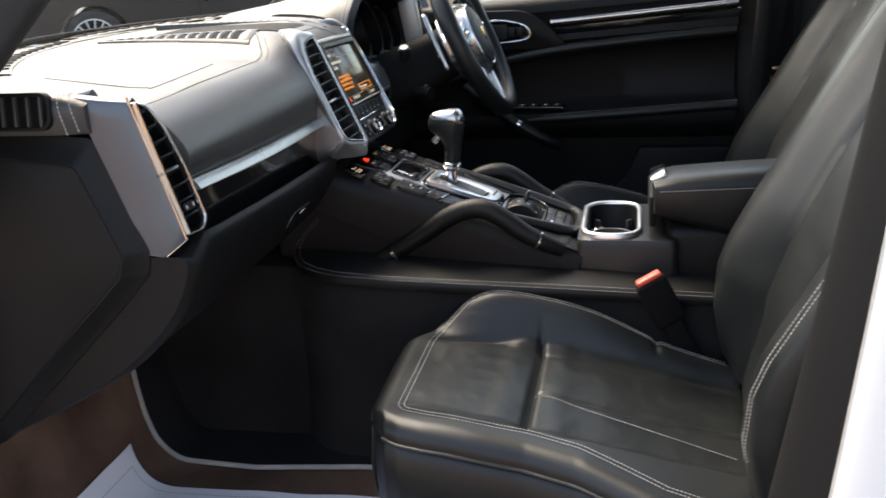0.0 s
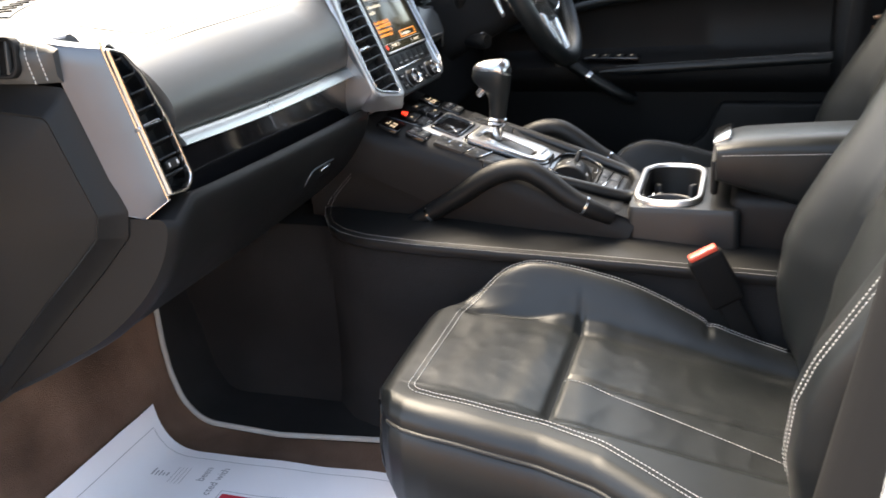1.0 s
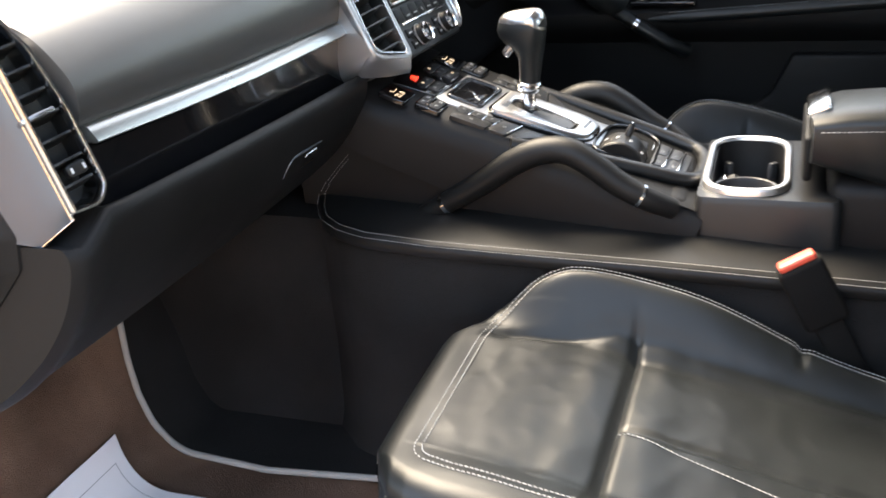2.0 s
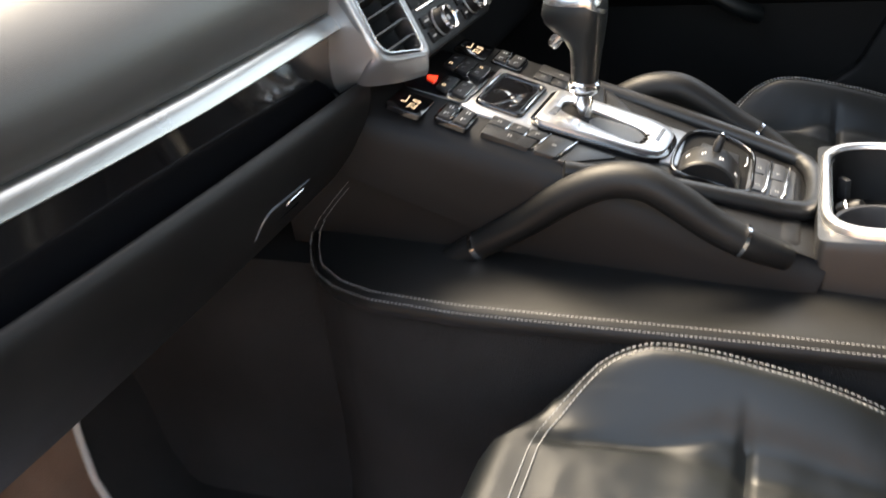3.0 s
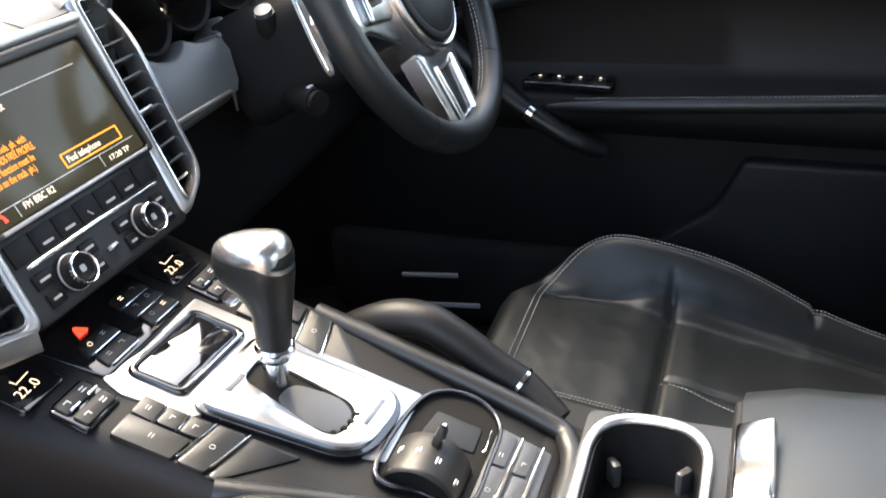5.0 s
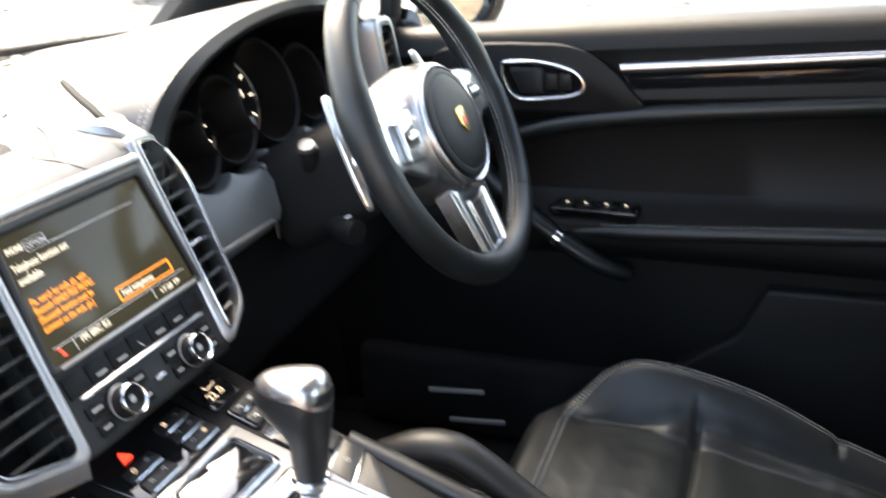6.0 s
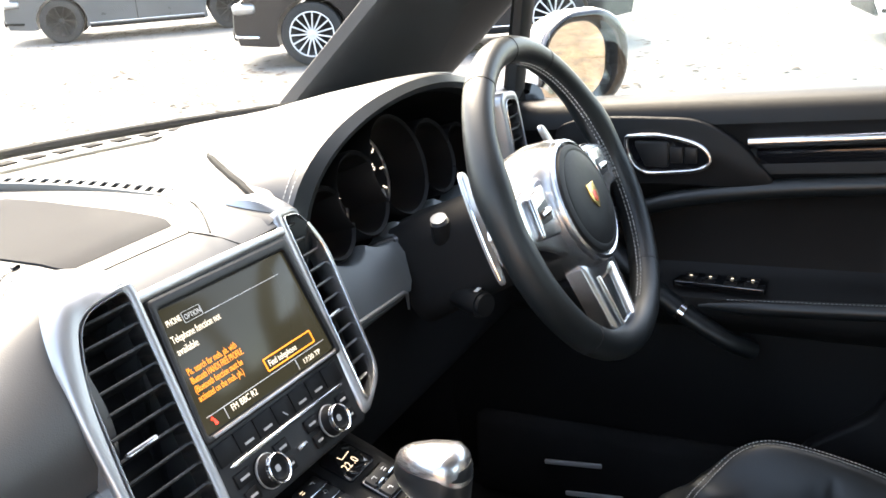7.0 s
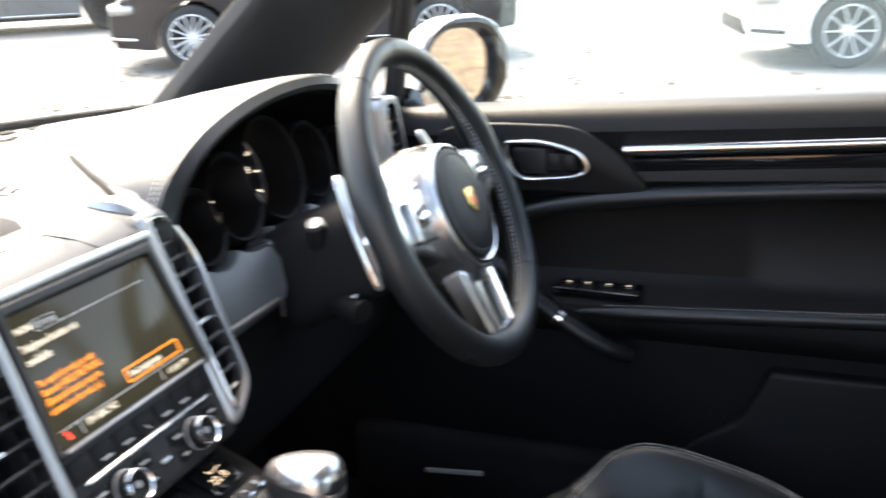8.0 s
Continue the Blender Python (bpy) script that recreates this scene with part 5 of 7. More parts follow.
def make_gear():
    g = thing("gear_selector", "black leather gear selector with a silver top on a metal collar", "gear lever")
    ax = Matrix.Translation((0.206, 0.003, 0.495)) @ Euler((0, radians(6), 0)).to_matrix().to_4x4() @ Matrix.Diagonal((0.92, 0.92, 0.97, 1))
    part("shaft", lathe([(0.010, -0.02), (0.010, 0.010), (0.015, 0.014), (0.016, 0.018), (0.016, 0.022), (0.014, 0.024)], 20), CHROME, g, "chrome collar", M=ax)
    # front, back and half width of the grip by height: the head leans towards the dash
    prof = [(0.020, 0.0135, 0.0130, 0.0130), (0.035, 0.0145, 0.0140, 0.0140), (0.052, 0.0165, 0.0150, 0.0155), (0.062, 0.0235, 0.0160, 0.0178), (0.070, 0.0350, 0.0165, 0.0200), (0.078, 0.0435, 0.0170, 0.0218), (0.088, 0.0475, 0.0172, 0.0228), (0.097, 0.0465, 0.0168, 0.0225), (0.102, 0.0420, 0.0150, 0.0200)]

    def ring_at(h, fr, bk, b, k=1.0):
        row = []
        for t in [2 * math.pi * j / 32 for j in range(32)]:
            cx = math.cos(t)
            x = (bk * cx if cx > 0 else fr * cx) * k
            row.append((x, b * k * math.sin(t), h + (0.10 * x if h > 0.06 else 0.0) * min(1.0, (h - 0.06) / 0.03)))
        return row
    part("grip", grid([ring_at(*r) for r in prof], close_v=True, caps=True), LEATHER, g, "black leather grip", M=ax)
    rows = []
    for s_, h in ((0.985, 0.0), (1.03, 0.001), (1.03, 0.003), (0.98, 0.0075), (0.88, 0.0110), (0.70, 0.0140), (0.42, 0.0158), (0.08, 0.0165)):
        rows.append([(p[0], p[1], p[2] + (0.010 * min(0.0, -p[0] / 0.017) if p[0] > 0 else 0.0) * min(1.0, s_) ** 2) for p in ring_at(0.0975 + h, 0.0445, 0.0168, 0.0222, s_)])
    part("cap", grid(rows, close_v=True, caps=True), KNOB, g, "polished silver cap", M=ax)
    B = ax @ Matrix.Translation((-0.0275, -0.002, 0.064)) @ Euler((0, radians(38), 0)).to_matrix().to_4x4()
    part("release_button", rbox(0, 0, 0, 0.012, 0.018, 0.024, 0.005, 3), KNOB, g, "silver release button", M=B)


make_gear()


def make_armrest():
    a = thing("armrest", "black leather centre armrest with a bright release button", "armrest")
    rows = []
    for i in range(13):
        f = i / 12
        x = 0.528 + 0.42 * f
        bulge = 0.006 * math.sin(math.pi * f)
        s = 1.0 if i > 0 else 0.96
        hw, z1, z0 = 0.090 * s, 0.508 + 0.016 * f + bulge - (0.006 if i == 0 else 0), 0.452 - 0.042 * min(1, f * 3)
        rows.append([(x + 0.010 * max(0.0, abs(px) - 0.7), YC - 0.014 + hw * px, (z0 + z1) / 2 + (z1 - z0) / 2 * pz - 0.022 * max(0.0, px)) for px, pz in rrect(2, 2, 0.35, 5)])
    part("lid", grid(rows, close_v=True, caps=True), LEATHER, a, "padded leather lid")
    part("front_lip", rbox(0.528, YC - 0.014, 0.455, 0.010, 0.14, 0.05, 0.005, 3), SOFT, a)
    part("release_button", rbox(0, 0, 0, 0.025, 0.072, 0.008, 0.0030, 3, M=Matrix.Translation((0.5365, -0.028, 0.5045)) @ Euler((0, radians(-24), 0)).to_matrix().to_4x4()), CHROME, a, "bright armrest release button")
    part("armrest_box", rbox(0.74, YC, 0.37, 0.38, 0.185, 0.13, 0.02, 3), SOFT, a)
    path = [(0.54 + 0.4 * i / 20, YC - 0.1045, 0.492 + 0.016 * i / 20) for i in range(21)]
    part("stitching", stitches(path, (0, -0.9, 0.3), gap=0.005, length=0.0035, r=0.0005), THREAD, a)


make_armrest()


# ---- seats ----
# half widths of the cushion by length from its nose: outboard and inboard side
OUT_W = [(-0.01, 0.118), (0, 0.142), (0.012, 0.160), (0.03, 0.170), (0.06, 0.177), (0.12, 0.182), (0.18, 0.184), (0.24, 0.200), (0.29, 0.224), (0.34, 0.250), (0.40, 0.262), (0.46, 0.264)]
IN_W = [(-0.01, 0.066), (0, 0.096), (0.012, 0.119), (0.03, 0.144), (0.06, 0.167), (0.10, 0.182), (0.15, 0.186), (0.22, 0.187), (0.34, 0.183), (0.46, 0.178)]
CROWN = [(-0.02, 0.0), (0.0, 0.06), (0.02, 0.26), (0.045, 0.53), (0.07, 0.74), (0.10, 0.90), (0.135, 0.98), (0.18, 1.0), (0.22, 0.98), (0.27, 0.86), (0.32, 0.60), (0.36, 0.46), (0.46, 0.35)]


def edge_gap(x, v):
    return min(x + 0.012, lerp_table(OUT_W, x) - v, lerp_table(IN_W, x) + v)


def cushion_z(x, v, base, crown=0.066):
    """Height of a cushion; x from its nose, v across from its middle, outboard positive."""
    z = base - 0.20 * (x - 0.166)
    to = max(0.0, min(1.0, (v - 0.095) / 0.05))
    ti = max(0.0, min(1.0, (-v - 0.108) / 0.060))
    z += 0.024 * to * to * (3 - 2 * to) * min(1, max(0.0, x / 0.25))
    z += crown * ti * ti * (3 - 2 * ti) * sum(lerp_table(CROWN, x + dx) for dx in (-0.03, -0.015, 0.0, 0.015, 0.03)) / 5
    z += 0.004 * math.exp(-((x - 0.09) / 0.06) ** 2)
    seam_x = 0.175
    inside = max(0.0, min(1.0, (v + 0.150) / 0.02)) * max(0.0, min(1.0, (0.130 - v) / 0.02))
    z -= inside * 0.008 * math.exp(-((x - seam_x) / 0.0048) ** 2)
    z += inside * 0.003 * (math.exp(-((x - seam_x - 0.03) / 0.02) ** 2) + math.exp(-((x - seam_x + 0.03) / 0.02) ** 2))
    si = -0.085 - 0.30 * max(0.0, min(x, 0.155))
    z -= 0.006 * math.exp(-((v - si) / 0.007) ** 2) * min(1, max(0, (x - 0.02) / 0.03))
    back = max(0.0, min(1.0, (x - seam_x) / 0.01))
    z -= back * 0.003 * math.exp(-((v - 0.006) / 0.005) ** 2)
    z -= back * 0.003 * math.exp(-((v - 0.118) / 0.006) ** 2)
    if v < si - 0.01:
        z -= 0.005 * math.exp(-((x - 0.335) / 0.005) ** 2) * min(1.0, (si - 0.01 - v) / 0.01)
    e = edge_gap(x, v)
    k = 0.026 if v > 0 or x < 0.03 else 0.028
    if e < k:
        z -= k * 0.85 * (1 - math.sqrt(max(0.0, 1 - ((k - e) / k) ** 2)))
    return z


def make_seat(name, label, x0, yc, zb, sg, crown=0.066):
    """sg: +1 when the outboard side is at larger y."""
    s = thing(name, label, "car seat", (x0, yc, FLOOR_Z))
    n, m = 140, 200

    def bow(x, v):
        return 0.006 * max(0.0, 1 - ((v + 0.03) / 0.20) ** 2) * max(0.0, 1 - max(x, 0.0) / 0.10)
    rows = []
    for i in range(n + 1):
        x = -0.011 + 0.461 * (i / n) ** 1.25
        wo, wi = lerp_table(OUT_W, x), lerp_table(IN_W, x)
        row = []
        for j in range(m + 1):
            f = j / m
            f = 0.5 - 0.5 * math.cos(math.pi * f) * (0.75 + 0.25 * abs(math.cos(math.pi * f)))
            v = -wi + (wo + wi) * max(0.0, min(1.0, f))
            z = cushion_z(x, v, zb, crown)
            wr = 0.9 * noise.noise((x * 11, v * 9 + yc * 9, 1.0)) + 0.8 * (0.35 - abs(noise.noise((x * 24 + 9 * v, v * 17 - 5 * x + yc, 4.0)))) + 0.18 * noise.noise((x * 70, v * 60, 7.0))
            z += 0.0018 * wr * (1 if -0.14 < v < 0.11 else 0.25) * max(0.0, min(1.0, (edge_gap(x, v) - 0.012) / 0.03))
            row.append((x0 + x - bow(x, v), yc + sg * v, z))
        zr = zb - 0.20 * (x - 0.166)
        lo = [(row[0][0] + 0.004, yc - sg * (wi - 0.012), zr - 0.125), (row[0][0], yc - sg * (wi + 0.003), zr - 0.07), (row[0][0], yc - sg * (wi + 0.004), zr - 0.03)]
        ex, ez = row[-1][0], row[-1][2]
        hi = [(ex, yc + sg * (wo + 0.002), ez - 0.003), (ex, yc + sg * (wo - 0.003), ez - 0.008), (ex, yc + sg * (wo + 0.002), ez - 0.014), (ex, yc + sg * (wo + 0.006), ez - 0.040), (ex, yc + sg * (wo + 0.004), ez - 0.085), (ex + 0.004, yc + sg * (wo - 0.010), ez - 0.125)]
        rows.append(lo + row + hi)
    f0 = rows[0]
    nose = [[(p[0] + 0.030, p[1], zb - 0.13) for p in f0], [(p[0] + 0.002, p[1], min(p[2], zb - 0.085)) for p in f0], [(p[0] - 0.003, p[1], min(p[2], zb - 0.04)) for p in f0]]
    part("seat_cushion", grid(nose + rows), LEATHER, s, "black leather seat cushion with seams")
    part("seat_base", rbox(x0 + 0.26, yc + sg * -0.01, zb - 0.14, 0.40, 0.40, 0.09, 0.03, 3), HARD, s, "dark plastic seat base")
    for dy in (-0.17, 0.17):
        part("seat_rail", rbox(x0 + 0.24, yc + dy, (zb - 0.17 + FLOOR_Z) / 2, 0.46, 0.04, zb - 0.17 - FLOOR_Z + 0.012, 0.006), HARD, s)

    def on(x, v, up=0.0008):
        q = x
        for _ in range(6):
            q = x + bow(q, v)
        return Vector((x0 + x, yc + sg * v, cushion_z(q, v, zb, crown) + up))
    # stitching a hand's breadth inside the rim
    pts = []
    for i in range(61):
        x = 0.43 - 0.385 * i / 60
        pts.append((x, lerp_table(OUT_W, x) - 0.044))
    for i in range(1, 7):
        a = math.pi / 2 * i / 7
        pts.append((0.045 - 0.020 * math.sin(a), 0.129 - 0.016 * (1 - math.cos(a))))
    for i in range(31):
        pts.append((0.024, 0.110 - 0.190 * i / 30))
    for i in range(1, 13):
        a = math.pi / 2 * i / 13
        pts.append((0.024 + 0.085 * (1 - math.cos(a)), -0.08 - 0.086 * math.sin(a)))
    for i in range(51):
        x = 0.11 + 0.32 * i / 50
        pts.append((x, -lerp_table(IN_W, x) + 0.016))
    part("edge_stitching", stitches([on(*p) for p in pts], (0, 0, 1), twin=0.0068, gap=0.0046, length=0.0034, r=0.00055), THREAD, s, "double pale stitching round the cushion")
    part("middle_stitching", stitches([on(0.179 + 0.25 * i / 30, 0.012 + 0.055 * (i / 30) ** 1.15) for i in range(31)], (0, 0, 1), gap=0.0046, length=0.0034, r=0.00055), THREAD, s, "pale stitching along the middle of the cushion")
    # piping round the lower edge
    path = [(x0 + 0.45 - 0.44 * i / 40, yc + sg * (lerp_table(OUT_W, 0.45 - 0.44 * i / 40) + 0.0015), cushion_z(0.45 - 0.44 * i / 40, lerp_table(OUT_W, 0.45 - 0.44 * i / 40), zb, crown) - 0.003) for i in range(41)]
    part("lower_piping", sweep(path, 0.0026, 8), LEATHER, s)
    # backrest by height over the cushion line
    crest = [(-0.04, 0.440), (-0.01, 0.426), (0.05, 0.415), (0.11, 0.420), (0.15, 0.434), (0.20, 0.461), (0.25, 0.489), (0.31, 0.524), (0.38, 0.562), (0.45, 0.603), (0.60, 0.690), (0.72, 0.758)]
    spine = [(-0.04, 0.450), (0.10, 0.476), (0.20, 0.512), (0.30, 0.562), (0.40, 0.618), (0.50, 0.675), (0.72, 0.80)]
    rows = []
    hs = [-0.04 + 0.74 * i / 60 for i in range(61)]
    for h in hs:
        xb = lerp_table(crest, h)
        xc = lerp_table(spine, h)
        w = 0.228 + 0.018 * math.sin(math.pi * max(0, min(1, h / 0.5))) - 0.10 * max(0, (h - 0.40) / 0.30) ** 2
        row = []
        for j in range(65):
            v = w * (-1 + 2 * j / 64)
            av = abs(v)
            t = max(0, min(1, (av - 0.100) / (w - 0.050 - 0.100)))
            x = xc + (xb - xc) * (t * t * (3 - 2 * t))
            x += 0.006 * math.exp(-((av - 0.112) / 0.006) ** 2)
            if av < 0.112:
                x += 0.005 * (math.exp(-((h - 0.20) / 0.006) ** 2) + math.exp(-((h - 0.36) / 0.006) ** 2)) - 0.006 * math.cos(av * 14)
            e = w - av
            if e < 0.035:
                x += 0.035 * (1 - math.sqrt(max(0, 1 - ((0.035 - e) / 0.035) ** 2)))
            if h > 0.62:
                x += 0.08 * (1 - math.sqrt(max(0, 1 - ((h - 0.62) / 0.081) ** 2)))
            x += 0.0015 * noise.noise((h * 14, v * 14 + yc, 7.0))
            row.append((x0 + x, yc + sg * v, zb + h))
        back = x0 + max(xb, xc) + 0.10
        rows.append([(back, yc - sg * w * 0.93, zb + h), (x0 + xb + 0.075, yc - sg * (w + 0.004), zb + h)] + row + [(x0 + xb + 0.075, yc + sg * (w + 0.004), zb + h), (back, yc + sg * w * 0.93, zb + h)])
    part("backrest", grid(rows, close_v=True, caps=True), LEATHER, s, "black leather backrest with side bolsters")
    line = []
    for i in range(60):
        h = 0.03 + 0.52 * i / 59
        w = 0.228 + 0.018 * math.sin(math.pi * max(0, min(1, h / 0.5))) - 0.10 * max(0, (h - 0.40) / 0.30) ** 2
        line.append((x0 + lerp_table(crest, h) + 0.0015, yc + sg * (w - 0.026), zb + h))
    part("bolster_stitching", stitches([Vector(p) for p in line], (-0.95, sg * 0.3, 0.1), twin=0.007, gap=0.0046, length=0.0034, r=0.00055), THREAD, s, "double pale stitching on the bolster")
    return s


make_seat("passenger_seat", "black leather passenger seat with pale double stitching", 0.198, -0.366, 0.296, -1)
make_seat("driver_seat", "black leather driver's seat with pale double stitching", 0.272, 0.366, 0.275, -1)


def make_buckle(x, y, z):
    b = thing("seat_belt_buckle", "black seat belt buckle with a red release button", "buckle", (x, y, z))
    M = Matrix.Translation((x, y, z)) @ Euler((0, radians(-27), radians(14))).to_matrix().to_4x4()
    part("stalk", rbox(0, 0, -0.11, 0.030, 0.014, 0.12, 0.005), RUBBER, b, M=M)
    part("housing", rbox(0, 0, -0.038, 0.046, 0.022, 0.076, 0.006, 3), RUBBER, b, "black buckle housing", M=M)
    part("button", rbox(0.0, 0, 0.002, 0.038, 0.016, 0.008, 0.003, 3), RED, b, "red release button", M=M)


make_buckle(0.522, -0.190, 0.388)


def make_belt_guide(x, y, z):
    b = thing("belt_guide", "small copper-toned belt bracket on the dark pillar", "belt guide", (x, y, z))
    part("bracket_leg", rbox(0, 0, 0, 0.008, 0.010, 0.030, 0.002, M=Matrix.Translation((x, y, z - 0.004)) @ Euler((0, radians(-10), 0)).to_matrix().to_4x4()), COPPER, b)
    part("bracket_arm", rbox(x + 0.012, y, z + 0.012, 0.024, 0.010, 0.007, 0.002), COPPER, b)
    part("webbing", rbox(x + 0.02, y + 0.012, z + 0.10, 0.050, 0.003, 0.22, 0.001), RUBBER, b, "black belt webbing")


COPPER = material("copper_metal", (0.72, 0.42, 0.27), 0.3, metal=0.9, scale=500, bump=0.05, vary=0.1)
make_belt_guide(0.782, 0.640, 0.556)


# ---- footwell ----
def make_mat():
    t = thing("floor_mat", "black carpet floor mat with silver-grey piping", "floor mat")
    arcs = [-0.10 + 0.78 * i / 72 for i in range(73)]
    side = [(-0.1, -0.240), (0.10, -0.246), (0.27, -0.264), (0.38, -0.255), (0.44, -0.246), (0.51, -0.246), (0.556, -0.236), (0.60, -0.220), (0.70, -0.19)]

    def edge_y(a):
        return lerp_table(side, a)
    rows = [[(lifted(a, 0.009)[0], edge_y(a) + (-0.10 - edge_y(a)) * j / 6, lifted(a, 0.009)[1]) for j in range(7)] for a in arcs]
    low = [[(lifted(a, 0.001)[0], edge_y(a) + (-0.10 - edge_y(a)) * j / 6, lifted(a, 0.001)[1]) for j in range(7)] for a in reversed(arcs)]
    part("carpet_sheet", grid(rows + low, close_u=True), MAT, t)
    part("piping", sweep([(lifted(a, 0.007)[0], edge_y(a), lifted(a, 0.007)[1]) for a in arcs], 0.0042, 8), PIPING, t, "silver-grey piping")


make_mat()


def make_paper():
    t = thing("paper_mat", "white printed paper mat lying on the carpet floor", "paper mat")
    A1 = 0.489

    def spot(a, w, h=0.0):
        """a: length from the sheet's front edge; w: distance from its inner edge."""
        q = A1 - a
        y = -0.309 - 0.022 * min(1, a / 0.12) + 0.018 * max(0, a - 0.16) - w
        x, z = lifted(q, 0.004 + h + 0.003 + 0.003 * noise.noise((a * 14, w * 14, 3.0)))
        return Vector((x, y, z))
    n, m = 44, 24
    rows = [[spot(0.52 * i / n, 0.33 * j / m) for j in range(m + 1)] for i in range(n + 1)]
    low = [[spot(0.52 * i / n, 0.33 * j / m, -0.0008) for j in range(m + 1)] for i in reversed(range(n + 1))]
    sh = part("sheet", grid(rows + low, close_u=True), PAPER, t)

    def strip(a0, w0, a1, w1, width, mat, name, k=24):
        d = Vector((a1 - a0, w1 - w0))
        nrm = Vector((-d.y, d.x)).normalized() * width / 2
        r = [[spot(a0 + d.x * i / k + sg * nrm.x, w0 + d.y * i / k + sg * nrm.y, 0.0007) for sg in (-1, 1)] for i in range(k + 1)]
        part(name, grid(r), mat, sh)
    # printed frame, crest, words and red box
    strip(0.030, 0.018, 0.50, 0.018, 0.0009, INK, "printed_line")
    strip(0.030, 0.018, 0.030, 0.31, 0.0009, INK, "printed_line")
    for i in range(5):
        strip(0.085 + 0.006 * i, 0.062 + 0.003 * (i % 2), 0.085 + 0.006 * i, 0.078 - 0.002 * i, 0.0022, INK, "printed_mark", 4)
    for i in range(4):
        strip(0.118 + 0.006 * i, 0.045, 0.118 + 0.006 * i, 0.082, 0.0007, INK, "printed_mark", 6)

    def words(txt, a, w, size):
        bm = text_mesh(txt, size, 0.0)
        for v in bm.verts:
            v.co = spot(a - v.co.y, w - v.co.x, 0.0008)
        part("printed_words", bm, INK, sh, smooth=False)
    words("been", 0.168, 0.070, 0.017)
    words("cted with", 0.192, 0.098, 0.017)
    for w0, w1 in ((0.09, 0.30),):
        strip(0.206, w0 - 0.006, 0.206, w1, 0.0009, INK, "printed_line")
        strip(0.206, w0 - 0.006, 0.32, w0 - 0.006, 0.0009, INK, "printed_line")
        for i in range(14):
            strip(0.213 + 0.006 * i, w0, 0.213 + 0.006 * i, w1, 0.0062, RED_INK, "red_box", 10)


make_paper()


# ---- steering wheel and instruments ----
WN = Vector((0.9088, 0, 0.4172))
WU = Vector((-0.4172, 0, 0.9088))
WHEEL = Matrix(((0, WU.x, WN.x, 0.188), (1, 0, 0, 0.3665), (0, WU.z, WN.z, 0.689), (0, 0, 0, 1)))


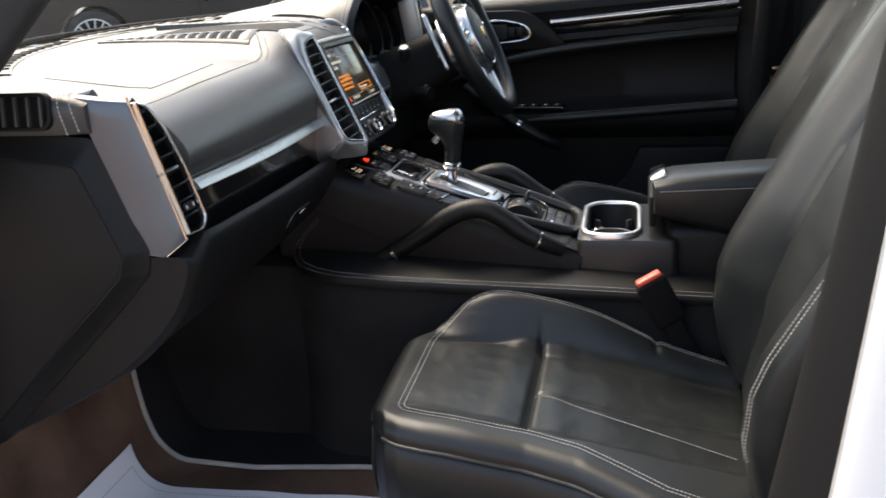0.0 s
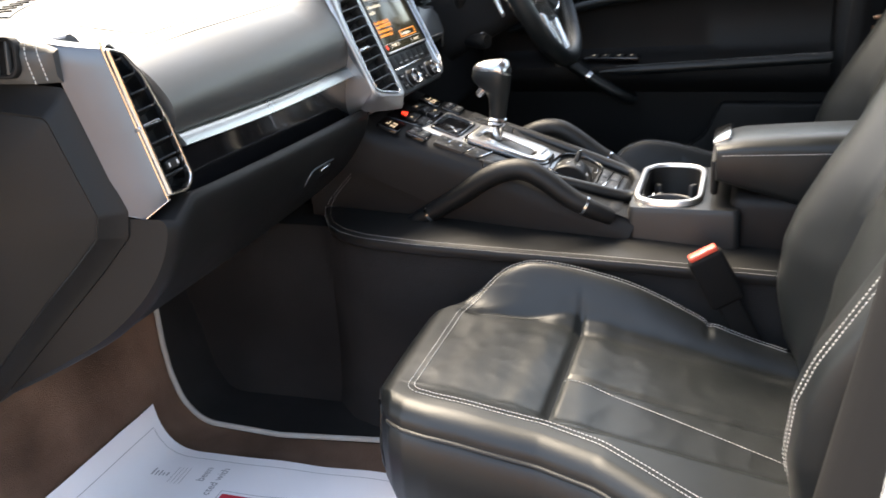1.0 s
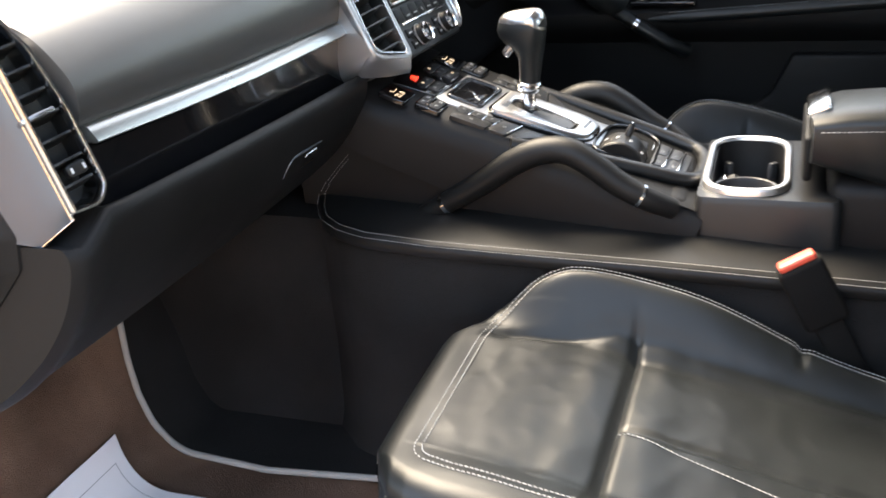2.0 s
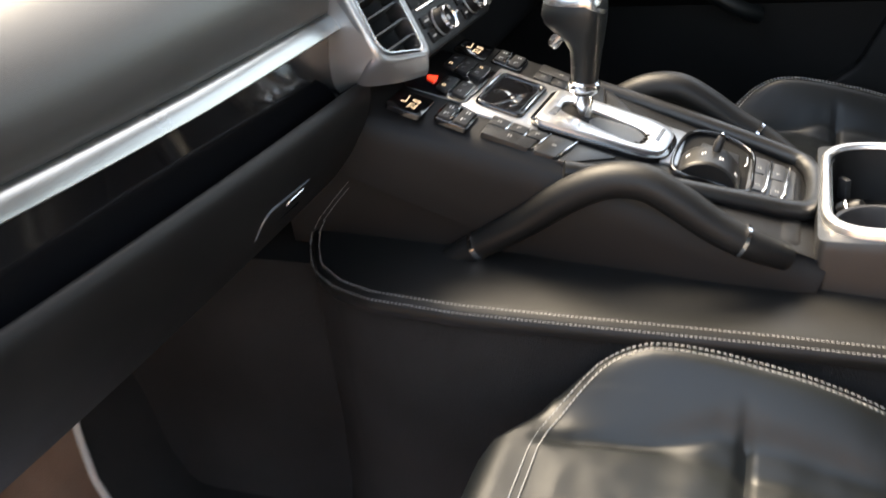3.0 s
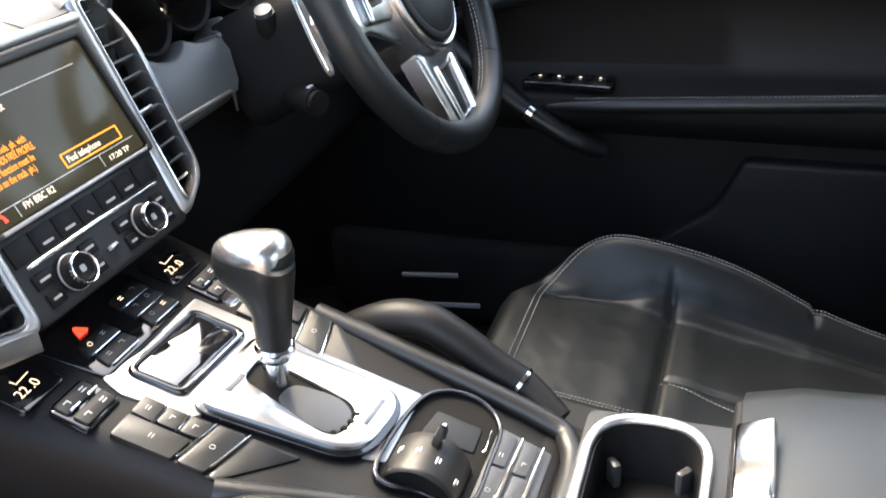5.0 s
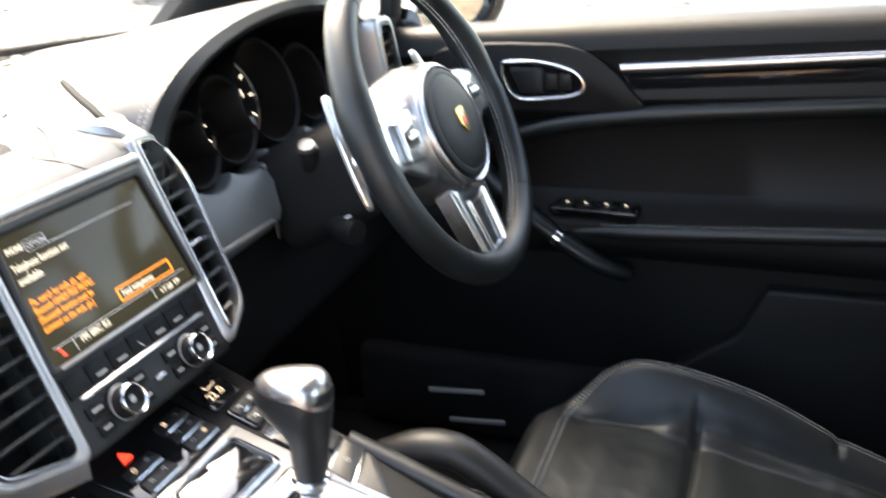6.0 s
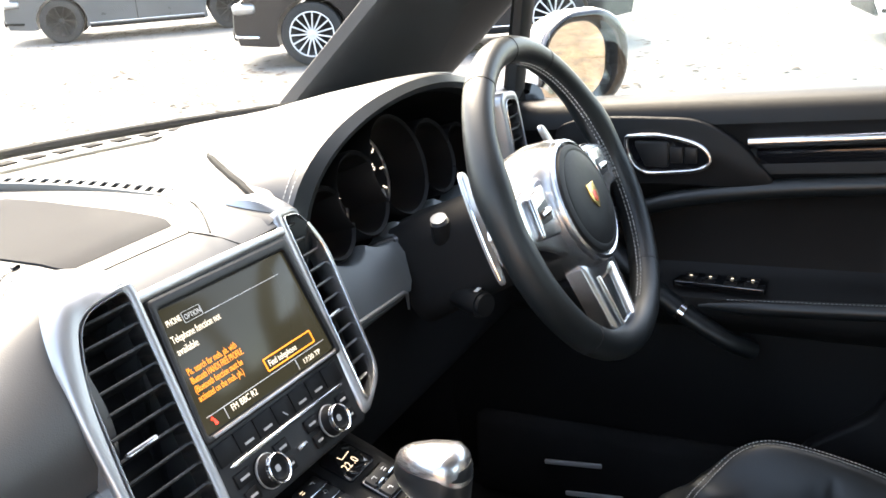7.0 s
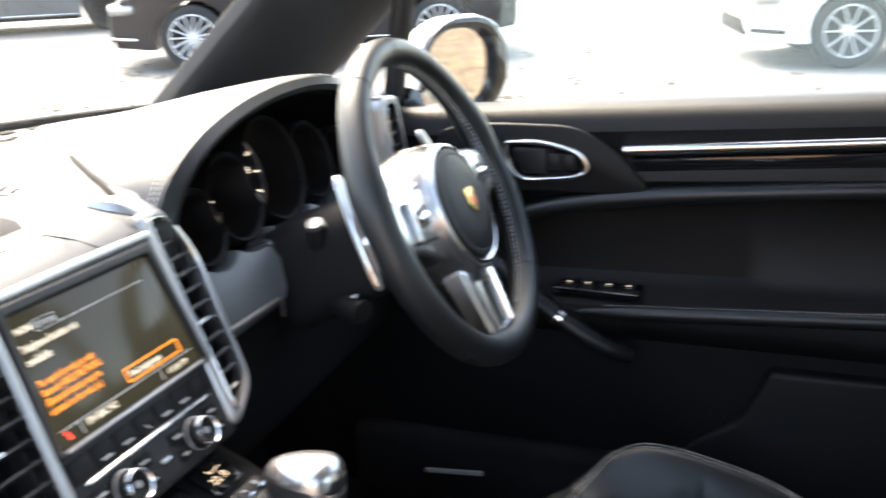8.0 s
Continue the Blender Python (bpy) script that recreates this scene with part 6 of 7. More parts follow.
def make_wheel():
    w = thing("steering_wheel", "black leather steering wheel with silver spokes", "steering wheel")
    R = 0.158
    HUB = WHEEL @ Matrix.Translation((0, -0.010, 0.006)) @ Matrix.Diagonal((0.96, 0.96, 1, 1))

    def on_rim(a, r=R, z=0.0):
        return (r * math.cos(a), r * math.sin(a), z)

    def swell(a):
        # thumb grips at ten and two, thicker lower quarters
        return 0.0140 + 0.0022 * math.exp(-((abs(abs(a - math.pi / 2) - 1.25)) / 0.20) ** 2) + 0.0010 * (math.sin(a) < 0)
    turns = [2 * math.pi * i / 96 - math.pi / 2 for i in range(96)]
    part("rim", sweep([on_rim(a) for a in turns], [swell(a) for a in turns], 16, flat=1.12, closed=True), LEATHER, w, "black leather rim", M=WHEEL)
    part("hub_body", lathe([(0.050, -0.060), (0.074, -0.050), (0.076, -0.030), (0.0725, -0.010), (0.0685, 0.003), (0.060, 0.006)], 48), KNOB, w, "polished silver hub", M=HUB)
    part("pad", lathe([(0.0605, 0.000), (0.0605, 0.008), (0.0590, 0.0115), (0.0540, 0.0135), (0.0520, 0.0130), (0.0500, 0.0140), (0.0300, 0.0165), (0.001, 0.0172)], 48), SOFT, w, "round black hub pad", M=HUB)
    part("pad_ring", lathe([(0.0610, -0.004), (0.0675, -0.004), (0.0680, 0.004), (0.0665, 0.0085), (0.0635, 0.0100), (0.0612, 0.0085)], 48, closed=True), BRUSHED, w, "aluminium ring round the pad", M=HUB)
    shield = rpoly([(-0.0105, 0.0135), (0.0105, 0.0135), (0.0100, -0.004), (0.0, -0.0150), (-0.0100, -0.004)], [0.002, 0.002, 0.006, 0.002, 0.006], 4)
    bd = part("badge", slab(shield, 0.0150, 0.0186, 0.0008), GOLD, w, "plain gold shield badge", M=HUB)
    part("badge_field", slab([(p[0] * 0.42, p[1] * 0.42 - 0.001) for p in shield], 0.0180, 0.0192, 0.0003), RED, bd, M=HUB)
    for sg in (-1, 1):
        out = rpoly([(sg * 0.050, 0.046), (sg * 0.100, 0.046), (sg * 0.150, 0.034), (sg * 0.163, 0.020), (sg * 0.161, -0.012), (sg * 0.118, -0.014), (sg * 0.060, -0.042)], [0.010, 0.012, 0.012, 0.006, 0.008, 0.012, 0.010], 4)
        sp = part("spoke", slab(out, -0.028, -0.004, 0.005), BRUSHED, w, "silver spoke", M=HUB)
        face_ = rpoly([(sg * 0.072, 0.040), (sg * 0.112, 0.036), (sg * 0.120, -0.006), (sg * 0.076, -0.014)], [0.005] * 4, 4)
        part("spoke_switch", slab(face_, -0.006, 0.003, 0.003), KNOB, sp, "polished switch block", M=HUB)
        part("switch_gap", slab(rpoly([(sg * 0.082, 0.026), (sg * 0.108, 0.023), (sg * 0.110, 0.006), (sg * 0.083, 0.005)], [0.003] * 4, 3), 0.0010, 0.0034, 0.0004), HARD, sp, "dark switch window", M=HUB)
        part("switch_roller", sweep([(sg * 0.0845, 0.0155, 0.0030), (sg * 0.0955, 0.0150, 0.0046), (sg * 0.1065, 0.0145, 0.0030)], [0.0038, 0.0050, 0.0038], 12), CHROME, sp, "bright roller", M=HUB)
        pd = loop([(sg * 0.108, 0.080), (sg * 0.118, 0.082), (sg * 0.128, 0.050), (sg * 0.135, 0.005), (sg * 0.136, -0.024), (sg * 0.130, -0.028), (sg * 0.124, 0.005), (sg * 0.114, 0.050)], 5)
        pa = part("paddle", slab(pd, -0.052, -0.047, 0.002), SATIN, w, "silver gear paddle", M=HUB)
        part("paddle_bracket", sweep([(sg * 0.116, 0.050, -0.052), (sg * 0.085, 0.040, -0.060), (sg * 0.090, 0.000, -0.062), (sg * 0.122, -0.004, -0.053)], 0.005, 8), HARD, pa, M=HUB)
        part("paddle_edge", sweep([(sg * 0.119, 0.079, -0.0485), (sg * 0.129, 0.050, -0.0480), (sg * 0.136, 0.005, -0.0480), (sg * 0.137, -0.024, -0.0485)], 0.0013, 8), CHROME, pa, "bright edge of the paddle", M=HUB)
    low_o = rpoly([(-0.048, -0.052), (0.048, -0.052), (0.034, -0.160), (-0.034, -0.160)], [0.008] * 4, 6)
    low_i = rpoly([(-0.016, -0.086), (0.016, -0.086), (0.012, -0.138), (-0.012, -0.138)], [0.006] * 4, 6)
    ls = part("lower_spoke", ring(low_o, low_i, -0.028, -0.006, 0.004), BRUSHED, w, "silver lower spoke with a slot", M=HUB)
    part("spoke_slot", slab(low_i, -0.026, -0.016), HARD, ls, M=HUB)
    for sg in (-1, 1):
        part("slot_rib", sweep([(sg * 0.024, -0.078, -0.006), (sg * 0.021, -0.110, -0.0055), (sg * 0.018, -0.146, -0.006)], 0.0022, 8), CHROME, ls, "bright rib beside the slot", M=HUB)
    # leather joints and the stitching inside the rim
    for a0 in (58, 88, 122, 228, 312):
        a = radians(a0)
        part("rim_joint", sweep([on_rim(a), on_rim(a + 0.014)], swell(a if a < math.pi * 1.5 else a - 2 * math.pi) + 0.0004, 16, flat=1.12), HARD, w, M=WHEEL)
    bms = ([], [])
    for k in range(40):
        a = radians(-70 + 320 * k / 40)
        if 190 < (-70 + 320 * k / 40) or (80 < -70 + 320 * k / 40 < 100):
            continue
        bms[k > 20].append(stitches([Vector(on_rim(a + 0.14 * i / 4, R - 0.0150, 0.001)) for i in range(5)], (-math.cos(a + 0.07), -math.sin(a + 0.07), 0.0), gap=0.0052, length=0.0036, r=0.0006, twin=0.004))
    for run in bms:
        part("rim_stitching", join(run), DULL_THREAD, w, "grey cross stitching inside the rim", M=WHEEL)
    return w


make_wheel()


def make_column():
    c = thing("steering_column", "black steering column shroud with two stalks", "steering column")
    rows = []
    for i in range(9):
        f = i / 8
        z = -0.045 - 0.15 * f
        a, b = 0.050 + 0.008 * f, 0.048 + 0.010 * f
        rows.append([(a * px, b * py - 0.012, z) for px, py in rrect(2, 2, 0.55, 5)])
    part("shroud", grid(rows, close_v=True, caps=True), TRIM_DARK, c, "matt black shroud", M=WHEEL)
    def stalk(P, rad, end, mark):
        st = part("stalk", sweep(P, rad, 14), HARD, c, "black control stalk")
        part("stalk_end", sweep([P[-1], Vector(P[-1]) + (Vector(P[-1]) - Vector(P[-2])).normalized() * 0.005], rad[-1] * 0.86, 14), end, st)
        if mark:
            part("stalk_mark", rbox(*mark, 0.004, 0.010, 0.0006, 0), LABEL, st)
    stalk([(0.046, 0.350, 0.606), (0.060, 0.330, 0.632), (0.066, 0.318, 0.656), (0.066, 0.312, 0.668)], [0.010, 0.0125, 0.0120, 0.0100], TITAN, None)
    stalk([(-0.02, 0.270, 0.636), (0.0, 0.300, 0.640), (0.008, 0.314, 0.641)], [0.005, 0.006, 0.0065], TITAN, None)
    stalk([(0.035, 0.350, 0.588), (0.072, 0.326, 0.584), (0.098, 0.312, 0.584), (0.112, 0.306, 0.584)], [0.010, 0.012, 0.0135, 0.0145], HARD, (0.106, 0.308, 0.5990))
    part("ignition_boss", lathe([(0.014, 0.0), (0.013, 0.010), (0.009, 0.012)], 18), HARD, c, M=Matrix.Translation((0.045, 0.332, 0.612)) @ Euler((radians(70), radians(40), 0)).to_matrix().to_4x4())


make_column()


def make_cluster():
    k = thing("instrument_cluster", "instrument hood with round gauges behind the steering wheel", "instrument cluster")
    yc = 0.385
    # hood: arches that sink forwards into the dash
    def arch(x, hw, z0, h, power=0.62):
        pts = []
        for j in range(33):
            a = math.pi * j / 32
            pts.append((x, yc - hw * math.cos(a) * (1 - 0.06 * math.sin(a)), z0 + h * max(0.0, math.sin(a)) ** power))
        return pts
    rows = [arch(-0.006, 0.222, 0.662, 0.1185), arch(0.009, 0.228, 0.662, 0.1230), arch(0.013, 0.239, 0.664, 0.1275), arch(0.004, 0.250, 0.668, 0.131), arch(-0.02, 0.256, 0.672, 0.128), arch(-0.05, 0.260, 0.680, 0.115),
            arch(-0.08, 0.236, 0.688, 0.101), arch(-0.11, 0.210, 0.696, 0.087), arch(-0.14, 0.190, 0.704, 0.072, 0.8), arch(-0.17, 0.164, 0.712, 0.057, 1.0), arch(-0.20, 0.143, 0.718, 0.044, 1.3), arch(-0.24, 0.124, 0.723, 0.032, 1.6), arch(-0.28, 0.10, 0.727, 0.022, 1.6), arch(-0.32, 0.07, 0.729, 0.013, 1.6), arch(-0.36, 0.04, 0.729, 0.006, 1.6)]
    inner = [arch(-0.07, 0.200, 0.655, 0.108), arch(-0.12, 0.18, 0.65, 0.095)]
    part("hood", grid(rows[3:]), DASH_SKIN, k, "stitched black leather hood")
    part("hood_rim", grid(rows[:4]), LEATHER, k, "smooth black rim of the hood")
    part("hood_lining", grid(list(reversed(inner)) + rows[:1]), GAUGE_BLACK, k, "dark inside of the hood")
    st = arch(-0.003, 0.2526, 0.6688, 0.1318)
    gap = spline([(-0.180, 0.2690, 0.7428), (-0.168, 0.2500, 0.7440), (-0.148, 0.2310, 0.7455), (-0.117, 0.203, 0.7468), (-0.080, 0.171, 0.7469), (-0.053, 0.150, 0.7460), (-0.025, 0.130, 0.7421), (0.0, 0.118, 0.7330)], 40)
    part("hood_gap", sweep(gap, [0.0004 + 0.0030 * min(1, i / 12) for i in range(41)], 8), RUBBER, k, "dark gap round the foot of the hood")
    part("hood_stitching", stitches([Vector(p) for p in st], (0, 0, 1), twin=0.0065, gap=0.0050, length=0.0036, r=0.00045), THREAD, k, "pale double stitching on the hood")
    # back panel and gauges
    B = Matrix(((0, -0.30, 0.954, -0.062), (1, 0, 0, yc), (0, 0.954, 0.30, 0.680), (0, 0, 0, 1)))
    part("gauge_panel", slab(rrect(0.36, 0.14, 0.06, 6, 0.0, -0.015), -0.05, -0.035, 0.003), GAUGE_BLACK, k, M=B)
    dials = ((-0.156, -0.010, 0.036), (-0.086, 0.002, 0.044), (0.002, 0.012, 0.056), (0.086, 0.002, 0.044), (0.158, -0.010, 0.036))
    for x, y, r in dials:
        G = B @ Matrix.Translation((x, y, 0.0))
        g = lathe([(r + 0.003, -0.036), (r + 0.003, 0.050), (r + 0.001, 0.053), (r - 0.002, 0.050), (r - 0.004, 0.020), (r - 0.004, -0.030)], 48, closed=True)
        hidden = [f for f in g.faces if any((f.calc_center_median().x + x - q[0]) ** 2 + (f.calc_center_median().y + y - q[1]) ** 2 < (q[2] - 0.001) ** 2 for q in dials if q[2] > r)]
        bmesh.ops.delete(g, geom=hidden, context='FACES')
        g = part("gauge", g, GAUGE_BLACK, k, "deep round gauge tube", M=G)
        part("gauge_face", lathe([(r - 0.003, -0.002), (r - 0.004, 0.000), (0.001, 0.000)], 40), DIAL_FACE, g, M=G)
        part("gauge_rim", lathe([(r - 0.0055, 0.0005), (r - 0.005, 0.003), (r - 0.0065, 0.003), (r - 0.0075, 0.0005)], 40, closed=True), SATIN, g, M=G)
        for j in range(9):
            a = radians(215 - 31 * j)
            part("tick", rbox(0, 0, 0, 0.007, 0.0016, 0.0004, 0, M=Matrix.Translation(((r - 0.013) * math.cos(a), (r - 0.013) * math.sin(a), 0.0006)) @ Euler((0, 0, a)).to_matrix().to_4x4()), LIT_DIAL, g, M=G)
        if r > 0.05:
            part("numeral", text_mesh("5", 0.011, 0.0001), LIT_DIAL, g, smooth=False, M=G @ Matrix.Translation((0.024, 0.0, 0.0008)))
            part("lit_panel", slab(rrect(0.020, 0.012, 0.002, 3, 0.022, -0.030), 0.0003, 0.0009), LABEL, g, M=G)
        a = radians(210 if r > 0.04 else -25)
        part("needle", sweep([(0, 0, 0.003), ((r - 0.012) * math.cos(a), (r - 0.012) * math.sin(a), 0.003)], [0.0013, 0.0005], 6), LIT_NEEDLE, g, "red needle", M=G)
    # grey fascia under the gauges, its scalloped upper edge, and the knee panel below
    rows = []
    for i in range(117):
        y = yc - 0.232 + 0.464 * i / 116
        dip = 0.0
        for c0, r0 in ((yc - 0.150, 0.040), (yc - 0.085, 0.046), (yc, 0.054), (yc + 0.085, 0.046), (yc + 0.150, 0.040)):
            q = 1 - ((y - c0) / r0) ** 2
            dip = max(dip, 0.026 * math.sqrt(q) if q > 0 else 0.0)
        zt = 0.670 - dip
        xt = 0.016 - (zt - 0.640) * 0.9
        q = max(0.0, min(1.0, (0.110 - abs(y - yc)) / 0.045))
        low = 0.592 + 0.046 * q * q * (3 - 2 * q)
        face_ = [(0.016, 0.640), (0.030, 0.622), (0.040, 0.606), (0.041, 0.600), (0.034, 0.592)]
        face_ = [(x_ - 0.6 * max(0.0, low - z_), max(z_, low)) for x_, z_ in face_]
        rows.append([(xt - 0.030, y, zt - 0.006), (xt - 0.004, y, zt + 0.0005), (xt - 0.001, y, zt), (xt, y, zt - 0.001)] + [(x_, y, z_) for x_, z_ in face_] + [(-0.02, y, low)])
    part("fascia", grid(rows, close_v=True, caps=True), FASCIA, k, "dark grey fascia under the gauges")
    part("trim_line", sweep([(0.0420, 0.170, 0.6080), (0.0425, 0.230, 0.6060), (0.0425, 0.268, 0.6045), (0.0410, 0.276, 0.6000), (0.0380, 0.283, 0.5800)], [0.0022, 0.0022, 0.0022, 0.0020, 0.0012], 8), SATIN, k, "thin bright line on the fascia")
    part("knee_panel", rbox(-0.05, 0.44, 0.50, 0.10, 0.56, 0.17, 0.03, 3), TRIM_DARK, k)
    # side vent by the door
    M = Matrix(((0, -0.15, 0.985, 0.035), (1, 0, 0, 0.60), (0, 0.985, 0.15, 0.690), (0, 0, 0, 1)))
    op = rpoly([(-0.020, 0.055), (0.016, 0.050), (0.022, -0.060), (-0.020, -0.065)], [0.014] * 4, 6)
    ou = rpoly([(-0.030, 0.064), (0.024, 0.060), (0.030, -0.068), (-0.030, -0.074)], [0.016] * 4, 6)
    vent(k, op, ou, M, 7, name="air_vent", label="side vent with satin surround")


make_cluster()


# ---- driver's door ----
def make_door():
    d = thing("driver_door", "black driver's door panel with a silver strip and chrome handle surround", "car door")
    # panel section from the window down
    prof = [(0.745, 0.722), (0.715, 0.722), (0.694, 0.717), (0.684, 0.705), (0.680, 0.690), (0.684, 0.684), (0.690, 0.655), (0.684, 0.645), (0.682, 0.625), (0.700, 0.605), (0.712, 0.57), (0.712, 0.50), (0.700, 0.487), (0.672, 0.478), (0.660, 0.470), (0.658, 0.452), (0.668, 0.435), (0.705, 0.41), (0.712, 0.30), (0.715, 0.20), (0.720, 0.10), (0.780, 0.10), (0.790, 0.70)]
    rows = []
    for i in range(25):
        x = -0.13 + 0.848 * i / 24
        rows.append([(x, y, z + 0.055 * (x - 0.13) * max(0.0, min(1.0, (z - 0.42) / 0.2))) for y, z in prof])
    part("panel", grid(rows, close_v=True, caps=True), SOFT, d, "soft black door panel")
    part("strip", sweep([(0.316 + 0.40 * i / 10, 0.683, 0.676 + 0.029 * i / 10) for i in range(11)], 0.0075, 10, flat=1.0), BRUSHED, d, "satin aluminium strip along the door")
    part("gloss_band", rbox(0, 0, 0, 0.40, 0.012, 0.034, 0.004, M=Matrix.Translation((0.525, 0.689, 0.664)) @ Euler((radians(14), radians(-4.0), 0)).to_matrix().to_4x4()), GLOSS, d, "glossy black band under the strip")
    roll = spline([(0.06, 0.700, 0.545), (0.13, 0.692, 0.565), (0.184, 0.686, 0.584), (0.245, 0.684, 0.601), (0.353, 0.683, 0.618), (0.487, 0.683, 0.630), (0.617, 0.683, 0.640), (0.715, 0.684, 0.646)], 40)
    part("upper_roll", sweep(roll, [0.006 + 0.006 * min(1.0, i / 10) for i in range(41)], 14), LEATHER, d, "soft leather roll under the glossy band")
    # handle surround
    M = Matrix(((1, 0, 0, 0.215), (0, 0, -1, 0.680), (0, 1, 0, 0.668), (0, 0, 0, 1)))
    part("handle_field", slab(loop([(-0.150, 0.012), (-0.125, 0.031), (-0.08, 0.037), (-0.02, 0.038), (0.04, 0.035), (0.085, 0.012), (0.115, -0.018), (0.125, -0.045), (0.0, -0.050), (-0.15, -0.050)], 6), -0.01, 0.005, 0.004), SOFT, d, M=M)
    i_ = loop([(-0.048, 0.008), (-0.040, 0.012), (0.0, 0.012), (0.040, 0.002), (0.053, -0.014), (0.040, -0.024), (0.0, -0.029), (-0.028, -0.029), (-0.042, -0.016)], 6)
    o = grown(i_, 0.0065)
    h = part("handle_surround", ring(o, i_, 0.0, 0.012, 0.003), CHROME, d, "chrome surround of the door handle", M=M)
    part("handle_cup", slab(i_, 0.004, 0.0065, 0.0), GLOSS, h, M=M)
    part("handle_lever", slab(rpoly([(-0.042, 0.008), (0.004, 0.008), (0.004, -0.025), (-0.026, -0.025)], [0.004] * 4, 3), 0.0065, 0.010, 0.002), HARD, h, "black handle lever", M=M)
    for dx in (0.014, 0.032):
        part("memory_key", rbox(dx, -0.009, 0.0075, 0.015, 0.020, 0.004, 0.001), HARD, h, M=M)
    # armrest with switches
    part("switch_panel", slab(rpoly([(0.225, 0.665), (0.345, 0.660), (0.345, 0.706), (0.235, 0.706)], [0.005] * 4, 3), 0.484, 0.491, 0.002), GLOSS, d, "glossy window switch panel")
    for x in (0.247, 0.272, 0.300, 0.326):
        for y in (0.672, 0.692):
            part("window_switch", rbox(x, y, 0.4905, 0.016, 0.012, 0.003, 0.001), HARD, d, "window switch")
        part("switch_dot", rbox(x, 0.688, 0.4922, 0.0034, 0.0024, 0.0006, 0), LIT_WHITE, d)
    part("switch_edge", rbox(0.285, 0.708, 0.4925, 0.12, 0.003, 0.004, 0.001), CHROME, d)
    P = spline([(0.12, 0.690, 0.538), (0.16, 0.668, 0.512), (0.205, 0.655, 0.480), (0.25, 0.650, 0.450), (0.30, 0.655, 0.418), (0.33, 0.675, 0.40)], 20)
    pl = part("pull_handle", sweep(P, 0.016, 12, flat=0.8), LEATHER, d, "slanting leather pull handle")
    part("pull_ring", sweep([P[11], P[11].lerp(P[12], 0.6)], 0.0166, 12, flat=0.8), CHROME, pl, "chrome ring on the pull handle")
    part("armrest_roll", sweep([(0.262 + 0.458 * i / 20, 0.663, 0.4600 + 0.028 * i / 20) for i in range(21)], [0.005 + 0.006 * min(1.0, i / 3) for i in range(21)], 14), LEATHER, d, "padded leather edge of the armrest")
    part("armrest_stitching", stitches([(0.30 + 0.42 * i / 20, 0.659, 0.4732 + 0.0257 * i / 20) for i in range(21)], (0, -0.4, 0.9), gap=0.005, length=0.0035, r=0.0004), THREAD, d, "pale stitching along the armrest")
    # door pocket
    part("pocket", slab(rpoly([(0.36, 0.12), (0.74, 0.12), (0.74, 0.391), (0.512, 0.391), (0.478, 0.318), (0.395, 0.255)], [0.02, 0.02, 0.02, 0.015, 0.06, 0.05], 6), 0.0, 0.03, 0.008), SOFT, d, "door pocket with speaker", M=Matrix(((1, 0, 0, 0), (0, 0, -1, 0.715), (0, 1, 0, 0), (0, 0, 0, 1))))
    part("lower_ledge", rbox(0.22, 0.705, 0.16, 0.62, 0.04, 0.14, 0.02, 3), MAT, d)
    for x, z in ((0.076, 0.1745), (0.108, 0.1255)):
        part("sill_strip", rbox(0, 0, 0, 0.090, 0.006, 0.007, 0.002, M=Matrix.Translation((x, 0.681, z)) @ Euler((0, radians(-5), 0)).to_matrix().to_4x4()), ALLOY, d, "bright strip low in the door")
    # quarter frame at the mirror corner
    part("corner_frame", sweep([(-0.006, 0.715, 0.735), (0.016, 0.71, 0.86), (0.03, 0.70, 0.96)], 0.017, 8, flat=0.8), HARD, d, "black upright of the window frame")
    tagged(d, "", "")
    gl = put("window_far", rbox(0.40, 0.735, 0.98, 0.72, 0.004, 0.52, 0.001), GLASS)
    gl.visible_shadow = False
    tagged(gl, "clear glass of the driver's side window", "window", kind="structure")


make_door()


def make_mirror():
    m = thing("door_mirror", "white and black outside mirror of the driver's door", "mirror")
    n = Vector((0.80, -0.60, -0.05)).normalized()
    up = Vector((0, 0, 1))
    up = (up - n * up.dot(n)).normalized()
    rt = up.cross(n)
    M = Matrix((rt, up, n)).transposed().to_4x4()
    M.translation = Vector((0.012, 0.95, 0.742))
    out = rrect(0.170, 0.160, 0.070, 10)
    inn = rrect(0.118, 0.124, 0.052, 10, -0.016, 0.0)
    rows = [[(p[0] * s, p[1] * s, z) for p in out] for s, z in ((0.25, -0.095), (0.55, -0.085), (0.80, -0.06), (0.95, -0.025), (1.0, 0.0), (0.99, 0.012))]
    part("shell", grid(rows, close_v=True, caps=True), WHITE_PAINT, m, "white painted mirror shell", M=M)
    part("frame", ring(rrect(0.166, 0.156, 0.068, 10), inn, 0.010, 0.026, 0.006), GLOSS, m, "black mirror frame", M=M)
    part("glass", slab(inn, 0.012, 0.0165, 0.0), MIRROR, m, "mirror glass", M=M)
    part("arm", sweep([(-0.03, 0.90, 0.70), (-0.01, 0.80, 0.705), (0.0, 0.735, 0.72)], [0.030, 0.028, 0.030], 12, flat=0.7), GLOSS, m, "black mirror arm")


make_mirror()


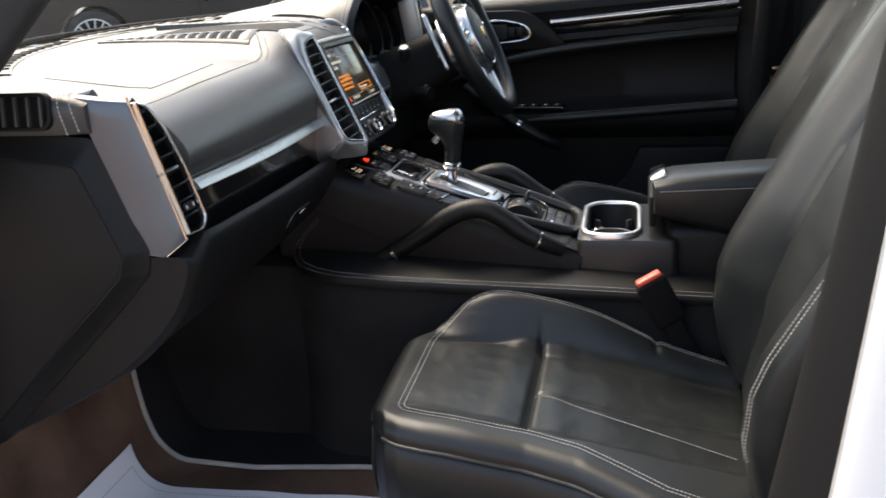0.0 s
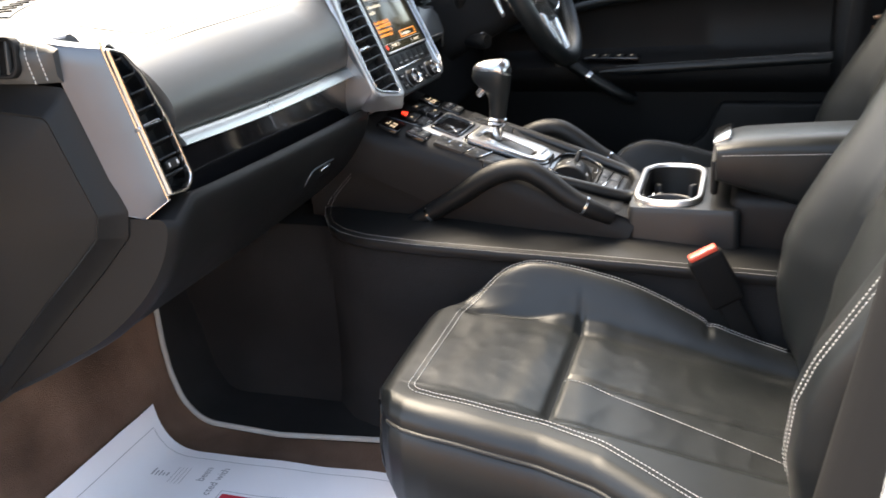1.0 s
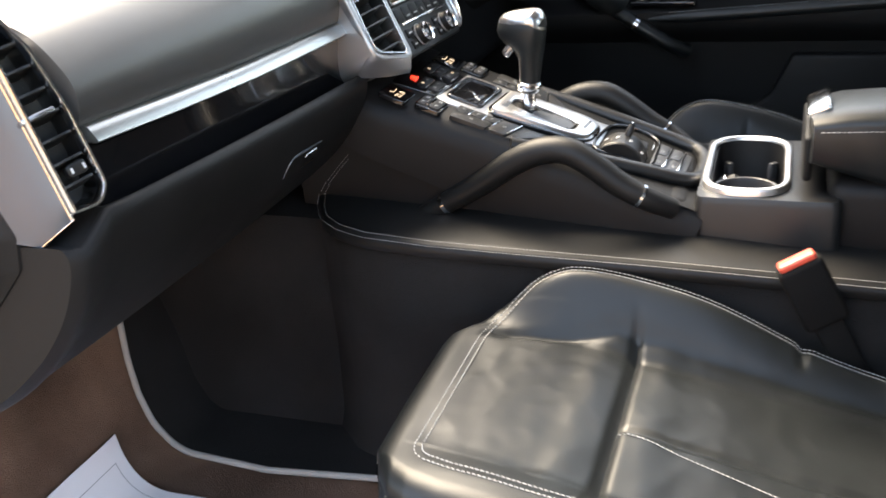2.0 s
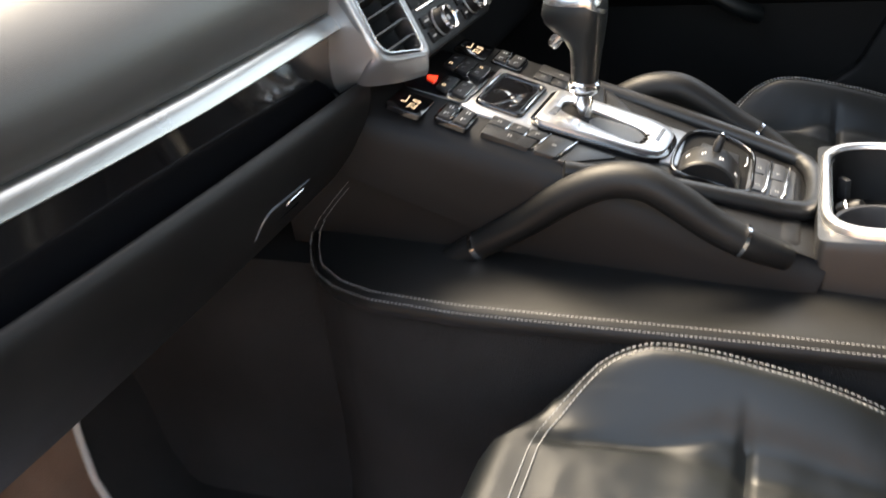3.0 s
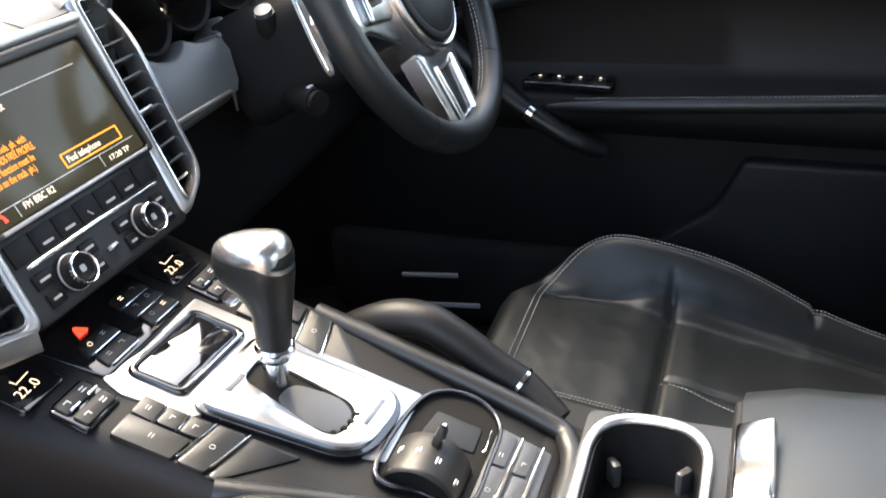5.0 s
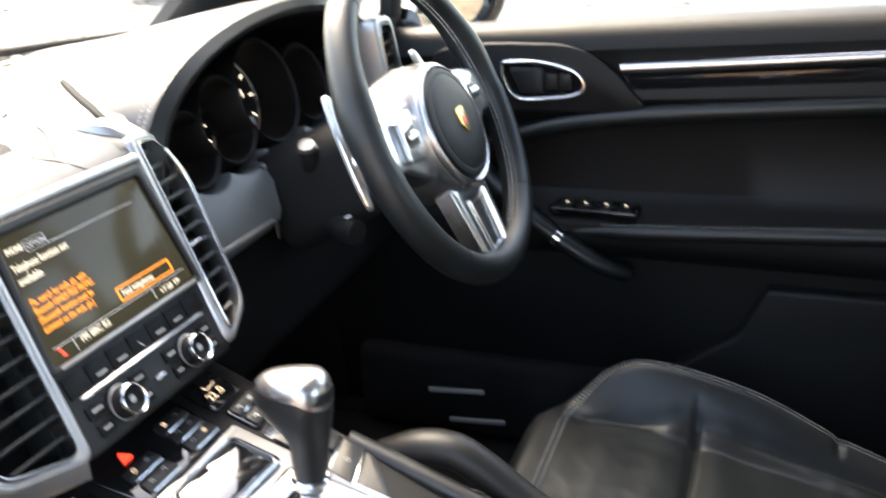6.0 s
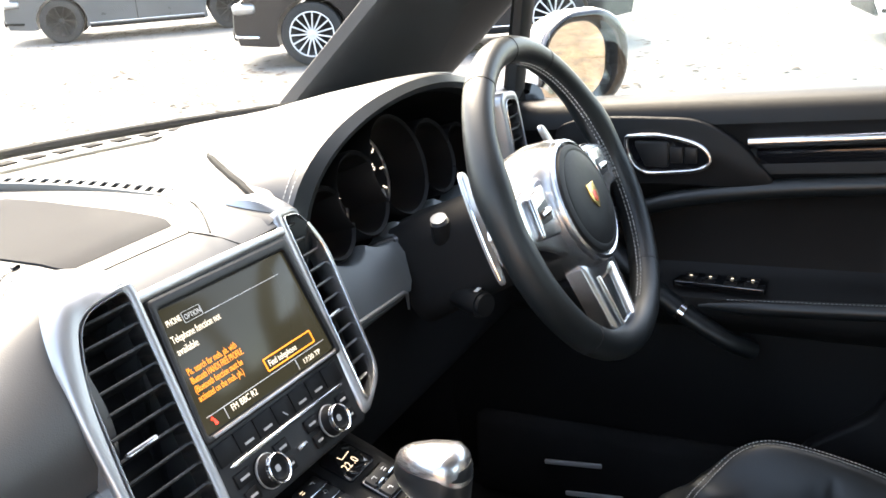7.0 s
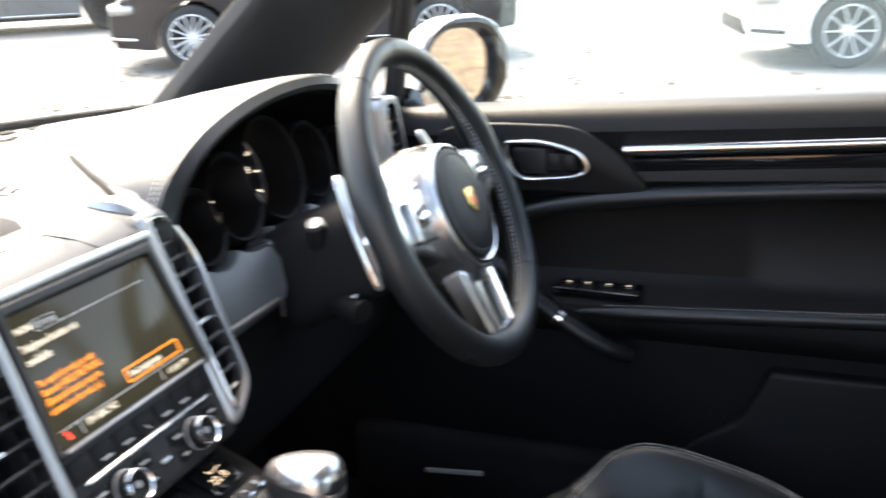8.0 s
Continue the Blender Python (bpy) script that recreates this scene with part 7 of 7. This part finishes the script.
# ---- outside ----
def ground_material():
    m = bpy.data.materials.new("pale_gravel_yard")
    m.use_nodes = True
    nt = m.node_tree
    b = nt.nodes["Principled BSDF"]
    tc = nt.nodes.new("ShaderNodeTexCoord")
    n1 = nt.nodes.new("ShaderNodeTexNoise")
    n1.inputs["Scale"].default_value = 0.35
    n1.inputs["Detail"].default_value = 8
    n2 = nt.nodes.new("ShaderNodeTexNoise")
    n2.inputs["Scale"].default_value = 25
    n2.inputs["Detail"].default_value = 8
    nt.links.new(tc.outputs["Object"], n1.inputs["Vector"])
    nt.links.new(tc.outputs["Object"], n2.inputs["Vector"])
    r1 = nt.nodes.new("ShaderNodeValToRGB")
    r1.color_ramp.elements[0].color, r1.color_ramp.elements[1].color = (0.118, 0.116, 0.111, 1), (0.168, 0.165, 0.159, 1)
    r1.color_ramp.elements[0].position, r1.color_ramp.elements[1].position = 0.35, 0.65
    r2 = nt.nodes.new("ShaderNodeValToRGB")
    r2.color_ramp.elements[0].color, r2.color_ramp.elements[1].color = (0.6, 0.6, 0.6, 1), (1, 1, 1, 1)
    r2.color_ramp.elements[0].position, r2.color_ramp.elements[1].position = 0.3, 0.6
    mx = nt.nodes.new("ShaderNodeMix")
    mx.data_type, mx.blend_type = 'RGBA', 'MULTIPLY'
    mx.inputs[0].default_value = 1.0
    nt.links.new(n1.outputs["Fac"], r1.inputs["Fac"])
    nt.links.new(n2.outputs["Fac"], r2.inputs["Fac"])
    nt.links.new(r1.outputs[0], mx.inputs[6])
    nt.links.new(r2.outputs[0], mx.inputs[7])
    nt.links.new(mx.outputs[2], b.inputs["Base Color"])
    bp = nt.nodes.new("ShaderNodeBump")
    bp.inputs["Strength"].default_value = 0.6
    bp.inputs["Distance"].default_value = 0.02
    nt.links.new(n2.outputs["Fac"], bp.inputs["Height"])
    nt.links.new(bp.outputs[0], b.inputs["Normal"])
    b.inputs["Roughness"].default_value = 0.9
    return m


def make_ground():
    rows = [[(x, y, GROUND_Z) for y in (-600, -60, -10, 0, 10, 60, 600)] for x in (-600, -60, -10, 0, 10, 60, 600)]
    tagged(put("ground", grid(rows), ground_material(), smooth=False), "pale gravel yard with scattered dead leaves", "ground", kind="structure")


make_ground()


# ---- parked cars ----
def parked_car(name, label, wheel_a, wheel_b, paint, group, spokes=15, rim_mat=None, length=4.5, side=1):
    """wheel_a: ground point of the front wheel on the seen side, wheel_b: the rear one."""
    A, B = Vector((*wheel_a, GROUND_Z)), Vector((*wheel_b, GROUND_Z))
    f = (A - B).normalized()
    mid = (A + B) / 2
    base = (A - B).length
    wn = Vector((-f.y, f.x, 0)) * side
    M = Matrix((f, wn, Vector((0, 0, 1)))).transposed().to_4x4()
    M.translation = mid
    car = thing(name, label, "car", tuple(mid), group=group)
    R = 0.335
    xa, xb = base / 2, -base / 2
    nose, tail = xa + 0.88, xb - 0.92

    def side_outline():
        pts = [(tail, 0.42), (tail + 0.03, 0.30), (xb - 0.42, 0.24)]
        for cx in (xb, xa):
            for i in range(13):
                a = radians(197 - 214 * i / 12)
                pts.append((cx + 0.385 * math.cos(a), R + 0.385 * math.sin(a)))
            pts.append((cx + 0.40, 0.20)) if cx == xb else None
        pts += [(xa + 0.46, 0.22), (nose - 0.06, 0.24), (nose, 0.40), (nose - 0.02, 0.62), (nose - 0.16, 0.74), (xa + 0.15, 0.90), (xa - 0.35, 0.98), (xb + 0.1, 1.02), (xb - 0.6, 1.00), (tail, 0.86)]
        return pts
    out = side_outline()
    W = 1.78

    def extr(pts, y0, y1, inset):
        c = Vector((sum(p[0] for p in pts) / len(pts), sum(p[1] for p in pts) / len(pts)))
        rows = []
        for y, k in ((y0, inset), (y0 + 0.05, 0.0), (y1 - 0.05, 0.0), (y1, inset)):
            rows.append([(p[0] + (c.x - p[0]) * k * 0.3, y, p[1] + (c.y - p[1]) * k) for p in pts])
        bm = grid(rows, close_v=True, caps=True)
        for v in bm.verts:
            f = max(0.0, (v.co.x - xa - 0.35) / 0.53, (xb - 0.35 - v.co.x) / 0.57)
            v.co.y += (0.28 if v.co.y < W / 2 else -0.28) * min(1.0, f) ** 2
        return bm
    part("body", extr(out, -0.02, W, 0.035), paint, car, "painted body", M=M)
    roof = [(xb - 0.55, 1.0), (xb - 0.25, 1.30), (xb + 0.25, 1.44), (xb + 0.9, 1.46), (xa - 0.55, 1.36), (xa + 0.02, 0.95)]
    part("cabin", extr(roof, 0.12, W - 0.12, 0.05), paint, car, "painted roof and pillars", M=M)
    win = rpoly([(xb - 0.30, 1.03), (xb - 0.12, 1.26), (xb + 0.30, 1.38), (xb + 0.9, 1.39), (xa - 0.60, 1.29), (xa - 0.22, 1.02)], [0.05] * 6, 4)
    part("side_window", grid([[(p[0], 0.115, p[1]) for p in win], [(p[0], 0.145, p[1]) for p in win]], close_v=True, caps=True), GLOSS, car, "dark side window", M=M)
    part("sill_trim", rbox((xa + xb) / 2, -0.012, 0.225, base - 0.85, 0.03, 0.05, 0.01), RUBBER, car, M=M)
    part("bright_strip", rbox((xa + xb) / 2, -0.024, 0.275, base - 0.85, 0.012, 0.014, 0.004), CHROME, car, "thin bright strip along the sill", M=M)
    part("door_gap", rbox((xa + xb) / 2 + 0.15, -0.020, 0.62, 0.010, 0.006, 0.66, 0.001), RUBBER, car, M=M)
    part("bumper_intake", rbox(nose - 0.03, W / 2, 0.36, 0.10, 1.1, 0.16, 0.04), RUBBER, car, "dark bumper intake", M=M)
    part("bumper_corner", sweep([(nose - 0.32, 0.048, 0.33), (nose - 0.14, 0.150, 0.335), (nose - 0.04, 0.215, 0.34)], 0.018, 8), CHROME if paint is BLACK_PAINT else RUBBER, car, M=M)
    part("headlight", rbox(nose - 0.17, 0.23, 0.63, 0.26, 0.26, 0.12, 0.05, 3), SATIN, car, "pale headlight", M=M)
    for cx in (xa, xb):
        for y in (0.09, W - 0.09):
            s_ = 1 if y < 0.5 else -1
            H = M @ Matrix.Translation((cx, y, R)) @ Euler((radians(90 * s_), 0, 0)).to_matrix().to_4x4()
            wv = part("wheel", lathe([(0.235, -0.10), (R - 0.015, -0.11), (R, -0.09), (R, 0.07), (R - 0.012, 0.095), (R - 0.05, 0.105), (0.242, 0.098), (0.238, 0.06)], 40, closed=True), TYRE, car, "tyre with a many-spoked rim", M=H)
            part("rim_barrel", lathe([(0.240, 0.100), (0.236, 0.104), (0.226, 0.098), (0.222, -0.05), (0.05, -0.06)], 40, closed=True), HARD, wv, M=H)
            bms = [lathe([(0.238, 0.096), (0.240, 0.106), (0.230, 0.108), (0.224, 0.098)], 40, closed=True), lathe([(0.045, 0.05), (0.045, 0.085), (0.03, 0.095), (0.001, 0.097)], 20)]
            for k in range(spokes):
                a = 2 * math.pi * k / spokes
                bms.append(sweep([(0.03 * math.cos(a), 0.03 * math.sin(a), 0.078), (0.13 * math.cos(a), 0.13 * math.sin(a), 0.088), (0.231 * math.cos(a), 0.231 * math.sin(a), 0.098)], [0.012, 0.009, 0.010], 6))
            part("rim", join(bms), rim_mat or ALLOY, wv, "spoked alloy rim", M=H)
    return car


parked_car("parked_car", "black parked hatchback with bright many-spoked wheels", (-5.25, 8.20), (-2.95, 9.38), BLACK_PAINT, "parked cars", 15, side=-1)
parked_car("parked_car", "dark grey parked coupe with dark wheels", (-11.6, 10.8), (-9.6, 12.5), HAZED_GREY, "parked cars", 10, HARD, side=-1)
parked_car("parked_car", "white parked car with pale alloy wheels", (1.10, 9.0), (3.65, 9.6), WHITE_PAINT, "parked cars", 10, side=-1)


def make_leaves():
    rng = random.Random(5)
    bm = bmesh.new()
    for _ in range(7000):
        x, y = rng.uniform(-16, 2), rng.uniform(2.5, 14)
        if noise.noise((x * 0.5, y * 0.5, 2.0)) < rng.uniform(-0.25, 0.45):
            continue
        a, r = rng.uniform(0, 6.28), rng.uniform(0.025, 0.06)
        q = [(1.0, 0, 0), (0.3, 0.45, 0.10), (-0.7, 0.35, 0.16), (-1.0, 0, 0.05), (-0.6, -0.4, 0.18), (0.35, -0.45, 0.1)]
        vs = [bm.verts.new((x + r * (p[0] * math.cos(a) - p[1] * math.sin(a)), y + r * (p[0] * math.sin(a) + p[1] * math.cos(a)), GROUND_Z + 0.006 + r * p[2])) for p in q]
        bm.faces.new(vs)
    ob = put("fallen_leaves", bm, LEAF, smooth=False)
    tagged(ob, "scattered dry brown leaves on the gravel", "leaves", kind="stuff")


LEAF = material("dead_leaf", (0.040, 0.024, 0.013), 0.8, scale=60, bump=0.3, vary=0.5, stain=4)
make_leaves()


def make_yard():
    rng = random.Random(11)
    # unseen wall, added to throw warm reflections through the open door
    bms = [rbox(1.0, -3.9, 0.37, 14.0, 0.20, 1.4, 0.02)]
    tagged(put("wall_bounce", join(bms), BOUNCE_WALL), "unseen brown wall added for warm reflections in the cabin", "wall", kind="structure")
    rows = []
    for i in range(31):
        x = 2.9 + 10 * i / 30
        row = []
        for j in range(25):
            y = -2.4 + 8.4 * j / 24
            px, py = x + 0.9 * noise.noise((x * 0.8, y * 0.9, 1.0)) + 0.5 * (y / 4) ** 2, y + 0.8 * noise.noise((x * 0.9, y * 0.7, 3.0))
            inside = 0 < i < 30 and 0 < j < 24
            row.append((px, py, GROUND_Z + (0.012 + 0.05 * max(0, noise.noise((x * 1.3, j * 0.7, 5.0))) if inside else 0.001)))
        rows.append(row)
    tagged(put("leaf_litter", grid(rows), LITTER, smooth=False), "thick brown leaf litter on the yard", "leaves", kind="stuff")
    bm = bmesh.new()
    for _ in range(2600):
        x, y, z = 13.2 + rng.gauss(0, 0.5), rng.uniform(-4, 9), GROUND_Z + rng.uniform(0.0, 2.3)
        a, b, r = rng.uniform(0, 6.28), rng.uniform(-1, 1), rng.uniform(0.06, 0.16)
        u = Vector((math.cos(a), math.sin(a), b)).normalized()
        v = u.cross(Vector((rng.random(), rng.random(), rng.random()))).normalized()
        c = Vector((x, y, z))
        bm.faces.new([bm.verts.new(c + u * r), bm.verts.new(c + v * r * 0.5), bm.verts.new(c - u * r), bm.verts.new(c - v * r * 0.5)])
    tagged(put("hedge", bm, HEDGE, smooth=False), "green hedge at the back of the yard", "hedge", kind="stuff")


# warm colour chosen for the bounce of the added wall
BOUNCE_WALL = material("brown_bounce_wall", (0.38, 0.225, 0.135), 0.9, scale=40, bump=0.6, dist=0.01, vary=0.35, stain=2)
LITTER = material("brown_leaf_litter", (0.115, 0.078, 0.043), 0.9, scale=26, bump=1.0, dist=0.03, vary=0.55, stain=11)
HEDGE = material("hedge_leaf", (0.06, 0.10, 0.03), 0.6, scale=30, bump=0.2, vary=0.5, stain=3)
make_yard()
